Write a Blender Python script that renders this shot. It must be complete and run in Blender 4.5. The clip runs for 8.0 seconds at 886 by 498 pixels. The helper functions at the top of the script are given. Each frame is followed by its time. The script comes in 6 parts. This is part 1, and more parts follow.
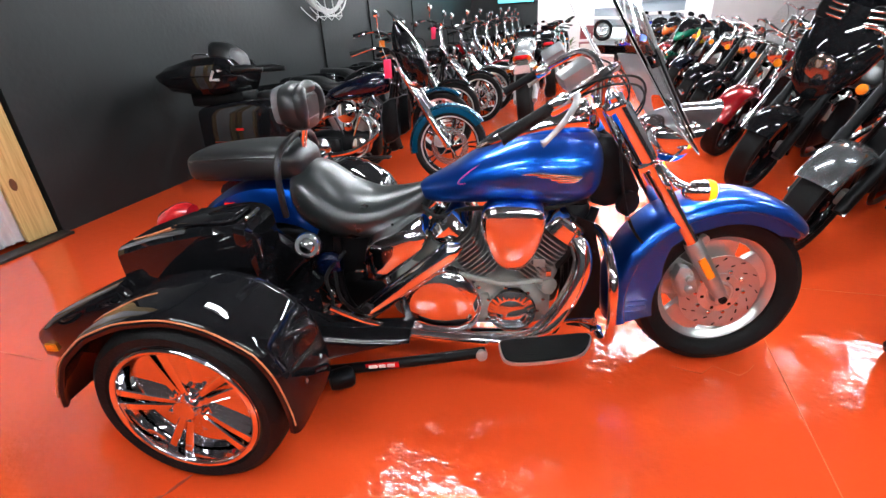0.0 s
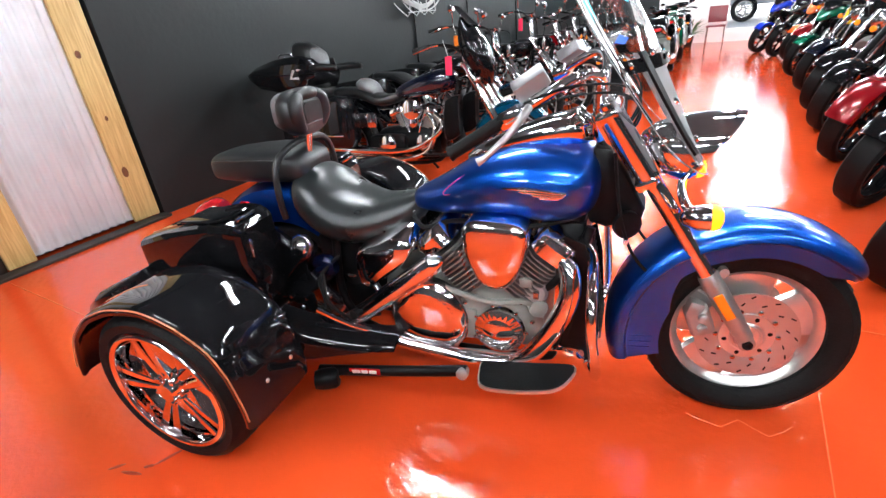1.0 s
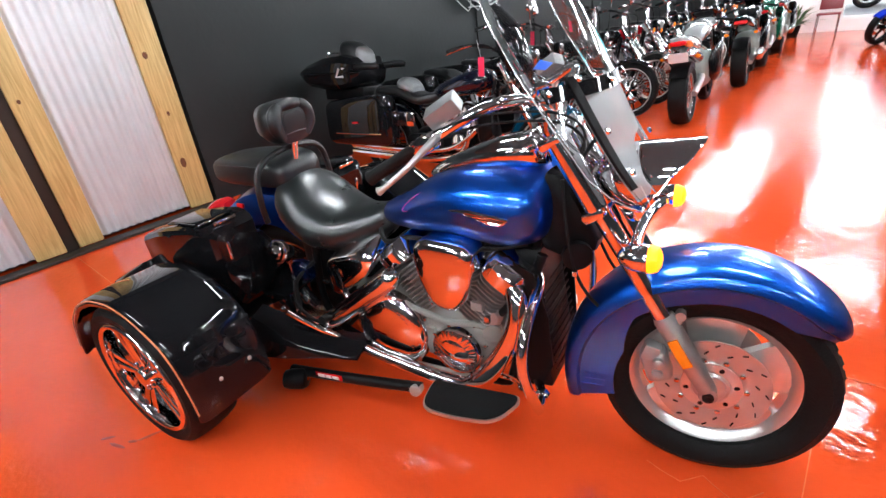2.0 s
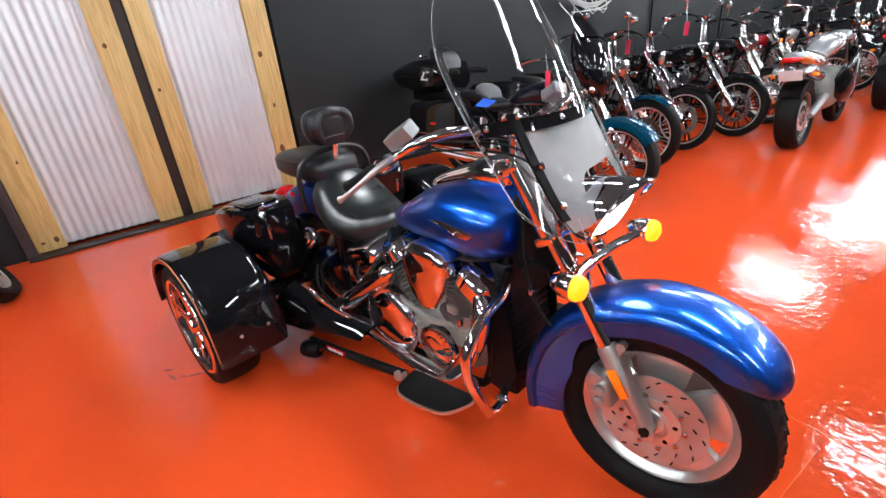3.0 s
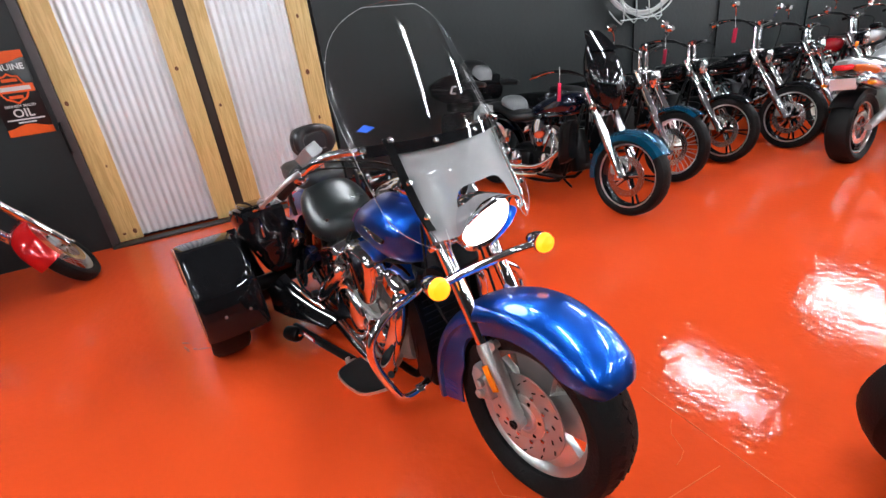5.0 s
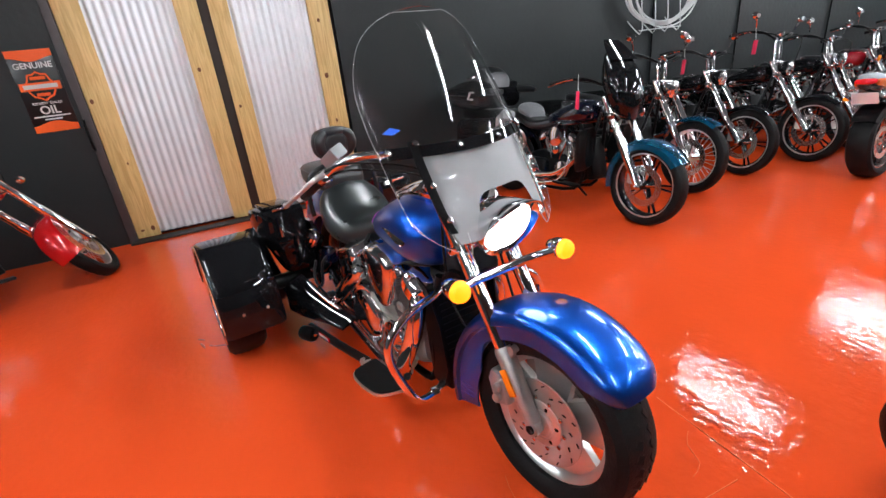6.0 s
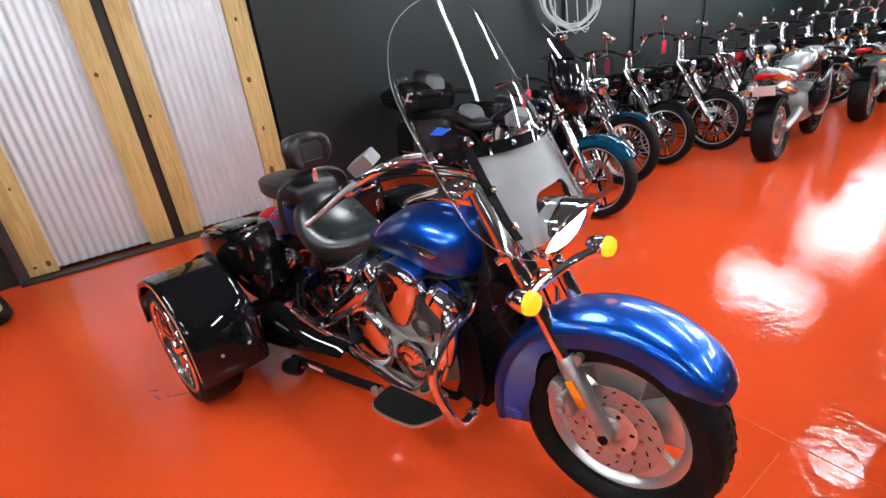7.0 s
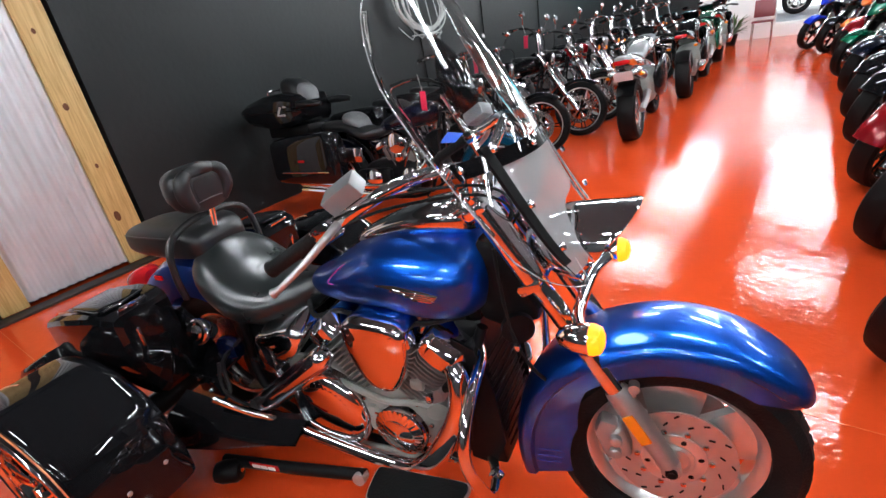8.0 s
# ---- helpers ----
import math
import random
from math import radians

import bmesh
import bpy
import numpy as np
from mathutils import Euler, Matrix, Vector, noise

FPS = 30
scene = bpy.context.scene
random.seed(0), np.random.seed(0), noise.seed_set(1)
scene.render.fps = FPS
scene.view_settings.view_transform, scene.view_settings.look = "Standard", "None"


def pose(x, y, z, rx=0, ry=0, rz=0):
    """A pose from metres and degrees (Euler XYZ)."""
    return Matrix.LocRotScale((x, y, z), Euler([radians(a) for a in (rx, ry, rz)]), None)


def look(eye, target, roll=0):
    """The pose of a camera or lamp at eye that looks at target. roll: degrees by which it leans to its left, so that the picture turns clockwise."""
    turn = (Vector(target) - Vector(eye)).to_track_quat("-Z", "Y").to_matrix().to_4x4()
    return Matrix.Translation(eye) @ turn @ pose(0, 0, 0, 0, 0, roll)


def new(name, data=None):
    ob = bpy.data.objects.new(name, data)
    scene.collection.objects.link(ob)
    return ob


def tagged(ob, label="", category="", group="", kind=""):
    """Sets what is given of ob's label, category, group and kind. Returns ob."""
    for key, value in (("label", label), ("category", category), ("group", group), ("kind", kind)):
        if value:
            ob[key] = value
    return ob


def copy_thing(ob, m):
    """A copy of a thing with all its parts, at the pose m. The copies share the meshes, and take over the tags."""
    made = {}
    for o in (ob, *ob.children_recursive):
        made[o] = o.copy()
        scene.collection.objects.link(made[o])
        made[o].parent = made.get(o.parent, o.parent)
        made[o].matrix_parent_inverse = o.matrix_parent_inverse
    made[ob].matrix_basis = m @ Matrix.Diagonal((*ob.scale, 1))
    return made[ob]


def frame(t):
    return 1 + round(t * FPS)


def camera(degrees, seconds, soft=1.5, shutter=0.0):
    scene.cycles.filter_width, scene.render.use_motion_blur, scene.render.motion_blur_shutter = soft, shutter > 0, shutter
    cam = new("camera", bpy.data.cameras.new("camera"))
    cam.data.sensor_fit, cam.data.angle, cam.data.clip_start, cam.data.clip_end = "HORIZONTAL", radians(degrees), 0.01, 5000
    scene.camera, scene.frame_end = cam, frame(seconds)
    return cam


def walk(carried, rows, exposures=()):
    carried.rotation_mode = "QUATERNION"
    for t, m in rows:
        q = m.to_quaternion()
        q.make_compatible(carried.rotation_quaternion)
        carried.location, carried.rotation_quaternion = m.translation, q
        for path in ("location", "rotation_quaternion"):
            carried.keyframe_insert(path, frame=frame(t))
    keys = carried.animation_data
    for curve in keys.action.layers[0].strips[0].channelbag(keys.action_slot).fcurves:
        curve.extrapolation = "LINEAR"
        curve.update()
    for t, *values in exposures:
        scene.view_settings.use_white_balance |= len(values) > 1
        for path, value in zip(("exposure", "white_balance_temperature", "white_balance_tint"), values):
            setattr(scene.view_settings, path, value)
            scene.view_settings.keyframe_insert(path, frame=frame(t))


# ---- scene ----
cam = camera(86.1, 8.0)
PATH = [
    (0, (2.087, -1.72, 1.362), (1.811, 0.053, 0.479), -3.3),
    (0.5, (2.299, -1.61, 1.376), (1.836, 0.124, 0.493), -4.1),
    (1, (2.509, -1.521, 1.372), (1.796, 0.124, 0.487), -5.9),
    (2.5, (3.066, -1.191, 1.44), (1.92, 0.194, 0.562), -6.2),
    (3, (3.286, -1.131, 1.471), (1.954, 0.088, 0.61), -5.7),
    (3.5, (3.436, -1.02, 1.486), (2.031, 0.106, 0.615), -6.4),
    (4, (3.576, -0.909, 1.491), (2.12, 0.162, 0.633), -6.9),
    (5.5, (3.866, -0.795, 1.499), (2.286, 0.142, 0.708), -7.2),
    (6, (3.811, -0.843, 1.499), (2.228, 0.099, 0.719), -6.4),
    (6.5, (3.649, -0.946, 1.505), (2.147, 0.109, 0.71), -4.8),
    (7, (3.41, -1.099, 1.503), (2.068, 0.149, 0.7), -6.6),
    (7.5, (3.188, -1.128, 1.475), (1.989, 0.237, 0.639), -6.8),
    (8, (2.892, -1.038, 1.479), (1.99, 0.536, 0.636), -9.4),
]
walk(cam, [(t, look(eye, target, roll)) for t, eye, target, roll in PATH], [(0, 0.73), (1, 0.86), (2.5, 0.56), (4, 0.49), (5.5, 0.38), (7, 0.36), (8, 0.3)])

# ---- world: a dim grey dome behind the windows, all light inside comes from lamps and glass fronts ----
world = bpy.data.worlds.new("sky")
scene.world = world
world.use_nodes = True
wn = world.node_tree
sky = wn.nodes.new("ShaderNodeTexSky")
sky.sky_type = "NISHITA"
sky.sun_disc = False
sky.sun_elevation, sky.sun_rotation = radians(40), radians(200)
wn.links.new(sky.outputs[0], wn.nodes["Background"].inputs[0])
wn.nodes["Background"].inputs[1].default_value = 0.12


# ---- materials ----
def material(name, colour, rough=0.5, metal=0.0, vary=0.12, scale=6.0, bump=0.0, bump_scale=40.0, coat=0.0, spec=0.5, stretch=(1, 1, 1), rough_vary=0.1):
    m = bpy.data.materials.new(name)
    m.use_nodes = True
    nt = m.node_tree
    b = nt.nodes["Principled BSDF"]
    tc = nt.nodes.new("ShaderNodeTexCoord")
    mp = nt.nodes.new("ShaderNodeMapping")
    mp.inputs["Scale"].default_value = stretch
    nt.links.new(tc.outputs["Object"], mp.inputs[0])
    n1 = nt.nodes.new("ShaderNodeTexNoise")
    n1.inputs["Scale"].default_value, n1.inputs["Detail"].default_value = scale, 5
    nt.links.new(mp.outputs[0], n1.inputs["Vector"])
    ramp = nt.nodes.new("ShaderNodeMixRGB")
    ramp.inputs[1].default_value = (*[c * (1 - vary) for c in colour], 1)
    ramp.inputs[2].default_value = (*[min(1, c * (1 + vary)) for c in colour], 1)
    nt.links.new(n1.outputs[0], ramp.inputs[0])
    nt.links.new(ramp.outputs[0], b.inputs["Base Color"])
    mr = nt.nodes.new("ShaderNodeMapRange")
    mr.inputs[3].default_value, mr.inputs[4].default_value = rough * (1 - rough_vary), rough * (1 + rough_vary)
    nt.links.new(n1.outputs[0], mr.inputs[0])
    nt.links.new(mr.outputs[0], b.inputs["Roughness"])
    b.inputs["Metallic"].default_value = metal
    b.inputs["Specular IOR Level"].default_value = spec
    b.inputs["Coat Weight"].default_value = coat
    b.inputs["Coat Roughness"].default_value = 0.03
    if bump:
        n2 = nt.nodes.new("ShaderNodeTexNoise")
        n2.inputs["Scale"].default_value, n2.inputs["Detail"].default_value = bump_scale, 4
        nt.links.new(mp.outputs[0], n2.inputs["Vector"])
        bp = nt.nodes.new("ShaderNodeBump")
        bp.inputs["Strength"].default_value, bp.inputs["Distance"].default_value = bump, 0.01
        nt.links.new(n2.outputs[0], bp.inputs["Height"])
        nt.links.new(bp.outputs[0], b.inputs["Normal"])
    return m


def glow(name, colour, strength):
    m = bpy.data.materials.new(name)
    m.use_nodes = True
    b = m.node_tree.nodes["Principled BSDF"]
    b.inputs["Base Color"].default_value = (*colour, 1)
    b.inputs["Emission Color"].default_value = (*colour, 1)
    b.inputs["Emission Strength"].default_value = strength
    return m


def clear(name, colour, rough=0.0, ior=1.45):
    m = bpy.data.materials.new(name)
    m.use_nodes = True
    nt = m.node_tree
    b = nt.nodes["Principled BSDF"]
    b.inputs["Base Color"].default_value = (*colour, 1)
    b.inputs["Roughness"].default_value = rough
    b.inputs["IOR"].default_value = ior
    b.inputs["Transmission Weight"].default_value = 1.0
    return m


def hazy_sheet(name, colour, haze):
    """A clear sheet with a grey haze: part of the light passes, part is scattered by the surface."""
    m = material(name, colour, 0.3, 0.0, 0.1, 14, spec=0.3)
    nt = m.node_tree
    out = nt.nodes["Material Output"]
    through_sheet = nt.nodes.new("ShaderNodeBsdfTransparent")
    through_sheet.inputs[0].default_value = (0.9, 0.91, 0.92, 1)
    mix = nt.nodes.new("ShaderNodeMixShader")
    mix.inputs[0].default_value = haze
    nt.links.new(through_sheet.outputs[0], mix.inputs[1])
    nt.links.new(nt.nodes["Principled BSDF"].outputs[0], mix.inputs[2])
    nt.links.new(mix.outputs[0], out.inputs["Surface"])
    return m


CHROME = material("chrome", (0.86, 0.86, 0.88), 0.045, 1.0, 0.03, 9, rough_vary=0.5)
STEEL = material("brushed_steel", (0.62, 0.6, 0.58), 0.24, 1.0, 0.08, 30)
ALU = material("cast_aluminium", (0.46, 0.46, 0.45), 0.42, 0.85, 0.15, 25, 0.15, 120)
FINS = material("grey_finned_iron", (0.17, 0.17, 0.165), 0.36, 0.6, 0.15, 20)
CASE = material("grey_engine_case", (0.26, 0.27, 0.248), 0.42, 0.3, 0.15, 14, 0.12, 90)
BLUE = material("metallic_blue_paint", (0.004, 0.1, 0.58), 0.31, 0.95, 0.12, 900, coat=1.0)
BLUE.node_tree.nodes["Principled BSDF"].inputs["Coat IOR"].default_value = 1.5
BLUE.node_tree.nodes["Principled BSDF"].inputs["Coat Roughness"].default_value = 0.06
BLACK = material("gloss_black_paint", (0.006, 0.006, 0.007), 0.022, 0.0, 0.2, 5, coat=0.1, rough_vary=0.5, spec=0.36)
DARKBLUE = material("dark_blue_paint", (0.001, 0.006, 0.03), 0.2, 0.4, 0.12, 300, coat=0.3)
SATIN = material("satin_black_metal", (0.004, 0.004, 0.0045), 0.4, 0.0, 0.25, 18, 0.05, 60, spec=0.12)
LEATHER = material("black_vinyl", (0.007, 0.0076, 0.0084), 0.4, 0.0, 0.25, 10, 0.05, 300, rough_vary=0.2, spec=0.55)
SEATVINYL = material("polished_black_vinyl", (0.007, 0.0095, 0.0098), 0.29, 0.0, 0.25, 10, 0.04, 300, rough_vary=0.2, spec=0.72)
SEATVINYL.node_tree.nodes["Principled BSDF"].inputs["Coat Weight"].default_value = 0.2
SEATVINYL.node_tree.nodes["Principled BSDF"].inputs["Coat Roughness"].default_value = 0.42
GREYVINYL = material("grey_vinyl", (0.12, 0.12, 0.125), 0.4, 0.0, 0.15, 10, 0.3, 260)
RUBBER = material("tyre_rubber", (0.0042, 0.0042, 0.0044), 0.6, 0.0, 0.3, 22, 0.25, 150, spec=0.18)
AMBER = glow("lit_amber_lens", (1.0, 0.26, 0.005), 1.7)
AMBEROFF = material("amber_reflector", (0.85, 0.22, 0.01), 0.2, 0.0, 0.1, 60, coat=0.5)
REDLENS = material("red_lens", (0.55, 0.01, 0.015), 0.15, 0.0, 0.1, 40, coat=0.6)
LAMP = glow("lit_headlamp", (1.0, 0.93, 0.86), 9.0)
LENS = material("clear_lamp_lens", (0.6, 0.58, 0.57), 0.16, 0.95, 0.1, 30, coat=0.6)
SMOKED = material("brown_lamp_glass", (0.3, 0.2, 0.17), 0.12, 0.9, 0.35, 45, coat=0.6)
TUBE = glow("fluorescent_tube", (0.89, 0.955, 1.0), 88.0)
WHITE = material("white_enamel", (0.78, 0.78, 0.76), 0.35, 0.0, 0.05, 5)
CABLE = material("white_cable", (0.75, 0.75, 0.74), 0.4, 0.0, 0.1, 8)
PINK = material("pink_card", (0.85, 0.03, 0.1), 0.55, 0.0, 0.08, 20)
ORANGECARD = material("orange_card", (0.9, 0.22, 0.02), 0.5, 0.0, 0.08, 20)
STRIPE = material("orange_pinstripe", (0.62, 0.2, 0.08), 0.3, 0.0, 0.1, 30)
DECAL = material("blue_decal", (0.02, 0.12, 0.7), 0.3, 0.0, 0.1, 30)
MAROON = material("maroon_plastic", (0.16, 0.012, 0.018), 0.4, 0.0, 0.15, 12)
SHIELD = clear("clear_acrylic", (0.97, 0.98, 0.98), 0.0, 1.42)
HAZY = hazy_sheet("hazy_acrylic", (0.38, 0.385, 0.39), 0.45)
WALLBLACK = material("black_wall_paint", (0.0135, 0.0165, 0.0176), 0.45, 0.0, 0.3, 1.3, 0.25, 18, spec=0.35)
CEILPAINT = material("black_ceiling_paint", (0.03, 0.031, 0.032), 0.8, 0.0, 0.1, 2)
PLASTER = material("white_wall_paint", (0.78, 0.78, 0.77), 0.7, 0.0, 0.05, 2, 0.1, 50)
GALV = material("galvanised_sheet", (0.72, 0.725, 0.75), 0.5, 0.6, 0.12, 3.5, 0.1, 30)
GREYWALL = material("grey_wall_paint", (0.36, 0.36, 0.36), 0.6, 0.0, 0.08, 2, 0.1, 40)
DARKTRIM = material("dark_brown_trim", (0.03, 0.02, 0.016), 0.55, 0.0, 0.3, 12, 0.1, 60)
JAMB = material("worn_dark_jamb_paint", (0.05, 0.04, 0.042), 0.5, 0.0, 0.3, 9, 0.1, 60)
KNOT = material("wood_knot", (0.15, 0.05, 0.015), 0.6, 0.0, 0.45, 60, 0.1, 100)
LEAF = material("green_leaf", (0.04, 0.11, 0.025), 0.45, 0.0, 0.4, 20)


def pine():
    m = material("pine_plank", (0.62, 0.38, 0.14), 0.5, 0.0, 0.1, 3, 0.12, 60, stretch=(6, 6, 0.6))
    nt = m.node_tree
    b = nt.nodes["Principled BSDF"]
    tc = nt.nodes.new("ShaderNodeTexCoord")
    info = nt.nodes.new("ShaderNodeObjectInfo")
    add = nt.nodes.new("ShaderNodeVectorMath")
    mp = nt.nodes.new("ShaderNodeMapping")
    mp.inputs["Scale"].default_value = (1, 14, 0.9)
    nt.links.new(tc.outputs["Object"], add.inputs[0])
    nt.links.new(info.outputs["Random"], add.inputs[1])
    nt.links.new(add.outputs[0], mp.inputs[0])
    n = nt.nodes.new("ShaderNodeTexNoise")
    n.inputs["Scale"].default_value, n.inputs["Detail"].default_value, n.inputs["Distortion"].default_value = 3.0, 6, 1.2
    nt.links.new(mp.outputs[0], n.inputs["Vector"])
    r = nt.nodes.new("ShaderNodeValToRGB")
    r.color_ramp.elements[0].position, r.color_ramp.elements[0].color = 0.3, (0.5, 0.315, 0.105, 1)
    r.color_ramp.elements[1].position, r.color_ramp.elements[1].color = 0.62, (0.69, 0.485, 0.2, 1)
    nt.links.new(n.outputs[0], r.inputs[0])
    nt.links.new(r.outputs[0], b.inputs["Base Color"])
    return m


def epoxy():
    m = bpy.data.materials.new("red_orange_epoxy_floor")
    m.use_nodes = True
    nt = m.node_tree
    b = nt.nodes["Principled BSDF"]
    tc = nt.nodes.new("ShaderNodeTexCoord")
    n1 = nt.nodes.new("ShaderNodeTexNoise")
    n1.inputs["Scale"].default_value, n1.inputs["Detail"].default_value = 0.9, 6
    n2 = nt.nodes.new("ShaderNodeTexNoise")
    n2.inputs["Scale"].default_value, n2.inputs["Detail"].default_value = 5.0, 5
    n3 = nt.nodes.new("ShaderNodeTexNoise")
    n3.inputs["Scale"].default_value, n3.inputs["Detail"].default_value = 24.0, 3.0
    for n in (n1, n2, n3):
        nt.links.new(tc.outputs["Object"], n.inputs["Vector"])
    mix = nt.nodes.new("ShaderNodeMixRGB")
    mix.inputs[1].default_value = (0.7, 0.058, 0.013, 1)
    mix.inputs[2].default_value = (0.8, 0.088, 0.02, 1)
    nt.links.new(n1.outputs[0], mix.inputs[0])
    nt.links.new(mix.outputs[0], b.inputs["Base Color"])
    rr = nt.nodes.new("ShaderNodeMapRange")
    rr.inputs[1].default_value, rr.inputs[2].default_value = 0.3, 0.75
    rr.inputs[3].default_value, rr.inputs[4].default_value = 0.03, 0.058
    nt.links.new(n2.outputs[0], rr.inputs[0])
    nt.links.new(rr.outputs[0], b.inputs["Roughness"])
    b.inputs["Specular IOR Level"].default_value = 0.37
    sc = nt.nodes.new("ShaderNodeMath")
    sc.operation = "MULTIPLY_ADD"
    sc.inputs[1].default_value = 0.62
    nt.links.new(n3.outputs[0], sc.inputs[0])
    nt.links.new(n2.outputs[0], sc.inputs[2])
    bp = nt.nodes.new("ShaderNodeBump")
    bp.inputs["Strength"].default_value, bp.inputs["Distance"].default_value = 0.5, 0.007
    nt.links.new(sc.outputs[0], bp.inputs["Height"])
    nt.links.new(bp.outputs[0], b.inputs["Normal"])
    return m


PINE, EPOXY = pine(), epoxy()


# ---- mesh helpers ----
def catmull(pts, n):
    pts = [Vector(p) for p in pts]
    if n < 2 or len(pts) < 3:
        return pts
    out = []
    for i in range(len(pts) - 1):
        p0, p1, p2, p3 = pts[max(i - 1, 0)], pts[i], pts[i + 1], pts[min(i + 2, len(pts) - 1)]
        for k in range(n):
            t = k / n
            out.append(0.5 * (2 * p1 + (p2 - p0) * t + (2 * p0 - 5 * p1 + 4 * p2 - p3) * t * t + (3 * p1 - p0 - 3 * p2 + p3) * t ** 3))
    return out + [pts[-1]]


def loft(bm, rings, cap=True, closed=False):
    vs = [[bm.verts.new(p) for p in r] for r in rings]
    n = len(vs[0])
    for a, b in zip(vs, vs[1:] + ([vs[0]] if closed else [])):
        for i in range(n):
            j = (i + 1) % n
            bm.faces.new((a[i], a[j], b[j], b[i]))
    if cap and not closed:
        bm.faces.new(vs[0][::-1])
        bm.faces.new(vs[-1])
    return bm


def tube(bm, pts, r, seg=10, n=5):
    path = catmull(pts, n)
    rad = r if isinstance(r, (list, tuple)) else [r] * 2
    up = None
    rings = []
    for i, p in enumerate(path):
        d = (path[min(i + 1, len(path) - 1)] - path[max(i - 1, 0)]).normalized()
        if up is None:
            up = Vector((0, 0, 1)) if abs(d.z) < 0.9 else Vector((0, 1, 0))
        side = d.cross(up).normalized()
        up = side.cross(d).normalized()
        f = i / (len(path) - 1) * (len(rad) - 1)
        k = min(int(f), len(rad) - 2)
        q = rad[k] + (rad[k + 1] - rad[k]) * (f - k)
        rings.append([p + q * (math.cos(a) * side + math.sin(a) * up) for a in (2 * math.pi * j / seg for j in range(seg))])
    return loft(bm, rings)


def lathe(bm, prof, origin, axis, seg=32, closed=False):
    """prof: (radius, height along the axis) from one end to the other."""
    q = Vector(axis).normalized().to_track_quat("Z", "Y").to_matrix()
    o = Vector(origin)
    rings = [[o + q @ Vector((r * math.cos(a), r * math.sin(a), h)) for a in (2 * math.pi * j / seg for j in range(seg))] for r, h in prof]
    return loft(bm, rings, closed=closed)


def box(bm, size, at, bevel=0.0, turn=None, taper=1.0, segs=2):
    m = Matrix.Translation(at) @ (turn or Matrix())
    sx, sy, sz = (v / 2 for v in size)
    c = [bm.verts.new(m @ Vector((x * sx * (taper if z > 0 else 1), y * sy * (taper if z > 0 else 1), z * sz))) for z in (-1, 1) for x, y in ((-1, -1), (1, -1), (1, 1), (-1, 1))]
    fs = [bm.faces.new([c[i] for i in f]) for f in ((3, 2, 1, 0), (4, 5, 6, 7), (0, 1, 5, 4), (1, 2, 6, 5), (2, 3, 7, 6), (3, 0, 4, 7))]
    if bevel:
        es = list({e for f in fs for e in f.edges})
        bmesh.ops.bevel(bm, geom=es, offset=bevel, segments=segs, affect="EDGES", profile=0.5)
    return bm


def ellipse(c, w, h, n=20, p=2.0, axis="x"):
    """A rounded ring round c in the plane across the axis; p above 2 squares it."""
    out = []
    for j in range(n):
        a = 2 * math.pi * j / n
        u = math.copysign(abs(math.cos(a)) ** (2 / p), math.cos(a)) * w
        v = math.copysign(abs(math.sin(a)) ** (2 / p), math.sin(a)) * h
        out.append(Vector((c[0], c[1] + u, c[2] + v)) if axis == "x" else Vector((c[0] + u, c[1], c[2] + v)) if axis == "y" else Vector((c[0] + u, c[1] + v, c[2])))
    return out


def body(bm, sections, n=20, p=2.2, smooth=3):
    """A lofted body along x: sections of (x, y, z, half width, half height)."""
    path = catmull([Vector((s[0], s[1], s[2])) for s in sections], smooth)
    size = catmull([Vector((s[3], s[4], 0)) for s in sections], smooth)
    return loft(bm, [ellipse(c, max(s.x, 0.002), max(s.y, 0.002), n, p) for c, s in zip(path, size)])


def plate(bm, outline, thick, to):
    """A flat plate: outline of (u, v) points; to(u, v, w) places them, w from 0 to thick."""
    return loft(bm, [[Vector(to(u, v, 0)) for u, v in outline], [Vector(to(u, v, thick)) for u, v in outline]])


def fender(bm, centre, a0, a1, radius, section, steps=28):
    """A mudguard round an axle along y: section is a closed ring of (y, dr); radius(f) in metres over f 0..1."""
    rings = []
    for i in range(steps + 1):
        f = i / steps
        a = radians(a0 + (a1 - a0) * f)
        r = radius(f)
        rings.append([Vector((centre[0] + (r + dr) * math.cos(a), centre[1] + y, centre[2] + (r + dr) * math.sin(a))) for y, dr in section(f)])
    return loft(bm, rings)


def made(name, bm, mat, angle=38):
    bmesh.ops.recalc_face_normals(bm, faces=bm.faces)
    me = bpy.data.meshes.new(name)
    bm.to_mesh(me)
    bm.free()
    me.polygons.foreach_set("use_smooth", [True] * len(me.polygons))
    me.set_sharp_from_angle(angle=radians(angle))
    me.materials.append(mat)
    return new(name, me)


def part(name, bm, mat, parent, label="", angle=38):
    ob = made(name, bm, mat, angle)
    ob.parent = parent
    return tagged(ob, label)


def thing(name, m, label, category, group=""):
    ob = new(name)
    ob.empty_display_size = 0.1
    ob.matrix_basis = m
    return tagged(ob, label, category, group)


def solid(name, bm, mat, m, label, category, group="", kind="", angle=38):
    ob = made(name, bm, mat, angle)
    ob.matrix_basis = m
    return tagged(ob, label, category, group, kind)


B = bmesh.new

# ---- the hall: room coordinates have x out of the black wall and y along it ----
ROOM = pose(-1.53, 0, 0, 0, 0, -9.1)
HALL_W, Y0, Y1, HIGH = 10.5, -7.0, 15.0, 3.3

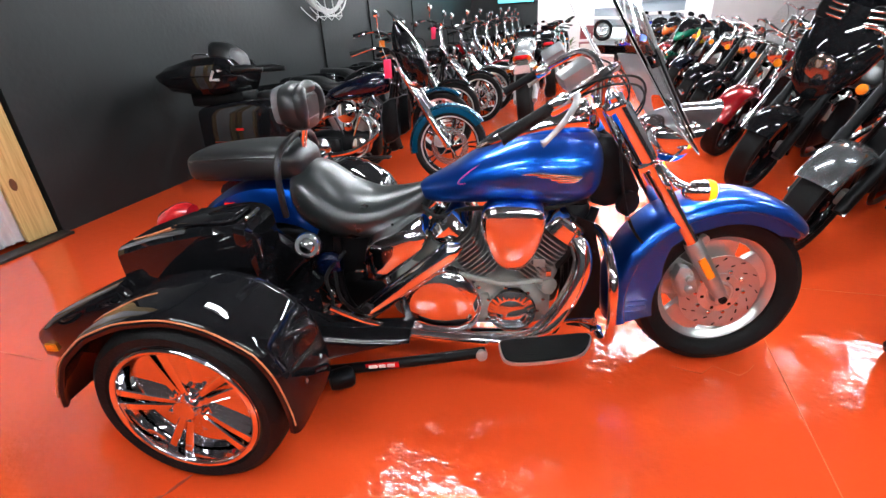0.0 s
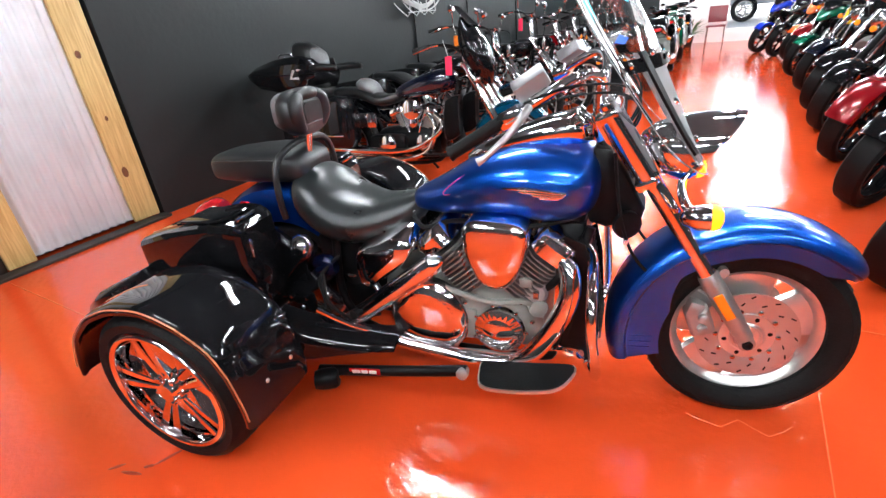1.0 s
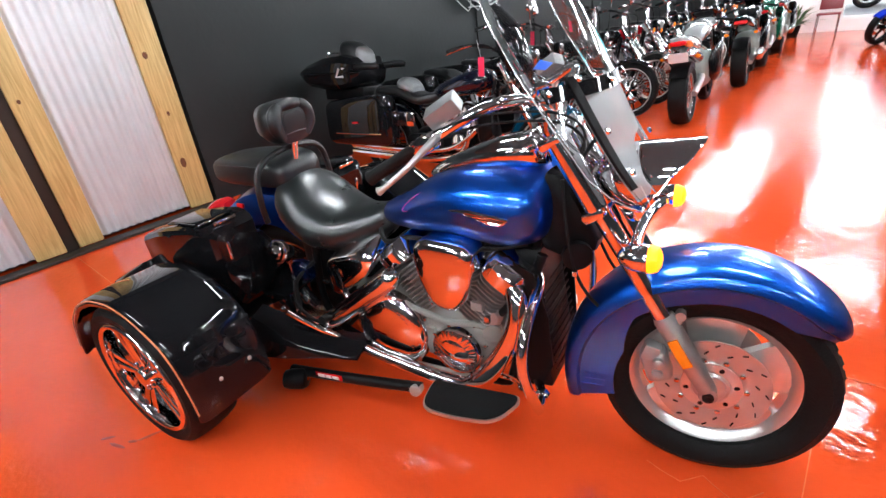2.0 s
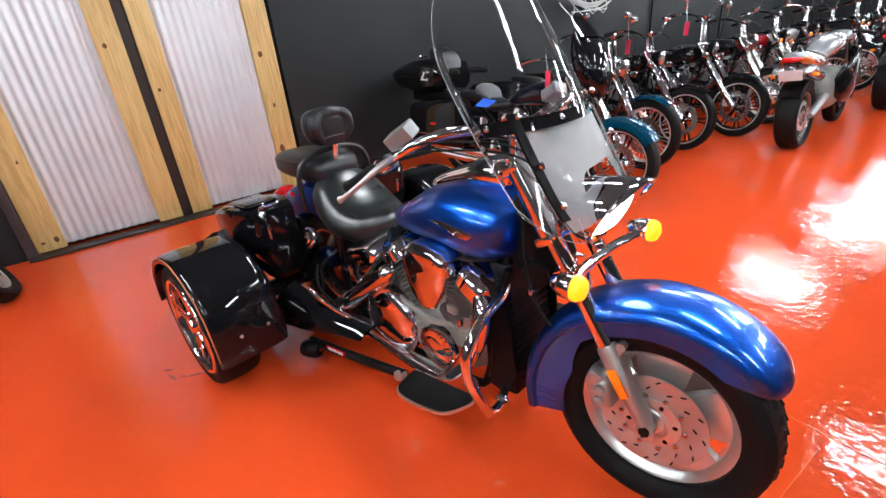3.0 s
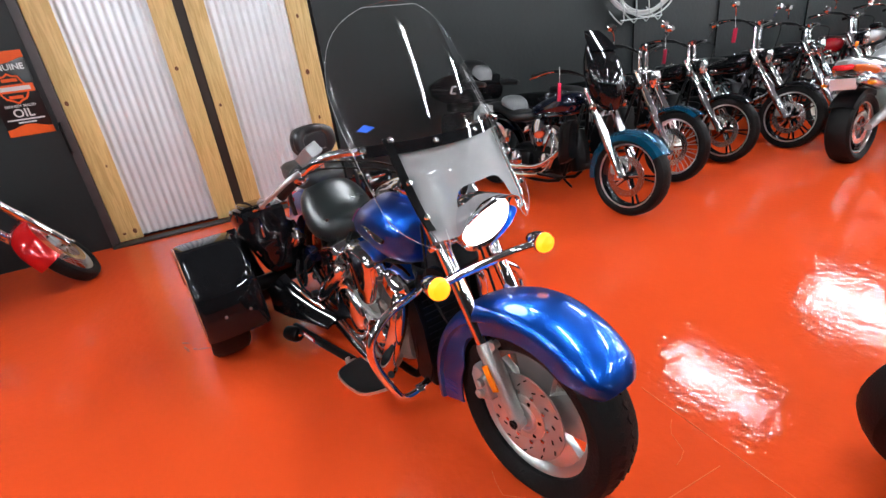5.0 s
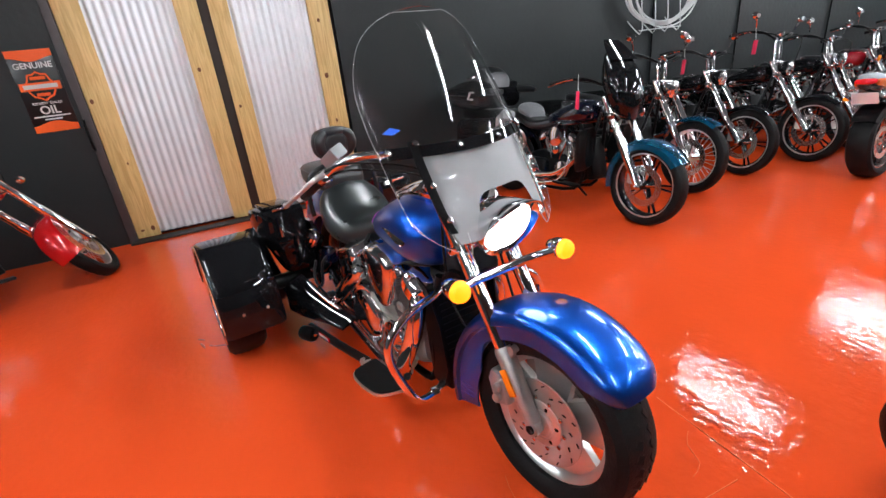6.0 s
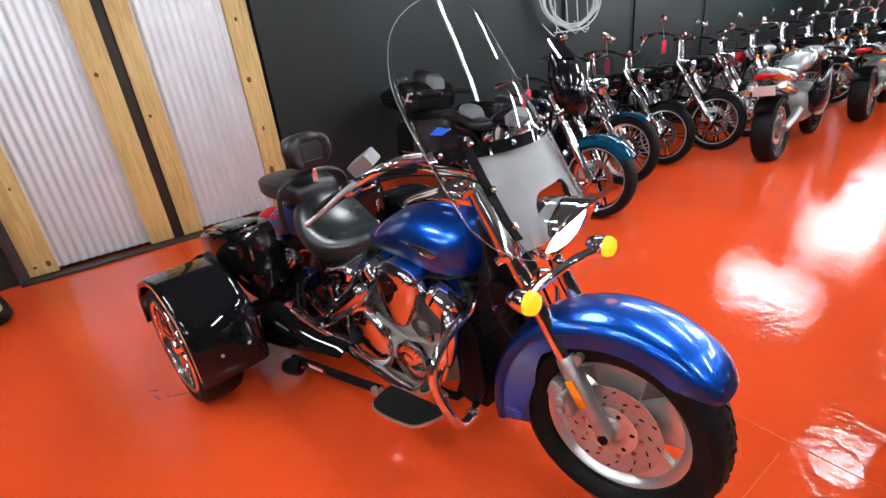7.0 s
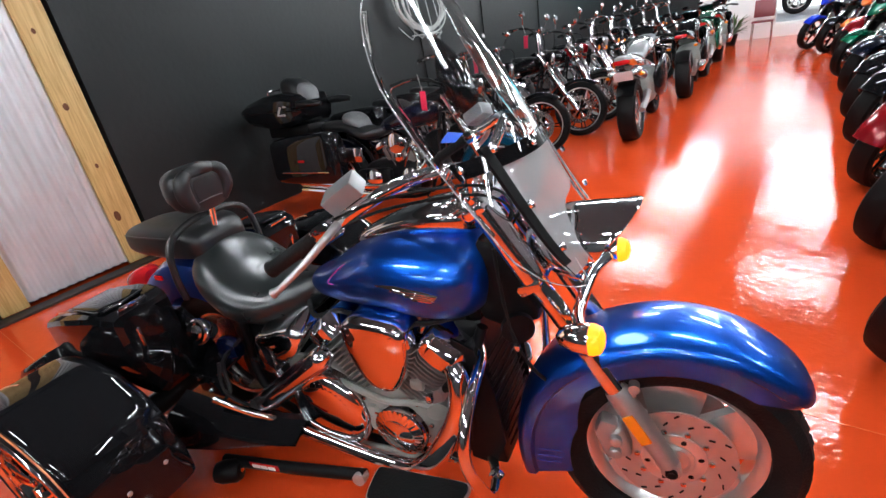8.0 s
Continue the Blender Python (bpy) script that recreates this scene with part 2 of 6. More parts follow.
solid("floor", box(B(), (HALL_W + 0.6, Y1 - Y0 + 0.6, 0.1), (HALL_W / 2, (Y0 + Y1) / 2, -0.05)), EPOXY, ROOM, "glossy red-orange epoxy showroom floor with wavy sheen", "floor", kind="structure")
solid("ceiling", box(B(), (HALL_W + 0.6, Y1 - Y0 + 0.6, 0.1), (HALL_W / 2, (Y0 + Y1) / 2, HIGH + 0.05)), CEILPAINT, ROOM, "plain black painted ceiling", "ceiling", kind="structure")
wall = B()
box(wall, (0.2, -1.2 - Y0, HIGH), (-0.1, (Y0 - 1.2) / 2, HIGH / 2))
box(wall, (0.2, Y1 - 1.24, HIGH), (-0.1, (Y1 + 1.24) / 2, HIGH / 2))
box(wall, (0.2, 2.44, HIGH - 2.5), (-0.1, 0.02, (HIGH + 2.5) / 2))
solid("wall_west", wall, WALLBLACK, ROOM, "matt black painted wall with faint scuffs", "wall", kind="structure")
# East and south walls are mostly unseen; their black keeps bounced light low.
solid("wall_east", box(B(), (0.2, Y1 - Y0, HIGH), (HALL_W + 0.1, (Y0 + Y1) / 2, HIGH / 2)), WALLBLACK, ROOM, "mostly unseen wall, black to keep bounced light low", "wall", kind="structure")
solid("wall_south", box(B(), (HALL_W, 0.2, HIGH), (HALL_W / 2, Y0 - 0.1, HIGH / 2)), WALLBLACK, ROOM, "mostly unseen wall, black to keep bounced light low", "wall", kind="structure")
solid("baseboard", box(B(), (0.13, 2.44, 0.022), (0.035, 0.03, 0.011), 0.005), DARKTRIM, ROOM, "dark threshold strip under the sheet-metal doors", "trim", kind="structure")

# end wall with wide glass front
end = B()
box(end, (1.63, 0.2, HIGH), (2.865, Y1 + 0.1, HIGH / 2))
box(end, (0.6, 0.2, HIGH), (6.5, Y1 + 0.1, HIGH / 2))
solid("wall_north_black", box(B(), (2.05, 0.2, HIGH), (1.025, Y1 + 0.1, HIGH / 2)), WALLBLACK, ROOM, "black painted part of the end wall", "wall", kind="structure")
solid("wall_north_grey", box(B(), (HALL_W - 6.8, 0.2, HIGH), ((HALL_W + 6.8) / 2, Y1 + 0.1, HIGH / 2)), GREYWALL, ROOM, "grey painted part of the end wall", "wall", kind="structure")
box(end, (2.52, 0.2, HIGH - 2.7), (4.94, Y1 + 0.1, (HIGH + 2.7) / 2))
box(end, (2.52, 0.2, 0.25), (4.94, Y1 + 0.1, 0.125))
solid("wall_north", end, PLASTER, ROOM, "white painted end wall with a wide glass front", "wall", kind="structure")
win = thing("window_1", ROOM, "white-framed shop window letting in bright daylight", "window")
tagged(win, kind="structure")
for x in (3.72, 4.92, 6.16):
    part("window_frame", box(B(), (0.08, 0.1, 2.45), (x, Y1 + 0.08, 1.475), 0.006), WHITE, win)
for z in (0.285, 1.1, 2.66):
    part("window_frame", box(B(), (2.5, 0.09, 0.07), (4.94, Y1 + 0.08, z), 0.006), WHITE, win)
for x in (4.32, 5.54):
    pane = part("pane", box(B(), (1.16, 0.008, 2.3), (x, Y1 + 0.08, 1.475)), clear("window_glass", (1, 1, 1), 0, 1.2), win)
    pane.visible_shadow = False
DAY = glow("bright_daylight", (0.93, 0.97, 1.0), 2.2)
solid("backdrop", box(B(), (9, 0.05, 5), (4.3, Y1 + 6, 2.0)), DAY, ROOM, "overexposed bright daylight outside the window", "backdrop", kind="structure")

# sliding doors of corrugated sheet between pine planks
def sheet(y0, y1, z0, z1):
    bm = B()
    pitch = 0.0675
    ys = [y0 + (y1 - y0) * i / 96 for i in range(97)]
    front = [(0.012 * math.cos(2 * math.pi * (y - y0) / pitch), y) for y in ys]
    ring = [(x, y) for x, y in front] + [(x - 0.002, y) for x, y in reversed(front)]
    return loft(bm, [[Vector((x, y, z0)) for x, y in ring], [Vector((x, y, z1)) for x, y in ring]])


for k, (ya, yb) in enumerate(((-1.13, -0.005), (0.085, 1.208))):
    door = thing("door", ROOM @ pose(-0.05, 0, 0.03), "barn door of corrugated galvanised sheet framed by knotty pine planks", "door", "sheet-metal barn doors")
    tagged(door, kind="structure")
    inner = (ya + 0.207, yb - 0.2) if k == 0 else (ya + 0.175, yb - 0.215)
    part("corrugated_sheet", sheet(inner[0] - 0.02, inner[1] + 0.02, 0.02, 2.42), GALV, door, "wavy galvanised sheet", 60)
    for y0, y1 in ((ya, inner[0]), (inner[1], yb)):
        part("plank", box(B(), (0.035, y1 - y0, 2.44), (0.024, (y0 + y1) / 2, 1.22), 0.004), PINE, door, "knotty yellow pine plank")
for y, z, w, h in ((-1.09, 1.34, 0.016, 0.022), (-0.14, 1.51, 0.016, 0.02), (0.14, 1.13, 0.012, 0.016), (-0.99, 0.75, 0.008, 0.014), (-1.07, 0.075, 0.016, 0.012), (-0.975, 0.085, 0.018, 0.026), (1.06, 1.32, 0.02, 0.028), (1.08, 1.85, 0.014, 0.02), (1.08, 0.85, 0.012, 0.02), (1.06, 0.42, 0.024, 0.045)):
    solid("knot", loft(B(), [ellipse((-0.0085 + dx, y, z + 0.03), w * k, h * k, 16) for dx, k in ((-0.006, 1.0), (0.0005, 1.0), (0.0012, 0.6))]), KNOT, ROOM, "dark oval knot in the pine plank", "knot", "knots in the planks", "structure")
post = solid("trim", box(B(), (0.03, 0.088, 2.5), (-0.06, 0.04, 1.25), 0.004), DARKTRIM, ROOM, "dark gap strip between two doors", "trim", kind="structure")
side = B()
box(side, (0.04, 0.07, 2.5), (0.0, -1.168, 1.25), 0.004)
solid("trim", side, JAMB, ROOM, "black door jamb strip", "trim", kind="structure")
doorway = B()
box(doorway, (0.02, 2.5, 2.6), (-0.19, 0.02, 1.3))
solid("wall_backing", doorway, DARKTRIM, ROOM, "dark wall behind the barn doors", "wall", kind="structure")

SEAM = material("pale_floor_joint", (0.82, 0.15, 0.05), 0.18, 0.0, 0.2, 30)
solid("floor_joint", box(B(), (3.6, 0.004, 0.002), (6.02, 1.405, 0.0008)), SEAM, ROOM, "pale hairline joint in the epoxy floor", "floor", kind="structure")
solid("floor_joint", box(B(), (0.004, 4.2, 0.002), (4.66, -0.78, 0.0008)), SEAM, ROOM, "pale hairline joint in the epoxy floor", "floor", kind="structure")
solid("floor_joint", box(B(), (1.4, 0.005, 0.002), (0.75, 0.02, 0.0008)), SEAM, ROOM, "pale hairline joint in the epoxy floor", "floor", kind="structure")
SCUFF = material("dark_rubber_scuff", (0.36, 0.03, 0.01), 0.3, 0.0, 0.5, 60)
for x, y, ln, turn in ((0.841, -0.868, 0.03, 40), (0.921, -0.872, 0.045, 10), (1.0, -0.778, 0.05, 60), (0.96, -0.83, 0.02, 30)):
    solid("floor_scuff", loft(B(), [ellipse((0, 0, z), ln * k, 0.007 * k, 12, 2, "z") for z, k in ((0.0002, 1), (0.0012, 0.9))]), SCUFF, pose(x, y, 0, 0, 0, turn), "small dark rubber scuff on the epoxy floor", "floor", kind="structure")
crack = B()
tube(crack, [(4.25, 0.62, 0), (4.36, 0.6, 0), (4.41, 0.66, 0), (4.5, 0.62, 0), (4.57, 0.7, 0)], 0.0016, 5, 2)
tube(crack, [(4.42, 1.36, 0), (4.47, 1.3, 0), (4.55, 1.27, 0), (4.58, 1.2, 0)], 0.0016, 5, 2)
solid("floor_crack", crack, SEAM, ROOM, "fine pale crack in the epoxy floor", "floor", kind="structure")

# hanging tube lamps
def ceiling_lamp():
    t = thing("ceiling_light", ROOM, "white single-tube fluorescent ceiling light, switched on", "ceiling light", "fluorescent ceiling lights")
    part("housing", box(B(), (1.24, 0.09, 0.06), (0, 0, 0.05), 0.01), WHITE, t)
    part("hanger", tube(B(), [(-0.4, 0, 0.09), (-0.4, 0, HIGH - 2.85)], 0.006, 6, 1), WHITE, t)
    part("hanger", tube(B(), [(0.4, 0, 0.09), (0.4, 0, HIGH - 2.85)], 0.006, 6, 1), WHITE, t)
    part("tube", tube(B(), [(-0.6, 0, -0.012), (0.6, 0, -0.012)], 0.038, 12, 1), TUBE, t, "glowing white tube")
    return t


first = ceiling_lamp()
spots = [(x, y) for x in (2.4, 4.75, 7.1) for y in (-4.6, -1.4, 1.7, 4.75, 7.8, 10.9, 13.6)]
for i, (x, y) in enumerate(spots):
    m = ROOM @ pose(x, y, 2.85)
    if i == 0:
        first.matrix_basis = m
    else:
        copy_thing(first, m)


# ---- wheels ----
def tyre(bm, c, r, w, rim, seg=56):
    """A tyre round an axle along y at c."""
    d = r - rim
    prof = [(rim, -w * 0.36), (rim + d * 0.25, -w * 0.48), (rim + d * 0.6, -w * 0.5), (rim + d * 0.88, -w * 0.4), (r * 0.992, -w * 0.22), (r, 0),
            (r * 0.992, w * 0.22), (rim + d * 0.88, w * 0.4), (rim + d * 0.6, w * 0.5), (rim + d * 0.25, w * 0.48), (rim, w * 0.36)]
    return lathe(bm, prof, c, (0, 1, 0), seg, closed=True)


def hoop(bm, c, r, w, depth=0.02, seg=48):
    """A wheel's rim ring with lips and a dropped bed."""
    h = w / 2
    prof = [(r, -h), (r + 0.008, -h + 0.004), (r + 0.006, -h + 0.014), (r - depth * 0.3, -h * 0.5), (r - depth * 0.3, h * 0.5), (r + 0.006, h - 0.014), (r + 0.008, h - 0.004), (r, h),
            (r - 0.012, h - 0.004), (r - depth, h * 0.55), (r - depth, -h * 0.55), (r - 0.012, -h + 0.004)]
    return lathe(bm, prof, c, (0, 1, 0), seg, closed=True)


def spoke(bm, c, ang, r0, r1, w0, w1, y, thick):
    """A flat cast spoke in the wheel's plane."""
    a = radians(ang)
    u, v = Vector((math.cos(a), 0, math.sin(a))), Vector((-math.sin(a), 0, math.cos(a)))
    o = Vector(c)
    rings = []
    for f, w, t in ((0, w0, 1.3), (0.3, w0 + (w1 - w0) * 0.25, 1.0), (0.75, w0 + (w1 - w0) * 0.8, 0.85), (1, w1, 1.0)):
        p = o + u * (r0 + (r1 - r0) * f)
        h = thick * t / 2
        rings.append([p - v * w / 2 + Vector((0, y - h * 0.6, 0)), p - v * w * 0.32 + Vector((0, y - h * 0.95, 0)), p + Vector((0, y - h * (1.3 if w < 0.05 else 1.0), 0)), p + v * w * 0.32 + Vector((0, y - h * 0.95, 0)), p + v * w / 2 + Vector((0, y - h * 0.6, 0)),
                      p + v * w / 2 + Vector((0, y + h, 0)), p - v * w / 2 + Vector((0, y + h, 0))])
    return loft(bm, rings)


def split_spoke(bm, c, ang, lean, r1, w, y, s):
    """One half of a split spoke: flat outer face with chamfered edges, dished towards the hub."""
    a, b = radians(ang), radians(ang + lean)
    u, q = Vector((math.cos(a), 0, math.sin(a))), Vector((math.cos(b), 0, math.sin(b)))
    side = Vector((-math.sin(a), 0, math.cos(a))) * (1 if lean > 0 else -1)
    o, n = Vector(c), Vector((0, s, 0))
    rings = []
    for f, k in ((0, 0.6), (0.25, 0.8), (0.6, 1.0), (0.9, 1.1), (1, 1.3)):
        p = o + u * (0.03 * (1 - f)) + side * (0.009 * (1 - f)) + q * (r1 * f) + n * (abs(y) - 0.012 * (1 - f) ** 2)
        h = w * k / 2
        rings.append([p - side * h - n * 0.03, p - side * h - n * 0.004, p - side * (h - 0.004), p + side * (h - 0.004), p + side * h - n * 0.004, p + side * h - n * 0.03])
    return loft(bm, rings)


def disc_brake(bm, c, r, y, thick=0.006, slots=12):
    """A ring disc with a carrier and raised slots."""
    lathe(bm, [(r, y - thick / 2), (r, y + thick / 2), (r * 0.5, y + thick / 2), (r * 0.48, y + thick * 0.2), (r * 0.22, y + thick * 0.2), (r * 0.22, y - thick * 0.2), (r * 0.48, y - thick * 0.2), (r * 0.5, y - thick / 2)], c, (0, 1, 0), 48, closed=True)
    return bm


def slot(c, r, y, i, n, rr, da):
    a = 2 * math.pi * i / n + da
    return box(B(), (0.015, 0.003, 0.004), Vector(c) + Vector((r * rr * math.cos(a), y, r * rr * math.sin(a))), 0, Matrix.Rotation(-a + 0.9, 4, "Y"))


def words(parent, text, size, m, mat, name="lettering", depth=0.0005):
    cu = bpy.data.curves.new(name, "FONT")
    cu.body, cu.size, cu.extrude, cu.align_x, cu.align_y = text, size, depth, "CENTER", "CENTER"
    cu.offset = size * 0.018
    tmp = bpy.data.objects.new(name, cu)
    scene.collection.objects.link(tmp)
    me = bpy.data.meshes.new_from_object(tmp.evaluated_get(bpy.context.evaluated_depsgraph_get()))
    bpy.data.objects.remove(tmp)
    me.transform(m)
    me.materials.clear()
    me.materials.append(mat)
    ob = new(name, me)
    ob.parent = parent
    return ob


# ---- the trike ----
TRIKE = pose(1.1, 0.07, 0)
trike = thing("trike_motorcycle", TRIKE, "metallic blue cruiser trike with black rear fenders and chrome engine", "trike")

# front wheel
FA = (1.808, 0, 0.324)
wheel = part("front_wheel", tyre(B(), FA, 0.324, 0.185, 0.23), RUBBER, trike, "black front tyre with worn tread")
rim = hoop(B(), FA, 0.232, 0.104, 0.03)
for i in range(5):
    spoke(rim, FA, 72 * i + 20, 0.03, 0.212, 0.1, 0.17, -0.012, 0.04)
lathe(rim, [(0.02, -0.075), (0.05, -0.07), (0.055, 0.07), (0.02, 0.075)], FA, (0, 1, 0), 24)
ALLOY = material("pale_cast_alloy", (0.72, 0.7, 0.68), 0.3, 0.9, 0.08, 30, 0.06, 90)
part("rim", rim, ALLOY, wheel, "cast alloy rim with five wide spokes")
DISC = material("worn_disc_steel", (0.52, 0.49, 0.47), 0.36, 0.85, 0.08, 40, 0.05, 160)
for y in (-0.075, 0.075):
    part("brake_disc", disc_brake(B(), FA, 0.155, y), DISC, wheel, "slotted steel brake disc")
part("disc_carrier", lathe(B(), [(0.082, 0.0), (0.082, 0.006), (0.07, 0.009), (0.055, 0.009), (0.05, 0.004)], (FA[0], -0.077, FA[2]), (0, -1, 0), 36), ALLOY, wheel, "pale alloy disc carrier")
for i in range(10):
    a = radians(36 * i)
    part("rivet", lathe(B(), [(0.008, 0), (0.008, 0.005), (0.004, 0.007)], (FA[0] + 0.092 * math.cos(a), -0.078, FA[2] + 0.092 * math.sin(a)), (0, -1, 0), 8), STEEL, wheel)
for i in range(6):
    a = radians(60 * i + 12)
    part("disc_bolt", lathe(B(), [(0.009, 0), (0.009, 0.006), (0.004, 0.009)], (FA[0] + 0.066 * math.cos(a), -0.079, FA[2] + 0.066 * math.sin(a)), (0, -1, 0), 8), SATIN, wheel)
part("hub_ring", lathe(B(), [(0.05, 0.0), (0.05, 0.012), (0.042, 0.016), (0.036, 0.01)], (FA[0], -0.074, FA[2]), (0, -1, 0), 28), ALLOY, wheel)
for i in range(12):
    for rr, da in ((0.92, 0.0), (0.76, 0.22)):
        part("disc_slot", slot(FA, 0.155, -0.0795, i, 12, rr, da), SATIN, wheel)

for i in range(44):
    for s in (-1, 1):
        turn = Matrix.Translation(FA) @ Matrix.Rotation(2 * math.pi * i / 44 + (0.07 if s > 0 else 0), 4, "Y") @ Matrix.Translation((0, s * 0.036, 0.319)) @ Matrix.Rotation(radians(s * 26), 4, "Z") @ Matrix.Rotation(radians(s * -17), 4, "X")
        part("tread_block", box(B(), (0.026, 0.034, 0.006), (0, 0, 0), 0, turn), RUBBER, wheel)

# forks, sliders, calipers
for s in (-1, 1):
    y = s * 0.105
    f = part("fork_tube", tube(B(), [(1.325, y, 1.085), (1.672, y, 0.53)], 0.0275, 18, 1), CHROME, trike, "chrome upper fork tube")
    part("fork_cover", tube(B(), [(1.345, y, 1.053), (1.46, y, 0.869)], 0.036, 16, 1), CHROME, f)
    part("fork_slider", tube(B(), [(1.655, y, 0.557), (1.664, y, 0.543), (1.74, y, 0.42), (1.795, y, 0.332)], [0.028, 0.033, 0.031, 0.027], 18, 1), ALU, f, "satin alloy fork slider")
    lug = B()
    lathe(lug, [(0.012, -0.02), (0.026, -0.016), (0.026, 0.016), (0.012, 0.02)], (1.8, y, 0.316), (0, 1, 0), 16)
    part("axle_clamp", lug, ALU, f)
    part("axle_end", lathe(B(), [(0.016, 0), (0.016, 0.006), (0.011, 0.008), (0.002, 0.004)], (1.8, y + s * 0.02, 0.316), (0, s, 0), 16), SATIN, f, "dark axle bolt")
    br = B()
    box(br, (0.08, 0.024, 0.042), (1.668, y, 0.552), 0.008, Matrix.Rotation(radians(28), 4, "Y"), segs=3)
    lathe(br, [(0.014, -0.014), (0.014, 0.014)], (1.702, y - s * 0.002, 0.566), (0, 1, 0), 12)
    part("fender_bracket", br, ALU, f)
    part("reflector", box(B(), (0.03, 0.008, 0.095), (1.712, y + s * 0.034, 0.456), 0.003, Matrix.Rotation(radians(-32), 4, "Y")), AMBEROFF, f, "amber reflector strip")
    cal = B()
    box(cal, (0.075, 0.07, 0.1), (1.655, s * 0.095, 0.385), 0.016, Matrix.Rotation(radians(-20), 4, "Y"), segs=3)
    box(cal, (0.05, 0.05, 0.06), (1.635, s * 0.105, 0.43), 0.012, Matrix.Rotation(radians(15), 4, "Y"))
    for q in (0.37, 0.41):
        lathe(cal, [(0.016, 0), (0.016, 0.016), (0.01, 0.02)], (1.66, s * 0.13, q), (0, s, 0), 14)
    part("brake_caliper", cal, ALU, f, "grey brake caliper")


# front fender: wide crown with side skirts
def front_section(f):
    w = 0.129 - 0.012 * abs(f - 0.5) if f > 0.1 else 0.124 * math.sqrt(1 - 0.62 * ((0.1 - f) / 0.1) ** 2)
    deep = 0.1 if f < 0.62 else 0.1 + 0.06 * min(1, (f - 0.62) / 0.15)
    deep *= min(1, 0.42 + f * 5)
    k = min(0.048, deep * 0.6)
    crown = [(-w * math.cos(radians(a)), -k + (k + 0.01) * math.sin(radians(a)) ** 0.7) for a in range(0, 181, 12)]
    outer = [(-w * 0.93, -deep), (-w * 0.92, -deep * 0.75), (-w * 0.91, -k - 0.008)] + crown + [(w * 0.91, -k - 0.008), (w * 0.92, -deep * 0.75), (w * 0.93, -deep)]
    inner = [(y * 0.95, dr - 0.009 if abs(y) < w * 0.85 else dr) for y, dr in reversed(outer)]
    return outer + inner


part("front_fender", fender(B(), FA, 38.5, 196, lambda f: 0.388 + 0.012 * math.sin(f * 3) + 0.045 * max(0, f - 0.45) / 0.55 - 0.014 * (max(0, 0.07 - f) / 0.07) ** 2, front_section, 72), BLUE, trike, "metallic blue front fender with wide skirts", 28)
for z in (0, 1, 2):
    part("vent_line", box(B(), (0.07, 0.003, 0.004), (1.475 + 0.004 * z, -0.114, 0.268 + 0.022 * z), 0.001, Matrix.Rotation(radians(-4), 4, "Y")), BLUE, trike)

# the front end stands turned a little to its left
STEER = Matrix.Translation((1.315, 0.006, 1.085)) @ Matrix.Rotation(radians(7), 4, Vector((-0.347, 0, 0.555)).normalized()) @ Matrix.Translation((-1.325, 0, -1.085))
for ob in trike.children:
    ob.matrix_basis = STEER

# lamp bar, signals, headlamp
part("lamp_bar", tube(B(), [(1.6, -0.2, 0.8), (1.57, -0.1, 0.79), (1.57, 0.1, 0.79), (1.6, 0.2, 0.8)], 0.016, 12, 4), CHROME, trike)
for s in (-1, 1):
    sig = part("turn_signal", lathe(B(), [(0.006, -0.07), (0.022, -0.06), (0.034, -0.03), (0.037, 0.0), (0.036, 0.006)], (1.615, s * 0.226, 0.806), (1, 0, 0.05), 24), CHROME, trike, "chrome bullet turn signal")
    part("lens", lathe(B(), [(0.036, 0.006), (0.036, 0.016), (0.03, 0.03), (0.016, 0.037), (0.002, 0.039)], (1.615, s * 0.226, 0.806), (1, 0, 0.05), 24), AMBER, sig, "lit amber lens")
def lamp_ring(x, r, slant):
    """A ring round the lamp's axis whose top leans forward by slant."""
    r *= 1.15
    return [Vector((x + slant * r * math.sin(q), r * 1.04 * math.cos(q), 0.945 + r * math.sin(q))) for q in (2 * math.pi * j / 36 for j in range(36))]


head = part("headlight", loft(B(), [lamp_ring(x, q, k) for x, q, k in ((1.42, 0.014, 0), (1.43, 0.036, 0), (1.465, 0.062, 0.05), (1.515, 0.08, 0.15), (1.57, 0.088, 0.35), (1.61, 0.091, 0.55), (1.618, 0.09, 0.56), (1.61, 0.078, 0.56), (1.6, 0.07, 0.55), (1.585, 0.066, 0.5))]), CHROME, trike, "chrome teardrop headlight shell")
part("lens", loft(B(), [lamp_ring(x, q, k) for x, q, k in ((1.598, 0.069, 0.55), (1.612, 0.063, 0.5), (1.622, 0.043, 0.42), (1.627, 0.016, 0.4), (1.628, 0.004, 0.4))]), LAMP, head, "lit white headlamp glass")
rings = []
for off, k in ((0, 1.0), (0.02, 1.03), (0.03, 1.02)):
    arc = [Vector((1.614 + off * math.sin(q) + 0.058 * math.sin(q), 0.11 * k * math.cos(q), 0.945 + 0.106 * k * math.sin(q))) for q in (math.radians(20 + 140 * j / 18) for j in range(19))]
    rings.append(arc + [p + Vector((0, -0.03 * p.y, -0.004)) for p in reversed(arc)])
part("visor", loft(B(), rings), CHROME, head, "chrome headlight visor")
yoke = B()
for z, x in ((1.06, 1.33), (0.86, 1.455)):
    box(yoke, (0.07, 0.27, 0.035), (x, 0, z), 0.012, Matrix.Rotation(radians(-32), 4, "Y"))
tube(yoke, [(1.29, 0, 1.05), (1.4, 0, 0.84)], 0.035, 14, 1)
part("fork_yoke", yoke, CHROME, trike)
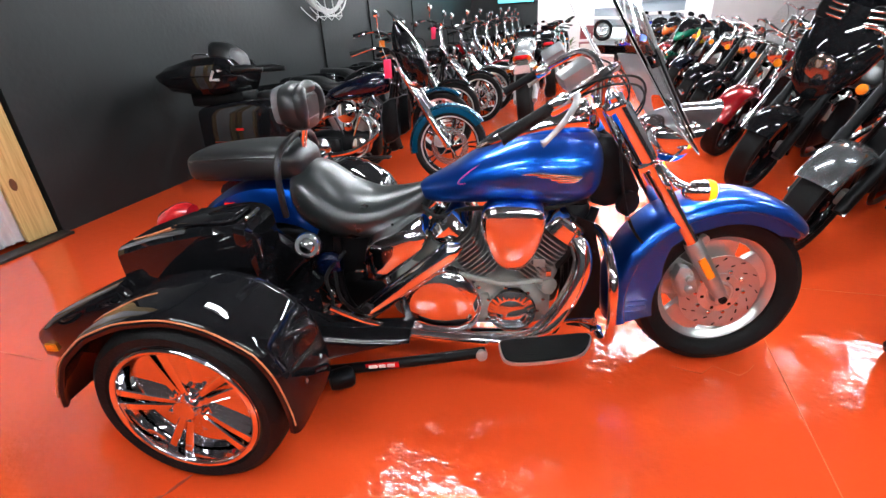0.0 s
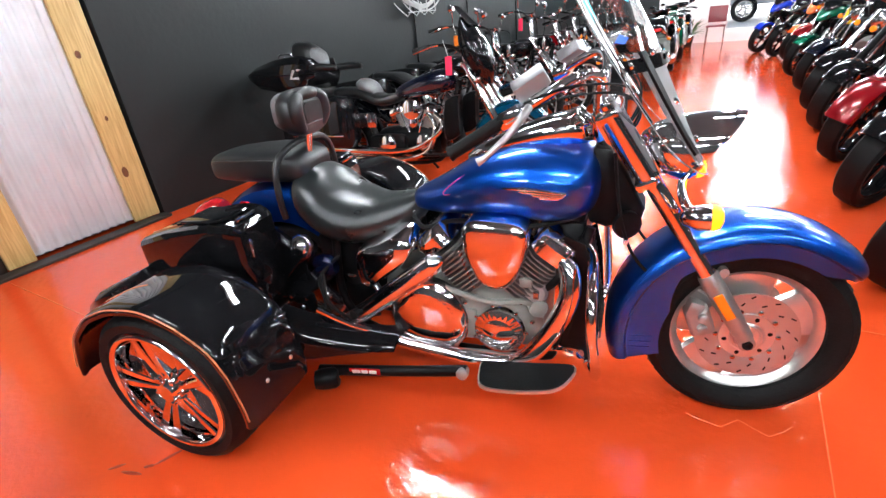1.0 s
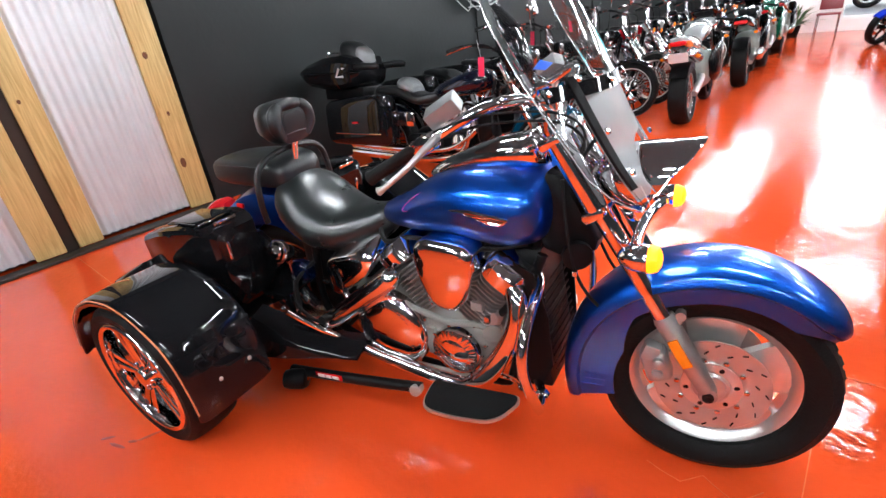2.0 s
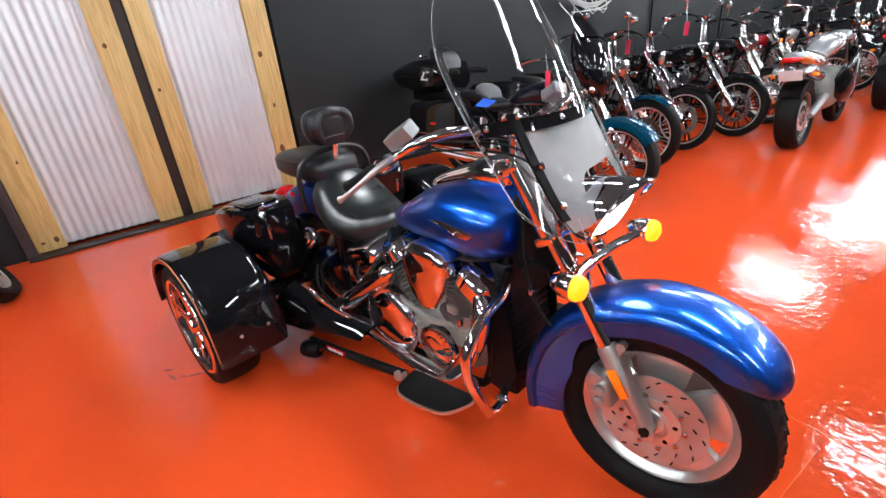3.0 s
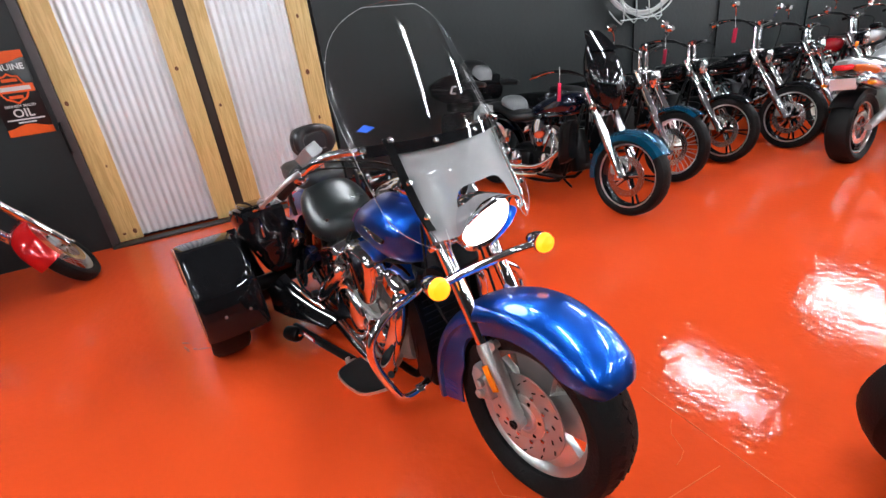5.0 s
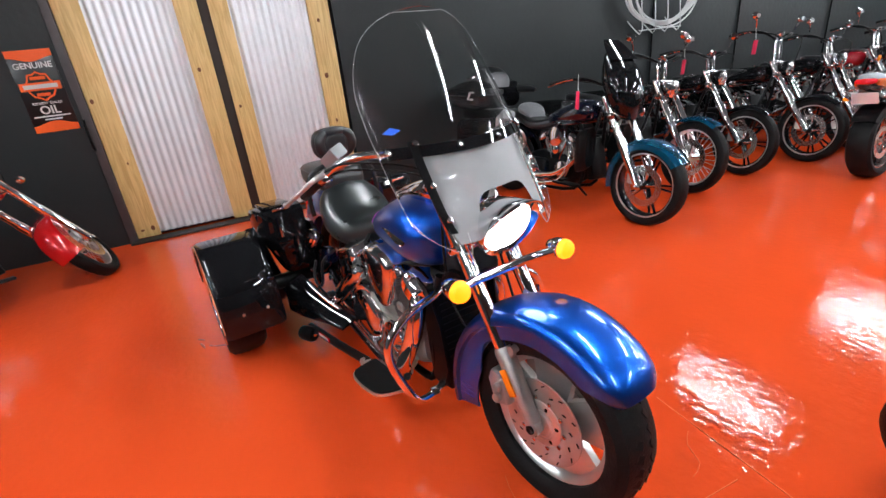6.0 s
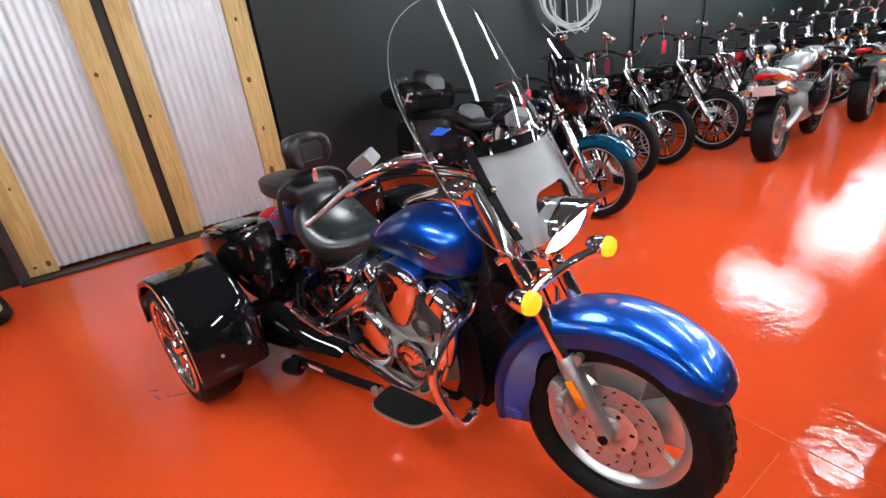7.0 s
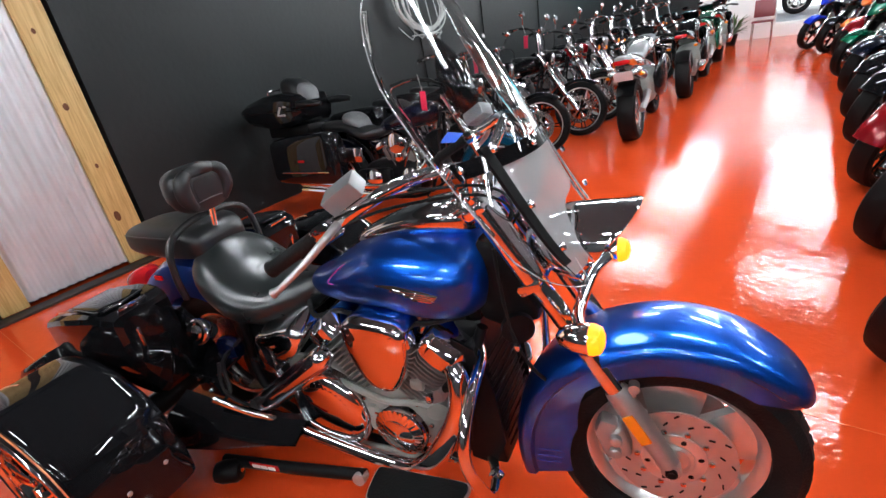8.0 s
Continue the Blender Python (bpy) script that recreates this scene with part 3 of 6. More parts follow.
cover = [(1.265, 0.9), (1.3, 0.955), (1.345, 0.95), (1.4, 0.87), (1.46, 0.755), (1.452, 0.72), (1.4, 0.7), (1.34, 0.685), (1.29, 0.7), (1.268, 0.76)]
part("head_cover", loft(B(), [[Vector((1.355 + (x - 1.355) * k, y, 0.82 + (z - 0.82) * k)) for x, z in cover] for y, k in ((-0.07, 0.86), (-0.062, 0.97), (-0.05, 1), (0.05, 1), (0.062, 0.97), (0.07, 0.86))]), SATIN, trike, "satin black steering head cover")


# windshield
def screen_pt(u, v):
    """u -1..1 across, v height."""
    half = shield_half(v)
    y = u * half
    bulge = 0.036 * math.tanh((v - 1.14) / 0.18)
    return Vector((1.412 - 0.66 * (v - 1.268) + bulge - (1.3 + bulge / 0.085) * y * y, y, v))


def shield_half(v):
    pts = ((0.9, 0.262), (0.99, 0.295), (1.1, 0.303), (1.2, 0.303), (1.3, 0.3), (1.4, 0.288), (1.5, 0.25), (1.56, 0.205), (1.6, 0.145), (1.62, 0.085), (1.628, 0.02))
    for i in range(len(pts) - 1):
        (a, p), (b, q) = pts[i], pts[i + 1]
        if v <= b:
            f = max(0, (v - a) / (b - a))
            h = b - a
            m0 = (q - pts[i - 1][1]) / (b - pts[i - 1][0]) if i else (q - p) / h
            m1 = (pts[i + 2][1] - p) / (pts[i + 2][0] - a) if i + 2 < len(pts) else (q - p) / h
            return p * (1 + 2 * f) * (1 - f) ** 2 + h * m0 * f * (1 - f) ** 2 + q * f * f * (3 - 2 * f) + h * m1 * f * f * (f - 1)
    return 0.02


def shield(bm, v0, v1, u0, u1, nv=30, nu=20, thick=0.004, off=0.0, lower=None):
    grid = []
    for layer in (0, thick):
        g = []
        for i in range(nv + 1):
            row = []
            for j in range(nu + 1):
                u = u0 + (u1 - u0) * j / nu
                lo = v0 if lower is None else lower(u)
                v = lo + (v1 - lo) * i / nv
                row.append(bm.verts.new(screen_pt(u, v) + Vector((layer + off, 0, 0.6 * (layer + off)))))
            g.append(row)
        grid.append(g)
    for k, g in enumerate(grid):
        for i in range(nv):
            for j in range(nu):
                q = [g[i][j], g[i][j + 1], g[i + 1][j + 1], g[i + 1][j]]
                bm.faces.new(q if k else q[::-1])
    a, b = grid
    edge = [(i, 0) for i in range(nv)] + [(nv, j) for j in range(nu)] + [(i, nu) for i in range(nv, 0, -1)] + [(0, j) for j in range(nu, 0, -1)]
    for (i, j), (k, l) in zip(edge, edge[1:] + edge[:1]):
        bm.faces.new((a[i][j], b[i][j], b[k][l], a[k][l]))
    return bm


def shield_low(u):
    """Lower edge: a notch over the lamp and two rounded lobes."""
    return 0.9 + 0.16 * max(0, 1 - (u / 0.62) ** 4) + 0.1 * abs(u) ** 7


sheet_bm = shield(B(), 1.2, 1.628, -1, 1, 30, 40)
for u0, u1 in ((-1, -0.7), (0.7, 1)):
    shield(sheet_bm, 0.9, 1.199, u0, u1, 16, 12, lower=shield_low)
screen = part("windshield", sheet_bm, SHIELD, trike, "tall clear acrylic windshield", 60)
screen.visible_shadow = False
low = part("lower_panel", shield(B(), 1.0, 1.2, -0.7, 0.7, 12, 26, 0.003, -0.004, lower=lambda u: 0.935 + 0.13 * max(0, 1 - ((u - 0.1) / 0.47) ** 6)), HAZY, screen, "hazy clear lower panel", 60)
low.visible_shadow = False
for s in (-1, 1):
    part("brace", shield(B(), 0.965, 1.235, s * 0.7 - (0.036 if s < 0 else 0.012), s * 0.7 + (0.036 if s < 0 else 0.012), 16, 2, 0.006, 0.006), SATIN if s < 0 else STEEL, screen, "flat black windshield brace" if s < 0 else "narrow steel windshield brace", 60)
    for v in (1.222, 1.1, 1.0):
        part("bolt", lathe(B(), [(0.01, 0), (0.01, 0.006), (0.006, 0.009)], screen_pt(s * 0.7, v) + Vector((0.022, 0, 0.014)), (1, 0, 0.66), 12), CHROME, screen)
# Grey tube paints in the bright line that light draws round the sheet.
rimline = [screen_pt(-u, shield_low(u)) for u in [0.55 + 0.05 * i for i in range(9)]] + [screen_pt(-1, 1.0 + 0.0212 * i) for i in range(1, 30)]
rimline += [Vector((p.x, -p.y, p.z)) for p in reversed(rimline)]
part("edge", tube(B(), [p + Vector((0.002, 0, 0.001)) for p in rimline], 0.001, 6, 1), material("acrylic_edge_glint", (0.36, 0.37, 0.38), 0.25, 0.0, 0.1, 20), screen, "grey line for the light caught along the windshield's edge")
part("crossbar", shield(B(), 1.19, 1.222, -0.95, 0.95, 3, 30, 0.004, 0.006), BLACK, screen, "black crossbar strip with bolts", 60)
for u in (-0.93, -0.27, 0.27, 0.93):
    part("bolt", lathe(B(), [(0.009, 0), (0.009, 0.005), (0.005, 0.008)], screen_pt(u, 1.206) + Vector((0.012, 0, 0.008)), (1, 0, 0.66), 12), CHROME, screen)
dec = B()
loft(dec, [[screen_pt(-0.92 + du, 1.265 + dv) + Vector((w, 0, w * 0.6)) for du, dv in ((0.02, 0.002), (0.1, -0.004), (0.18, 0.008), (0.1, 0.018))] for w in (0.005, 0.0056)])
part("decal", dec, DECAL, screen, "small blue leaf-shaped decal")

screen.matrix_basis = Matrix.Translation((1.36, 0, 0)) @ Matrix.Rotation(radians(4.5), 4, "Z") @ Matrix.Translation((-1.36, 0, 0))

# handlebar and controls
GREYLAC = material("grey_lacquered_alloy", (0.2, 0.2, 0.205), 0.36, 0.3, 0.1, 20, coat=0.3)
for s in (-1, 1):
    hb = part("handlebar", tube(B(), [(1.31, s * 0.03, 1.09), (1.31, s * 0.07, 1.15), (1.3, s * 0.2, 1.19), (1.26, s * 0.33, 1.2), (1.17, s * 0.395, 1.155), (1.05, s * 0.425, 1.09), (0.98, s * 0.44, 1.05)], 0.0145, 12, 5), CHROME, trike, "chrome swept-back handlebar")
    part("grip", tube(B(), [(1.1, s * 0.414, 1.118), (1.09, s * 0.416, 1.112), (0.97, s * 0.444, 1.045), (0.96, s * 0.446, 1.04)], [0.02, 0.018, 0.018, 0.021], 14, 1), RUBBER, hb, "black rubber grip")
    part("switch_box", box(B(), (0.07, 0.045, 0.045), (1.12, s * 0.41, 1.125), 0.012, Matrix.Rotation(radians(-28), 4, "Y")), CHROME, hb)
    part("master_cylinder", box(B(), (0.088, 0.055, 0.042), (1.16, s * 0.375, 1.2), 0.005, Matrix.Rotation(radians(s * -14), 4, "Z") @ Matrix.Rotation(radians(-30), 4, "Y") @ Matrix.Rotation(radians(s * -18), 4, "X")), GREYLAC, hb, "square alloy brake fluid reservoir")
    part("lever", tube(B(), [(1.165, s * 0.42, 1.15), (1.155, s * 0.465, 1.13), (1.125, s * 0.505, 1.095), (1.085, s * 0.54, 1.06), (1.068, s * 0.547, 1.05)], [0.01, 0.009, 0.008, 0.007, 0.011], 10, 4), ALU, hb, "polished alloy lever with ball end")
    for k in (0.004, 0.026):
        part("cable", tube(B(), [(1.15, s * 0.41, 1.16 - k), (1.26, s * 0.36, 1.19 - k), (1.38, s * 0.2, 1.16 - k), (1.42, s * 0.1, 1.08 - k), (1.36, s * 0.06, 0.95)], 0.0036, 6, 6), RUBBER, hb, "black control cable")
for s in (-1, 1):
    part("brake_hose", tube(B(), [(1.36, s * 0.1, 0.95), (1.38, s * 0.12, 0.8), (1.41, s * 0.13, 0.68), (1.45, s * 0.125, 0.6), (1.5, s * 0.11, 0.54)], 0.0055, 8, 5), RUBBER, trike, "black brake hose")
    part("hose_clip", box(B(), (0.016, 0.012, 0.02), (1.41, s * 0.13, 0.67), 0.003), STEEL, trike)
    part("riser", tube(B(), [(1.305, s * 0.05, 1.05), (1.3, s * 0.05, 1.15)], 0.02, 12, 1), CHROME, trike)

# tank with console and emblem
tank = part("fuel_tank", body(B(), [(0.635, 0, 0.742, 0.03, 0.025), (0.66, 0, 0.745, 0.065, 0.042), (0.75, 0, 0.765, 0.115, 0.066), (0.88, 0, 0.805, 0.16, 0.1), (1.02, 0, 0.836, 0.19, 0.124), (1.15, 0, 0.838, 0.2, 0.139), (1.25, 0, 0.84, 0.185, 0.128), (1.3, 0, 0.842, 0.14, 0.098), (1.322, 0, 0.845, 0.07, 0.05)], 32, 2.3, 4), BLUE, trike, "metallic blue teardrop fuel tank")
part("console", body(B(), [(0.86, 0, 0.905, 0.012, 0.01), (0.92, 0, 0.93, 0.05, 0.028), (1.04, 0, 0.97, 0.07, 0.04), (1.16, 0, 1.0, 0.088, 0.05), (1.25, 0, 1.005, 0.08, 0.05), (1.29, 0, 0.995, 0.04, 0.03)], 24, 2.4, 4), CHROME, tank, "chrome tank console")
part("speedometer", lathe(B(), [(0.062, -0.03), (0.066, 0.0), (0.06, 0.012), (0.052, 0.014)], (1.2, 0, 1.035), (-0.5, 0, 1), 32), CHROME, tank, "chrome-ringed round speedometer")
LILAC = material("lilac_pinstripe", (0.45, 0.06, 0.45), 0.3, 0.0, 0.1, 30)
for s in (-1, 1):
    part("pinstripe", tube(B(), [(0.97, s * 0.1, 0.925), (0.86, s * 0.125, 0.862), (0.8, s * 0.128, 0.812), (0.82, s * 0.138, 0.806), (0.9, s * 0.155, 0.838)], 0.0022, 6, 4), LILAC, tank, "thin lilac pinstripe")
    em = B()
    for dx, dz, ln in ((0, 0, 0.22), (0.03, -0.009, 0.185), (0.07, -0.018, 0.14), (0.11, -0.026, 0.09)):
        tube(em, [(1.01 + dx, s * 0.184, 0.852 + dz), (1.01 + dx + ln * 0.4, s * 0.195, 0.858 + dz), (1.01 + dx + ln, s * 0.197, 0.846 + dz * 0.6)], [0.001, 0.008, 0.005], 8, 3)
    part("emblem", em, CHROME, tank, "chrome wing-shaped tank emblem")

# seats, backrest, grab strap
seat = body(B(), [(0.13, 0, 0.79, 0.1, 0.06), (0.16, 0, 0.755, 0.16, 0.115), (0.24, 0, 0.715, 0.19, 0.135), (0.34, 0, 0.665, 0.195, 0.11), (0.45, 0, 0.65, 0.165, 0.09), (0.56, 0, 0.67, 0.115, 0.082), (0.64, 0, 0.705, 0.075, 0.062), (0.675, 0, 0.725, 0.04, 0.035)], 32, 2.15, 5)
part("driver_seat", seat, SEATVINYL, trike, "black vinyl bucket seat, smooth and shiny")
pillion = part("passenger_seat", body(B(), [(-0.292, 0, 0.862, 0.07, 0.03), (-0.284, 0, 0.862, 0.098, 0.05), (-0.24, 0, 0.866, 0.118, 0.06), (-0.12, 0, 0.873, 0.14, 0.066), (0.02, 0, 0.878, 0.147, 0.068), (0.13, 0, 0.875, 0.135, 0.065), (0.185, 0, 0.865, 0.11, 0.05), (0.2, 0, 0.86, 0.07, 0.025)], 36, 3.5, 4), LEATHER, trike, "black vinyl passenger seat with flat top")
for s in (-1, 1):
    part("seam", tube(B(), [(-0.28, s * 0.09, 0.892), (-0.24, s * 0.117, 0.9), (-0.12, s * 0.139, 0.91), (0.02, s * 0.146, 0.916), (0.13, s * 0.134, 0.912)], 0.0035, 6, 4), LEATHER, pillion, "raised welt round the pad")
back = part("backrest", loft(B(), [ellipse((0.15 + x, -0.03, 1.09 - 0.12 * x), 0.118 * k, 0.085 * k, 28, 2.6) for x, k in ((0, 0.7), (0.012, 0.92), (0.035, 1), (0.065, 1), (0.088, 0.9), (0.098, 0.6), (0.1, 0.2))]), LEATHER, trike, "padded black vinyl driver backrest")
part("back_shell", loft(B(), [ellipse((0.128 + x, -0.03, 1.092), 0.1 * k, 0.07 * k, 24, 3.2) for x, k in ((0, 0.8), (0.006, 0.97), (0.03, 1.0))]), GREYVINYL, back, "dark grey shell behind the pad")
for u in (-1, 1):
    part("bolster", tube(B(), [(0.232, -0.03 + u * 0.05, 1.148), (0.236, -0.03 + u * 0.082, 1.122), (0.236, -0.03 + u * 0.086, 1.07), (0.228, -0.03 + u * 0.06, 1.025)], [0.02, 0.027, 0.028, 0.02], 14, 5), LEATHER, back, "rounded side bolster")
part("top_roll", tube(B(), [(0.23, -0.082, 1.146), (0.238, -0.03, 1.153), (0.23, 0.022, 1.146)], [0.02, 0.024, 0.02], 14, 5), LEATHER, back, "padded top roll")
part("centre_panel", loft(B(), [ellipse((0.236 + x, -0.03, 1.085), 0.055 * k, 0.042 * k, 24, 4.0) for x, k in ((0, 1.0), (0.008, 1.0), (0.014, 0.92), (0.016, 0.5))]), LEATHER, back, "flat centre panel")
part("seam", tube(B(), [(0.247, -0.082, 1.043), (0.251, -0.03, 1.046), (0.247, 0.022, 1.043)], 0.0022, 6, 4), GREYVINYL, back, "pale stitched seam")
part("backrest_post", tube(B(), [(0.19, 0, 1.02), (0.16, 0, 0.9), (0.16, 0, 0.82)], 0.016, 12, 3), CHROME, back, "chrome backrest post")
part("grab_strap", tube(B(), [(0.14, -0.2, 0.7), (0.14, -0.205, 0.8), (0.14, -0.18, 0.915), (0.15, -0.08, 0.965), (0.15, 0.08, 0.965), (0.14, 0.18, 0.915), (0.14, 0.205, 0.8), (0.14, 0.2, 0.7)], 0.013, 8, 5), LEATHER, trike, "black vinyl grab strap over the seat")


# blue rear fender with its lamps and the wheel under it
def rear_section(f):
    w, deep = 0.12, 0.16
    outer = [(-w, -deep), (-w, -0.05), (-w * 0.9, -0.02), (-w * 0.5, 0.0), (0, 0.006), (w * 0.5, 0.0), (w * 0.9, -0.02), (w, -0.05), (w, -deep)]
    return outer + [(y * 0.95, dr - 0.008 if abs(y) < w * 0.95 else dr) for y, dr in reversed(outer)]


RA = (0.06, 0, 0.325)
part("rear_fender", fender(B(), RA, 60, 182, lambda f: 0.465 + 0.05 * f, rear_section, 32), BLUE, trike, "metallic blue rear fender")
part("tail_light", body(B(), [(-0.56, 0, 0.58, 0.03, 0.03), (-0.54, 0, 0.59, 0.06, 0.055), (-0.46, 0, 0.62, 0.065, 0.06), (-0.4, 0, 0.63, 0.045, 0.04)], 18, 2.5, 3), REDLENS, trike, "red tail light")
part("side_marker", box(B(), (0.045, 0.012, 0.022), (-0.13, -0.125, 0.72), 0.004), REDLENS, trike, "small red side marker")
rw = part("rear_wheel", tyre(B(), RA, 0.325, 0.19, 0.21), RUBBER, trike, "black middle rear tyre")
part("rim", lathe(hoop(B(), RA, 0.212, 0.14), [(0.03, -0.08), (0.19, -0.02), (0.19, 0.02), (0.03, 0.08)], RA, (0, 1, 0), 24), STEEL, rw)


# outrigger fenders, wheels
def side_section(f):
    outer = [(-0.152, -0.026), (-0.155, -0.014), (-0.151, -0.005), (-0.142, 0.002), (-0.125, 0.006), (-0.09, 0.008), (0.1, 0.008), (0.13, 0.004), (0.148, -0.006), (0.156, -0.022), (0.158, -0.04), (0.158, -0.2)]
    return outer + [(0.15, -0.2), (0.15, -0.04), (0.12, -0.006), (-0.12, -0.006), (-0.145, -0.024)]


A0, A1 = -11.0, 183.0
ARC = ((-11, 0.372), (10, 0.364), (26, 0.37), (36, 0.372), (52, 0.355), (73, 0.342), (97, 0.329), (118, 0.335), (140, 0.36), (160, 0.394), (183, 0.427))


def fender_radius(f):
    """The fender's edge seen from the side: flat over the front, drawn out to the rear."""
    a = A0 + (A1 - A0) * f
    for (a0, r0), (a1, r1) in zip(ARC, ARC[1:]):
        if a <= a1:
            k = (a - a0) / (a1 - a0)
            return r0 + (r1 - r0) * (k * k * (3 - 2 * k) * 0.4 + k * 0.6)
    return ARC[-1][1]


for s in (-1, 1):
    c = (0, s * 0.675, 0.325)
    sec = (lambda f: side_section(f)) if s < 0 else (lambda f: [(-y, dr) for y, dr in side_section(f)][::-1])
    fd = part("wheel_fender", fender(B(), c, A0, A1, fender_radius, sec, 60), BLACK, trike, "gloss black wheel fender with orange pinstripe")
    pin = B()
    pts = []
    for i in range(40):
        f = 0.03 + 0.94 * i / 39
        a = radians(A0 + (A1 - A0) * f)
        r = fender_radius(f) - 0.004
        pts.append((c[0] + r * math.cos(a), c[1] + s * 0.154, c[2] + r * math.sin(a)))
    part("pinstripe", tube(pin, pts, 0.0026, 6, 1), STRIPE, fd, "orange pinstripe along the fender's edge")
    pts = []
    for i in range(9):
        a = radians(100 + 40 * i / 8)
        r = fender_radius((math.degrees(a) - A0) / (A1 - A0)) + 0.008
        pts.append((r * math.cos(a), c[1] + s * (0.02 + 0.05 * i / 8), c[2] + r * math.sin(a)))
    part("pinstripe", tube(B(), pts, 0.003, 6, 1), STRIPE, fd, "orange pinstripe across the fender's top")
    part("seam", tube(B(), [(0.326, s * 0.53, 0.497), (0.328, s * 0.67, 0.497), (0.326, s * 0.815, 0.497)], 0.008, 8, 2), BLACK, fd)
    for y in (0.72, 0.6):
        part("bolt", lathe(B(), [(0.012, 0), (0.0115, 0.004), (0.009, 0.008), (0.005, 0.0105), (0.001, 0.011)], (0.362, s * y, 0.366), (1, 0, 0.25), 14), ALLOY, fd, "pale domed bolt")
    w = part("side_wheel", tyre(B(), (0, s * 0.725, 0.31), 0.311, 0.2, 0.232), RUBBER, trike, "black outrigger tyre")
    alloy = hoop(B(), (0, s * 0.725, 0.31), 0.234, 0.19, 0.02)
    wc = (0, s * 0.725, 0.31)
    for i in range(5):
        for d in (-7.5, 7.5):
            split_spoke(alloy, wc, 72 * i + 31, d, 0.23, 0.029, s * 0.082, s)
    tube(alloy, [(0.23 * math.cos(2 * math.pi * j / 48), s * 0.816, 0.31 + 0.23 * math.sin(2 * math.pi * j / 48)) for j in range(49)], 0.011, 10, 1)
    lathe(alloy, [(0.01, 0.1), (0.035, 0.095), (0.045, 0.06), (0.08, 0.03), (0.08, -0.03)] if s > 0 else [(0.08, 0.03), (0.08, -0.03), (0.045, -0.06), (0.035, -0.095), (0.01, -0.1)], wc, (0, 1, 0), 24)
    part("rim", alloy, CHROME, w, "chrome rim with five split spokes")
    part("inner_dish", lathe(B(), [(0.205, 0.05), (0.16, -0.01), (0.06, -0.03), (0.05, -0.05), (0.16, -0.05), (0.205, 0.03)] if s > 0 else [(0.205, -0.05), (0.16, 0.01), (0.06, 0.03), (0.05, 0.05), (0.16, 0.05), (0.205, -0.03)], (0, s * 0.725, 0.31), (0, 1, 0), 32), CHROME, w, "chrome inner dish of the rim")
    for i in range(5):
        a = radians(72 * i + 51)
        part("lug_nut", lathe(B(), [(0.01, 0), (0.01, 0.02), (0.005, 0.024)], (0.055 * math.cos(a), s * 0.79, 0.31 + 0.055 * math.sin(a)), (0, s, 0), 8), CHROME, w)
    # storage box with a sunken lid
    bx = B()
    rings = []
    for x, zt, zb, yo in ((-0.41, 0.652, 0.56, 0.42), (-0.39, 0.68, 0.5, 0.455), (-0.2, 0.742, 0.44, 0.488), (-0.04, 0.774, 0.4, 0.492), (0.04, 0.782, 0.38, 0.482), (0.085, 0.776, 0.39, 0.47), (0.11, 0.76, 0.42, 0.45), (0.12, 0.74, 0.46, 0.43)):
        yi, ym = 0.25, yo - 0.075
        rings.append([Vector((x, s * y, z)) for y, z in ((yi, zb), (ym - 0.02, zb), (ym, zb + 0.02), (yo - 0.01, zt - 0.17), (yo, zt - 0.13), (yo, zt - 0.025), (yo - 0.008, zt - 0.008), (yo - 0.03, zt), (yi, zt))])
    loft(bx, rings)
    sb = part("storage_box", bx, BLACK, trike, "gloss black storage box beside the seat", 18)
    part("lid", box(B(), (0.2, 0.15, 0.014), (-0.03, s * 0.375, 0.779), 0.006, Matrix.Rotation(radians(-5), 4, "Y")), BLACK, sb)
    part("lid_rim", tube(B(), [(0.07, s * 0.3, 0.79), (0.075, s * 0.44, 0.786), (-0.04, s * 0.455, 0.781), (-0.15, s * 0.445, 0.762)], 0.005, 6, 3), BLACK, sb)
    part("hinge", box(B(), (0.01, 0.1, 0.014), (0.1, s * 0.36, 0.777), 0.003), CHROME, sb)
    part("pinstripe", tube(B(), [(-0.34, s * 0.415, 0.702), (-0.26, s * 0.43, 0.726), (-0.18, s * 0.42, 0.749), (-0.14, s * 0.36, 0.757), (-0.12, s * 0.29, 0.761)], 0.003, 6, 2), STRIPE, sb, "orange pinstripe")
    part("latch", box(B(), (0.012, 0.016, 0.075), (0.117, s * 0.39, 0.66), 0.004), CHROME, sb)
    # struts
    strut = part("side_strut", tube(B(), [(0.3, s * 0.4, 0.13), (0.62, s * 0.355, 0.155), (0.9, s * 0.31, 0.18)], 0.021, 14, 2), SATIN, trike, "black stabiliser strut")
    part("clamp", lathe(B(), [(0.012, -0.022), (0.022, -0.018), (0.024, 0.0), (0.022, 0.018), (0.012, 0.022)], (0.885, s * 0.318, 0.175), (0.15, s, 0.2), 16), ALU, strut, "pale alloy clamp")
    part("strut_bracket", lathe(B(), [(0.012, -0.05), (0.036, -0.045), (0.042, -0.02), (0.042, 0.03), (0.034, 0.045), (0.014, 0.05)], (0.35, s * 0.43, 0.12), (1, s * -0.5, 0.0), 20), SATIN, strut, "round black strut end")
    part("bolt", lathe(B(), [(0.014, 0), (0.014, 0.01), (0.007, 0.014)], (0.385, s * 0.41, 0.125), (1, s * -0.5, 0), 12), CHROME, strut)
    part("label", box(B(), (0.13, 0.003, 0.028), (0.505, s * 0.39, 0.156), 0.001, Matrix.Rotation(radians(s * -7), 4, "Z") @ Matrix.Rotation(radians(-3), 4, "Y")), REDLENS, strut, "red label with white bars")
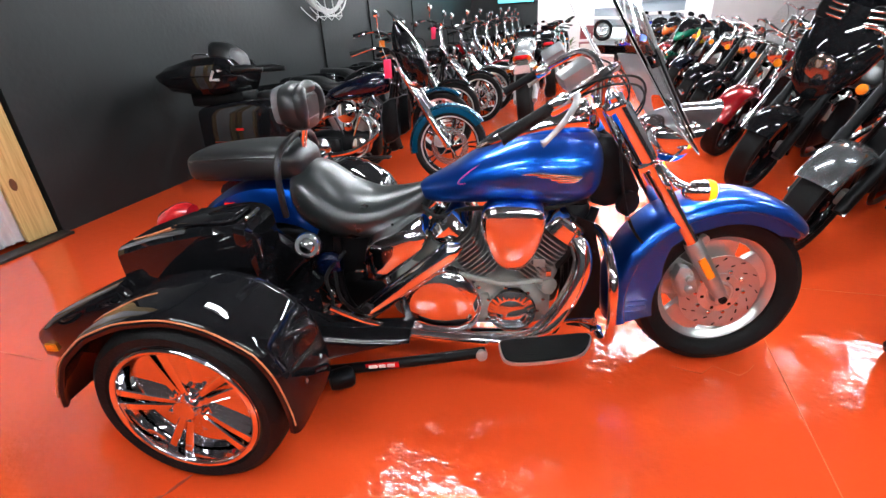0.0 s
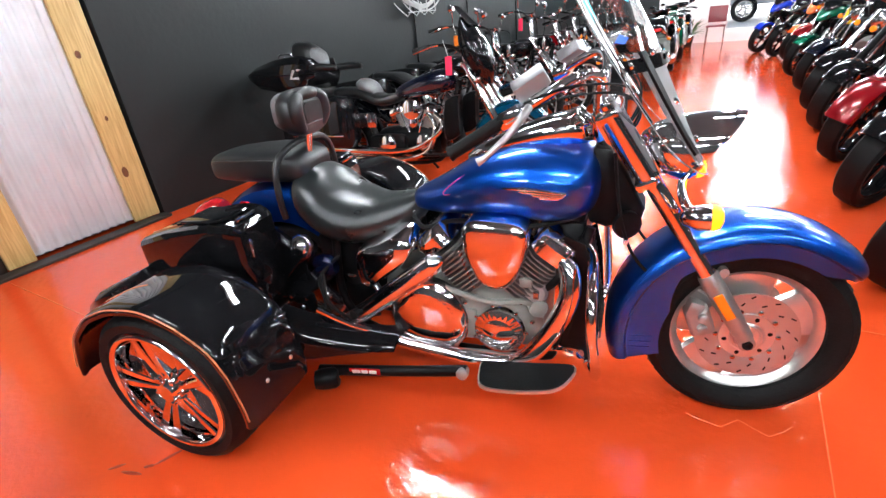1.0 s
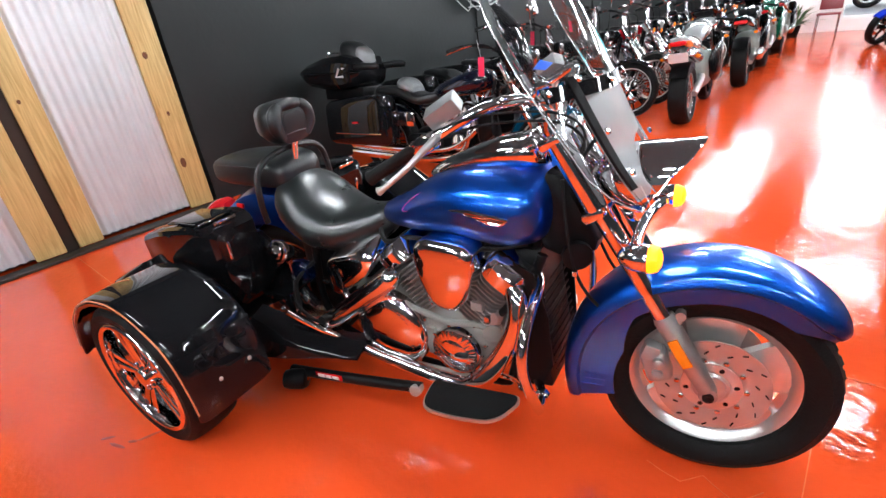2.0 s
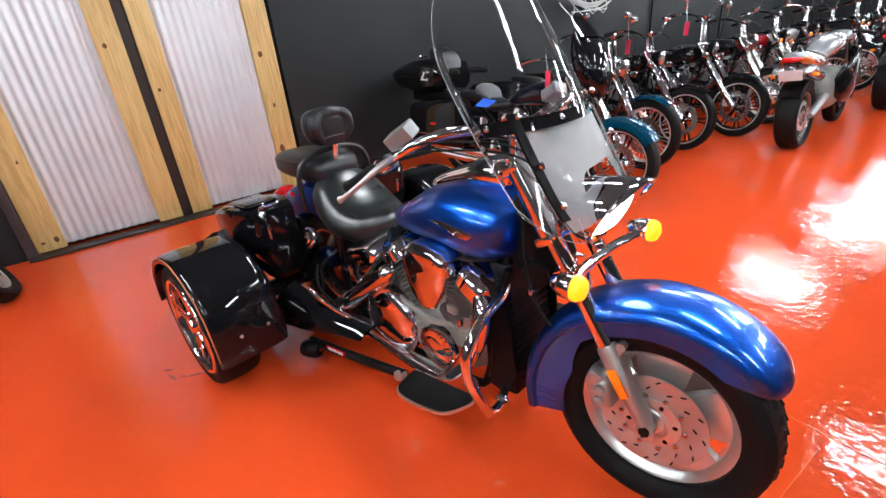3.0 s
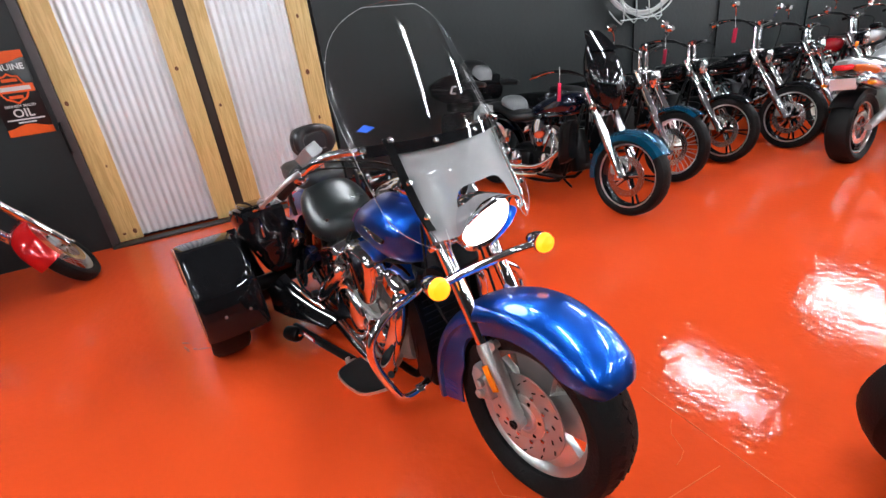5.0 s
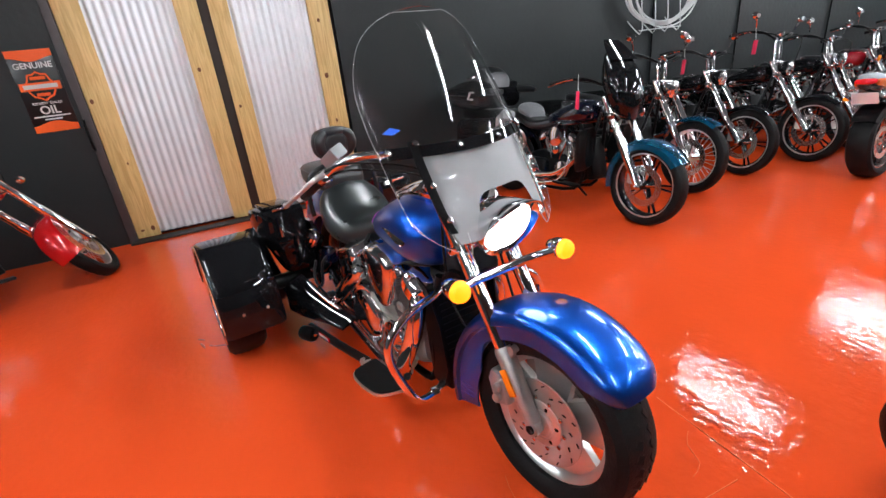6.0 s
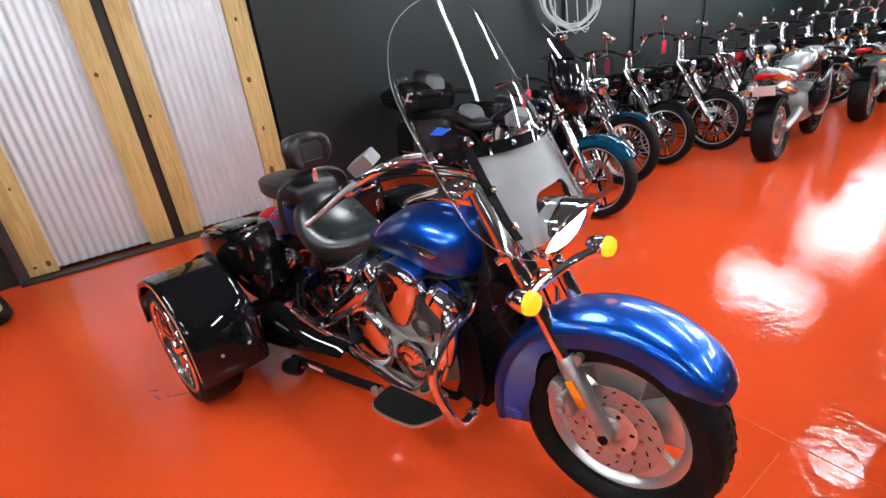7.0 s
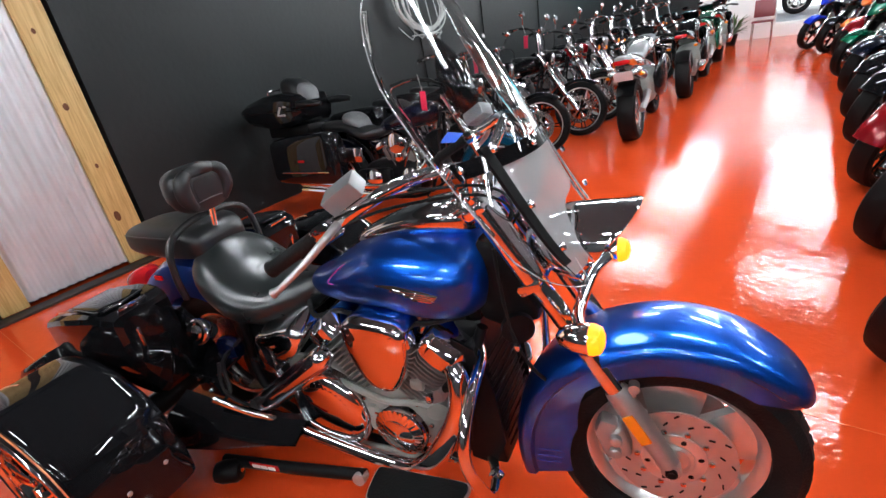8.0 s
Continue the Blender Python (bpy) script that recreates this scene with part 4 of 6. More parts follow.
    for dx, w in ((-0.035, 0.034), (0.0, 0.026), (0.034, 0.03)):
        part("text_bar", box(B(), (w, 0.003, 0.014), (0.505 + dx, s * (0.3925 + -0.122 * dx), 0.156 + 0.05 * dx), 0, Matrix.Rotation(radians(s * -7), 4, "Z") @ Matrix.Rotation(radians(-3), 4, "Y")), WHITE, strut, "white bar of lettering")

# black body shells behind the outrigger wheels, open between them
for s in (-1, 1):
    rings = []
    for x, zt, zb, yo, yi in ((0.02, 0.34, 0.22, 0.51, 0.44), (-0.02, 0.37, 0.19, 0.515, 0.42), (-0.16, 0.42, 0.18, 0.52, 0.42), (-0.3, 0.5, 0.19, 0.525, 0.42), (-0.38, 0.57, 0.2, 0.53, 0.4), (-0.7, 0.43, 0.21, 0.53, 0.34), (-0.8, 0.36, 0.22, 0.525, 0.32), (-0.82, 0.34, 0.24, 0.51, 0.33)):
        rings.append([Vector((x, s * y, z)) for y, z in ((yi + 0.02, zb), (yi, zb + 0.02), (yi, zt - 0.02), (yi + 0.02, zt), (yo - 0.03, zt), (yo - 0.01, zt - 0.01), (yo, zt - 0.03), (yo, zb + 0.03), (yo - 0.03, zb))])
    part("trunk_body", loft(B(), rings), BLACK, trike, "gloss black body shell behind the outrigger wheel", 50)
for s in (-1, 1):
    part("marker_light", box(B(), (0.05, 0.014, 0.035), (-0.76, s * 0.527, 0.29), 0.005), AMBEROFF, trike, "amber side marker light")
    part("rear_shock", tube(B(), [(0.262, s * 0.24, 0.61), (0.2, s * 0.24, 0.55), (0.19, s * 0.24, 0.54), (0.03, s * 0.24, 0.385)], [0.033, 0.033, 0.026, 0.026], 16, 1), BLACK, trike, "gloss black rear shock")

# engine
def fluted(bm, origin, r0, r1, h0, h1, n, amp, seg=4):
    """A ring of rounded flutes between two radii on a cover that faces -y."""
    o = Vector(origin)
    rings = []
    for f in (0, 0.15, 0.5, 0.85, 1):
        rr, hh = r0 + (r1 - r0) * f, h0 + (h1 - h0) * f
        k = amp * math.sin(math.pi * f)
        rings.append([o + Vector((rr * math.cos(a), -(hh + k * (0.5 + 0.5 * math.cos(n * a))), rr * math.sin(a))) for a in (2 * math.pi * j / (n * seg) for j in range(n * seg))])
    return loft(bm, rings)


eng = part("crankcase", body(B(), [(0.5, 0, 0.32, 0.12, 0.09), (0.54, 0, 0.325, 0.16, 0.13), (0.7, 0, 0.325, 0.18, 0.15), (0.9, 0, 0.325, 0.18, 0.15), (1.08, 0, 0.31, 0.17, 0.13), (1.15, 0, 0.3, 0.13, 0.1)], 24, 3.2, 3), CASE, trike, "grey cast engine case")
for x, ang in ((0.905, -40), (1.05, 37)):
    t = Matrix.Translation((x, 0, 0.45)) @ Matrix.Rotation(radians(ang), 4, "Y")
    fins = B()
    rings = []
    for i in range(11):
        z = 0.0172 * i
        for dz, k in ((0.0, 0.8), (0.002, 1.0), (0.007, 1.0), (0.009, 0.8)):
            rings.append([t @ p for p in ellipse((0, 0, z + dz), 0.075 * k, 0.19 * k, 24, 4.0, "z")])
    loft(fins, rings)
    part("cylinder", fins, FINS, eng, "grey finned cylinder")
    hd = B()
    loft(hd, [[t @ p for p in ellipse((0, 0, z), 0.085 * k, 0.195 * k, 24, 3.6, "z")] for z, k in ((0.19, 0.95), (0.2, 1.02), (0.25, 1.02), (0.275, 0.9), (0.285, 0.6))])
    part("cylinder_head", hd, CHROME, eng, "chrome cylinder head cover")
cc = part("clutch_cover", lathe(B(), [(0.168, 0), (0.168, 0.02), (0.163, 0.034), (0.152, 0.046), (0.134, 0.054), (0.119, 0.058), (0.112, 0.06), (0.06, 0.062), (0.002, 0.063)], (0.716, -0.175, 0.324), (0, -1, 0), 56), CHROME, eng, "round chrome clutch cover with flat face")
part("fluted_ring", fluted(B(), (0.716, -0.175, 0.324), 0.162, 0.117, 0.036, 0.0595, 34, 0.003), CHROME, cc, "fluted chrome ring", 60)
sc = part("case_cover", lathe(B(), [(0.097, 0), (0.097, 0.022), (0.09, 0.034), (0.06, 0.042), (0.055, 0.046), (0.002, 0.049)], (0.998, -0.172, 0.298), (0, -1, 0), 40), CHROME, eng, "round chrome case cover")
part("fluted_ring", fluted(B(), (0.998, -0.172, 0.298), 0.093, 0.06, 0.033, 0.043, 26, 0.0022), CHROME, sc, "fluted chrome ring", 60)
for (cx, cz, r) in ((0.716, 0.324, 0.169), (0.998, 0.298, 0.102)):
    for i in range(7):
        a = 2 * math.pi * i / 7
        part("bolt", lathe(B(), [(0.007, 0), (0.007, 0.006), (0.003, 0.008)], (cx + r * math.cos(a), -0.185, cz + r * math.sin(a)), (0, -1, 0), 8), CHROME, eng)


def shield_ring(k, y):
    pts = [(-0.1, 0.1), (-0.06, 0.125), (0.06, 0.125), (0.1, 0.1), (0.105, 0.05), (0.09, -0.03), (0.06, -0.1), (0.025, -0.132), (-0.025, -0.132), (-0.06, -0.1), (-0.09, -0.03), (-0.105, 0.05)]
    pts = catmull([Vector((u, v, 0)) for u, v in pts + pts[:1]], 3)[:-1]
    return [Vector((1.0 + p.x * k * 1.1, y, 0.625 + p.y * k * 1.0)) for p in pts]


for s in (-1, 1):
    part("air_cleaner", loft(B(), [shield_ring(k, s * y) for k, y in ((0.9, 0.12), (1.0, 0.14), (1.0, 0.2), (0.97, 0.222), (0.9, 0.234), (0.8, 0.238), (0.5, 0.241), (0.2, 0.242))]), CHROME, eng, "shield-shaped chrome air cleaner cover")
    part("bolt", lathe(B(), [(0.012, 0), (0.012, 0.008), (0.006, 0.011)], (1.075, s * 0.228, 0.71), (0, s, 0), 12), CHROME, eng)
for s in (-1, 1):
    part("gearbox_boss", lathe(B(), [(0.06, 0), (0.06, 0.02), (0.045, 0.03), (0.002, 0.032)], (0.6, s * 0.155, 0.44), (0, s, 0.2), 20), CASE, eng, "round boss on the engine case")
    part("case_flange", tube(B(), [(0.56, s * 0.19, 0.33), (0.6, s * 0.19, 0.21), (0.74, s * 0.19, 0.165), (0.9, s * 0.19, 0.175), (1.08, s * 0.185, 0.19), (1.13, s * 0.17, 0.26)], 0.012, 8, 4), CASE, eng)
    part("water_pump", lathe(B(), [(0.045, 0), (0.045, 0.03), (0.03, 0.045), (0.002, 0.047)], (1.12, s * 0.13, 0.46), (0.3, s, 0), 18), ALU, eng, "round alloy water pump")
    part("sensor", box(B(), (0.045, 0.03, 0.035), (1.1, s * 0.185, 0.515), 0.006), CASE, eng)
    part("clip", box(B(), (0.02, 0.02, 0.03), (1.135, s * 0.19, 0.47), 0.004), STEEL, eng)
    part("pushrod_tube", tube(B(), [(0.905, s * 0.165, 0.45), (0.85, s * 0.15, 0.6)], 0.012, 10, 1), CHROME, eng)
    for q in ((0.83, 0.43), (1.08, 0.43), (0.9, 0.25), (0.58, 0.25), (1.12, 0.35), (0.87, 0.4)):
        part("bolt", lathe(B(), [(0.008, 0), (0.008, 0.007), (0.004, 0.009)], (q[0], s * 0.186, q[1]), (0, s, 0), 8), STEEL, eng)
    part("coolant_hose", tube(B(), [(1.24, s * 0.09, 0.6), (1.18, s * 0.14, 0.55), (1.1, s * 0.16, 0.46), (1.06, s * 0.15, 0.42)], 0.016, 10, 4), RUBBER, eng, "black coolant hose")
    part("wire_harness", tube(B(), [(0.66, s * 0.1, 0.7), (0.72, s * 0.15, 0.68), (0.8, s * 0.13, 0.7), (0.9, s * 0.16, 0.72), (1.1, s * 0.15, 0.71), (1.25, s * 0.1, 0.73)], 0.009, 8, 4), RUBBER, eng)
    part("case_rib", tube(B(), [(0.6, s * 0.17, 0.44), (0.72, s * 0.185, 0.475), (0.83, s * 0.195, 0.45), (0.98, s * 0.2, 0.425), (1.1, s * 0.18, 0.43), (1.15, s * 0.15, 0.36)], 0.012, 8, 4), CASE, eng)
    part("case_web", box(B(), (0.05, 0.03, 0.11), (0.885, s * 0.178, 0.315), 0.01), CASE, eng)
    part("oil_filter", lathe(B(), [(0.03, 0), (0.034, 0.01), (0.034, 0.05), (0.02, 0.056)], (1.12, s * 0.13, 0.4), (0.5, s, 0), 18), CASE, eng)
    part("spark_plug_cap", tube(B(), [(1.17, s * 0.1, 0.62), (1.2, s * 0.17, 0.6), (1.21, s * 0.18, 0.56)], 0.01, 8, 3), RUBBER, eng)
    part("shock_cap", lathe(B(), [(0.01, -0.03), (0.042, -0.024), (0.05, -0.01), (0.05, 0.008), (0.044, 0.016), (0.03, 0.016), (0.026, 0.024), (0.008, 0.028)], (0.235, s * 0.262, 0.61), (0.1, s, 0.35), 28), CHROME, trike, "round chrome shock cap")
    part("link_arm", tube(B(), [(0.3, s * 0.2, 0.47), (0.2, s * 0.23, 0.4), (0.08, s * 0.26, 0.38)], 0.02, 10, 3), BLACK, trike)
    part("seat_bracket", body(B(), [(0.235, s * 0.2, 0.5, 0.02, 0.03), (0.25, s * 0.2, 0.502, 0.03, 0.045), (0.3, s * 0.2, 0.505, 0.03, 0.045), (0.33, s * 0.2, 0.5, 0.02, 0.03)], 16, 3, 3), DARKBLUE, trike, "dark blue painted bracket")
    part("pivot_washer", lathe(B(), [(0.02, 0), (0.02, 0.01), (0.012, 0.016), (0.002, 0.017)], (0.275, s * 0.215, 0.365), (0, s, 0.2), 16), STEEL, trike)
    part("pivot_arm", tube(B(), [(0.2, s * 0.2, 0.46), (0.275, s * 0.2, 0.365), (0.3, s * 0.19, 0.33)], 0.022, 12, 2), BLACK, trike)
    part("rear_guard", loft(B(), [[Vector((x, s * y, z)) for y, z in ((0.2, z0), (0.235, z0), (0.235, z1 - 0.02), (0.22, z1), (0.2, z1))] for x, z0, z1 in ((-0.1, 0.42, 0.64), (0.08, 0.4, 0.66), (0.16, 0.39, 0.6), (0.2, 0.38, 0.5))]), BLACK, trike)
    part("brake_hose", tube(B(), [(0.35, s * 0.19, 0.55), (0.28, s * 0.25, 0.47), (0.3, s * 0.28, 0.36), (0.24, s * 0.33, 0.3)], 0.008, 8, 4), RUBBER, trike)
    part("axle_plate", box(B(), (0.14, 0.02, 0.1), (0.18, s * 0.27, 0.36), 0.012), BLACK, trike)
    for q in ((0.14, 0.39), (0.22, 0.39), (0.18, 0.33)):
        part("bolt", lathe(B(), [(0.011, 0), (0.011, 0.008), (0.005, 0.011)], (q[0], s * 0.28, q[1]), (0, s, 0), 10), CHROME, trike)
    part("tie_bar", tube(B(), [(0.42, s * 0.17, 0.5), (0.5, s * 0.2, 0.44), (0.53, s * 0.2, 0.36)], 0.014, 10, 3), CHROME, trike)
    part("key_switch", box(B(), (0.035, 0.012, 0.012), (0.4, s * 0.2, 0.47), 0.003), STEEL, trike)
    part("passenger_peg", tube(B(), [(0.44, s * 0.2, 0.34), (0.44, s * 0.3, 0.35)], [0.014, 0.019], 10, 1), RUBBER, trike)
outline = catmull([Vector((x, 0, z)) for x, z in ((0.43, 0.44), (0.428, 0.53), (0.45, 0.585), (0.52, 0.612), (0.6, 0.64), (0.66, 0.648), (0.685, 0.61), (0.645, 0.55), (0.56, 0.48), (0.48, 0.425), (0.43, 0.44))], 3)[:-1]
for s in (-1, 1):
    part("side_cover", loft(B(), [[Vector((0.56 + (p.x - 0.56) * k, s * y, 0.565 + (p.z - 0.565) * k - (y - 0.2) * 0.3)) for p in outline] for y, k in ((0.1, 0.95), (0.19, 1), (0.203, 0.98), (0.214, 0.88), (0.22, 0.6), (0.222, 0.2))]), CHROME, trike, "chrome side cover under the seat")
for s in (-1, 1):
    part("exhaust_pipe", tube(B(), [(0.79, s * 0.226, 0.588), (0.78, s * 0.228, 0.58), (0.7, s * 0.235, 0.52), (0.45, s * 0.245, 0.33), (0.33, s * 0.245, 0.24)], [0.026, 0.04, 0.041, 0.04, 0.038], 16, 5), CHROME, trike, "chrome slanted exhaust pipe")
    part("header_pipe", tube(B(), [(1.17, s * 0.12, 0.63), (1.24, s * 0.18, 0.585), (1.248, s * 0.215, 0.48), (1.18, s * 0.235, 0.33), (1.1, s * 0.24, 0.225), (1.0, s * 0.24, 0.185), (0.7, s * 0.24, 0.2), (0.5, s * 0.24, 0.225), (0.3, s * 0.24, 0.25)], [0.03, 0.035, 0.036, 0.036, 0.034, 0.029, 0.027, 0.027, 0.027], 16, 6), CHROME, trike, "chrome header pipe along the engine's foot")
    cb = part("crash_bar", tube(B(), [(1.27, s * 0.08, 0.63), (1.31, s * 0.16, 0.63), (1.326, s * 0.28, 0.605), (1.332, s * 0.36, 0.54), (1.338, s * 0.372, 0.44), (1.353, s * 0.315, 0.28), (1.345, s * 0.27, 0.228), (1.32, s * 0.187, 0.215), (1.25, s * 0.08, 0.2)], 0.0165, 14, 6), CHROME, trike, "chrome engine guard bar")
    part("end_cap", lathe(B(), [(0.021, -0.018), (0.024, -0.012), (0.024, 0.012), (0.016, 0.018)], (1.328, s * 0.2, 0.217), (0.1, -s, 0.05), 16), CHROME, cb)
    fb = B()
    ring = [(0.006, -0.002), (0.05, 0.0), (0.2, 0.0), (0.3, 0.0), (0.328, -0.006), (0.336, -0.024), (0.332, -0.05), (0.31, -0.1), (0.285, -0.125), (0.25, -0.138), (0.16, -0.147), (0.08, -0.145), (0.04, -0.135), (0.015, -0.11), (0.0, -0.05), (-0.004, -0.012)]
    ring = [(p.x, p.y) for p in catmull([Vector((u, v, 0)) for u, v in ring + ring[:1]], 3)[:-1]]
    to = lambda u, v, w: (0.955 + u, s * (0.285 - v), 0.205 + 0.16 * u + w)
    plate(fb, ring, 0.012, to)
    ft = part("footboard", fb, ALLOY, trike, "alloy floorboard with a black rubber mat")
    pad = B()
    plate(pad, [(0.165 + (u - 0.165) * 0.965, -0.073 + (v + 0.073) * 0.925) for u, v in ring], 0.007, lambda u, v, w: (0.955 + u, s * (0.285 - v), 0.2165 + 0.16 * u + w))
    part("mat", pad, RUBBER, ft, "black rubber mat")
    part("frame_tube", tube(B(), [(1.31, s * 0.04, 0.88), (1.235, s * 0.06, 0.6), (1.19, s * 0.1, 0.22), (1.1, s * 0.14, 0.16), (0.5, s * 0.14, 0.16), (0.3, s * 0.14, 0.3), (0.3, s * 0.12, 0.6)], 0.018, 10, 5), SATIN, trike, "black frame tube")
for s in (-1, 1):
    part("brake_line", tube(B(), [(0.5, s * 0.2, 0.3), (0.42, s * 0.29, 0.33), (0.36, s * 0.33, 0.42), (0.34, s * 0.3, 0.52)], 0.007, 8, 4), RUBBER, trike)
    part("stay_rod", tube(B(), [(0.52, s * 0.24, 0.235), (0.42, s * 0.3, 0.3), (0.32, s * 0.36, 0.4)], 0.013, 10, 2), CHROME, trike, "chrome stay rod")
    part("side_skirt", loft(B(), [[Vector((x, s * y0, z0)), Vector((x, s * y0, z1 - 0.02)), Vector((x, s * (y0 - 0.015), z1)), Vector((x, s * (y0 - 0.11), z1 + 0.035)), Vector((x, s * (y0 - 0.11), z0))] for x, y0, z0, z1 in ((0.16, 0.46, 0.2, 0.36), (0.3, 0.42, 0.2, 0.295), (0.44, 0.37, 0.21, 0.25), (0.54, 0.335, 0.216, 0.232), (0.6, 0.31, 0.22, 0.226))]), BLACK, trike, "gloss black lower side panel")
rad = part("radiator", box(B(), (0.05, 0.26, 0.46), (1.285, 0, 0.42), 0.01, Matrix.Rotation(radians(-8), 4, "Y")), SATIN, trike, "black radiator behind the front wheel")
for i in range(12):
    part("fin", box(B(), (0.006, 0.23, 0.004), (1.323 - 0.0045 * (i - 6), 0, 0.27 + 0.028 * i)), SATIN, rad)
shroud = part("radiator_shroud", loft(B(), [[Vector((x, y, z)) for x, y in ((1.215 + dx, -0.1 * k), (1.305 + dx, -0.1 * k), (1.32 + dx, -0.085 * k), (1.32 + dx, 0.085 * k), (1.305 + dx, 0.1 * k), (1.215 + dx, 0.1 * k))] for z, dx, k in ((0.24, 0.0, 0.85), (0.26, 0.0, 1), (0.5, -0.02, 1), (0.68, -0.035, 0.95), (0.7, -0.037, 0.8))]), SATIN, trike, "black radiator shroud")
for s in (-1, 1):
    part("down_tube", tube(B(), [(1.3, s * 0.1, 0.7), (1.262, s * 0.125, 0.56), (1.25, s * 0.13, 0.36), (1.22, s * 0.12, 0.22)], 0.017, 10, 4), SATIN, trike)
    part("radiator_hose", tube(B(), [(1.29, s * 0.08, 0.66), (1.25, s * 0.15, 0.63), (1.2, s * 0.15, 0.52), (1.16, s * 0.14, 0.47)], 0.015, 10, 4), RUBBER, trike)
    part("hose_clamp", lathe(B(), [(0.0165, -0.006), (0.018, -0.006), (0.018, 0.006), (0.0165, 0.006)], (1.225, s * 0.152, 0.575), (0.3, 0, 1), 14), STEEL, trike)
for s in (-1, 1):
    part("side_cover", plate(B(), [(1.222, 0.2), (1.3, 0.19), (1.345, 0.3), (1.33, 0.5), (1.29, 0.66), (1.225, 0.69), (1.212, 0.5)], 0.008, lambda u, v, w: (u, s * (0.132 + w + 0.1 * max(0, v - 0.45)), v)), SATIN, rad, "smooth black radiator side cover")
under = B()
box(under, (0.34, 0.22, 0.2), (0.36, 0, 0.5), 0.03)
box(under, (0.5, 0.2, 0.14), (0.4, 0, 0.3), 0.03)
part("inner_frame", under, SATIN, trike, "black battery box and swingarm")
part("axle_beam", tube(B(), [(0, -0.6, 0.32), (0, 0.6, 0.32)], 0.045, 14, 1), SATIN, trike)
part("brake_pedal", tube(B(), [(1.1, -0.2, 0.24), (1.24, -0.25, 0.3), (1.3, -0.3, 0.33)], [0.008, 0.008, 0.016], 8, 3), CHROME, trike)
part("horn", lathe(B(), [(0.03, 0), (0.045, 0.01), (0.045, 0.03), (0.02, 0.035)], (1.4, -0.09, 0.72), (0.5, -1, 0), 20), SATIN, trike, "black disc horn")


# ---- the other motorcycles ----
def paint(name, colour, metal=0.3):
    return material(name, colour, 0.2, metal, 0.1, 500, coat=1.0)


NAVY, TEAL, CRIMSON = paint("navy_paint", (0.003, 0.005, 0.016)), paint("teal_paint", (0.0, 0.075, 0.15), 0.5), paint("crimson_paint", (0.3, 0.004, 0.01))
SILVER, ORANGE, RED = paint("silver_paint", (0.5, 0.5, 0.52), 0.6), paint("orange_paint", (0.7, 0.12, 0.02)), paint("red_paint", (0.6, 0.01, 0.012))
YELLOW, ROYAL, GREEN = paint("yellow_paint", (0.75, 0.45, 0.02)), paint("royal_blue_paint", (0.01, 0.04, 0.6)), paint("green_paint", (0.0, 0.12, 0.06))
GREY, WHITEP = paint("grey_paint", (0.13, 0.135, 0.14), 0.7), paint("white_paint", (0.6, 0.6, 0.6), 0.0)


def spokes_wheel(parent, name, c, r, w, rim, cast, mat, disc=True):
    wl = part(name, tyre(B(), c, r, w, rim, 40), RUBBER, parent, "black tyre")
    bm = hoop(B(), c, rim + 0.002, w * 0.7, 0.02, 36)
    lathe(bm, [(0.012, -0.06), (0.035, -0.05), (0.035, 0.05), (0.012, 0.06)], c, (0, 1, 0), 16)
    if cast:
        arms = B()
        for i in range(cast):
            for d in (-6, 6):
                spoke(arms, c, 360 / cast * i + d, 0.03, rim, 0.016, 0.012, 0, 0.022)
        part("spokes", arms, BLACK, wl, "slim gloss black cast spokes")
    else:
        for i in range(32):
            a, q = 2 * math.pi * i / 32, 0.35 * (1 if i % 2 else -1)
            y = 0.035 * (1 if i % 4 < 2 else -1)
            tube(bm, [(c[0] + 0.034 * math.cos(a + q), c[1] + y, c[2] + 0.034 * math.sin(a + q)), (c[0] + rim * math.cos(a), c[1], c[2] + rim * math.sin(a))], 0.0025, 4, 1)
    part("rim", bm, BLACK if cast and mat is not STEEL else mat, wl, "wheel rim")
    if cast:
        for y in (-w * 0.35, w * 0.35):
            ringpts = [(c[0] + (rim + 0.004) * math.cos(2 * math.pi * j / 36), c[1] + y, c[2] + (rim + 0.004) * math.sin(2 * math.pi * j / 36)) for j in range(37)]
            part("rim_lip", tube(B(), ringpts, 0.008, 6, 1), mat, wl, "machined rim lip")
    if disc:
        q = rim * 0.66
        ring = lathe(B(), [(q, -0.063), (q, -0.057), (q * 0.68, -0.057), (q * 0.68, -0.063)], c, (0, 1, 0), 36, closed=True)
        for i in range(5):
            spoke(ring, c, 72 * i + 10, 0.03, q * 0.7, 0.016, 0.014, -0.06, 0.005)
        part("brake_disc", ring, STEEL, wl)
    return wl


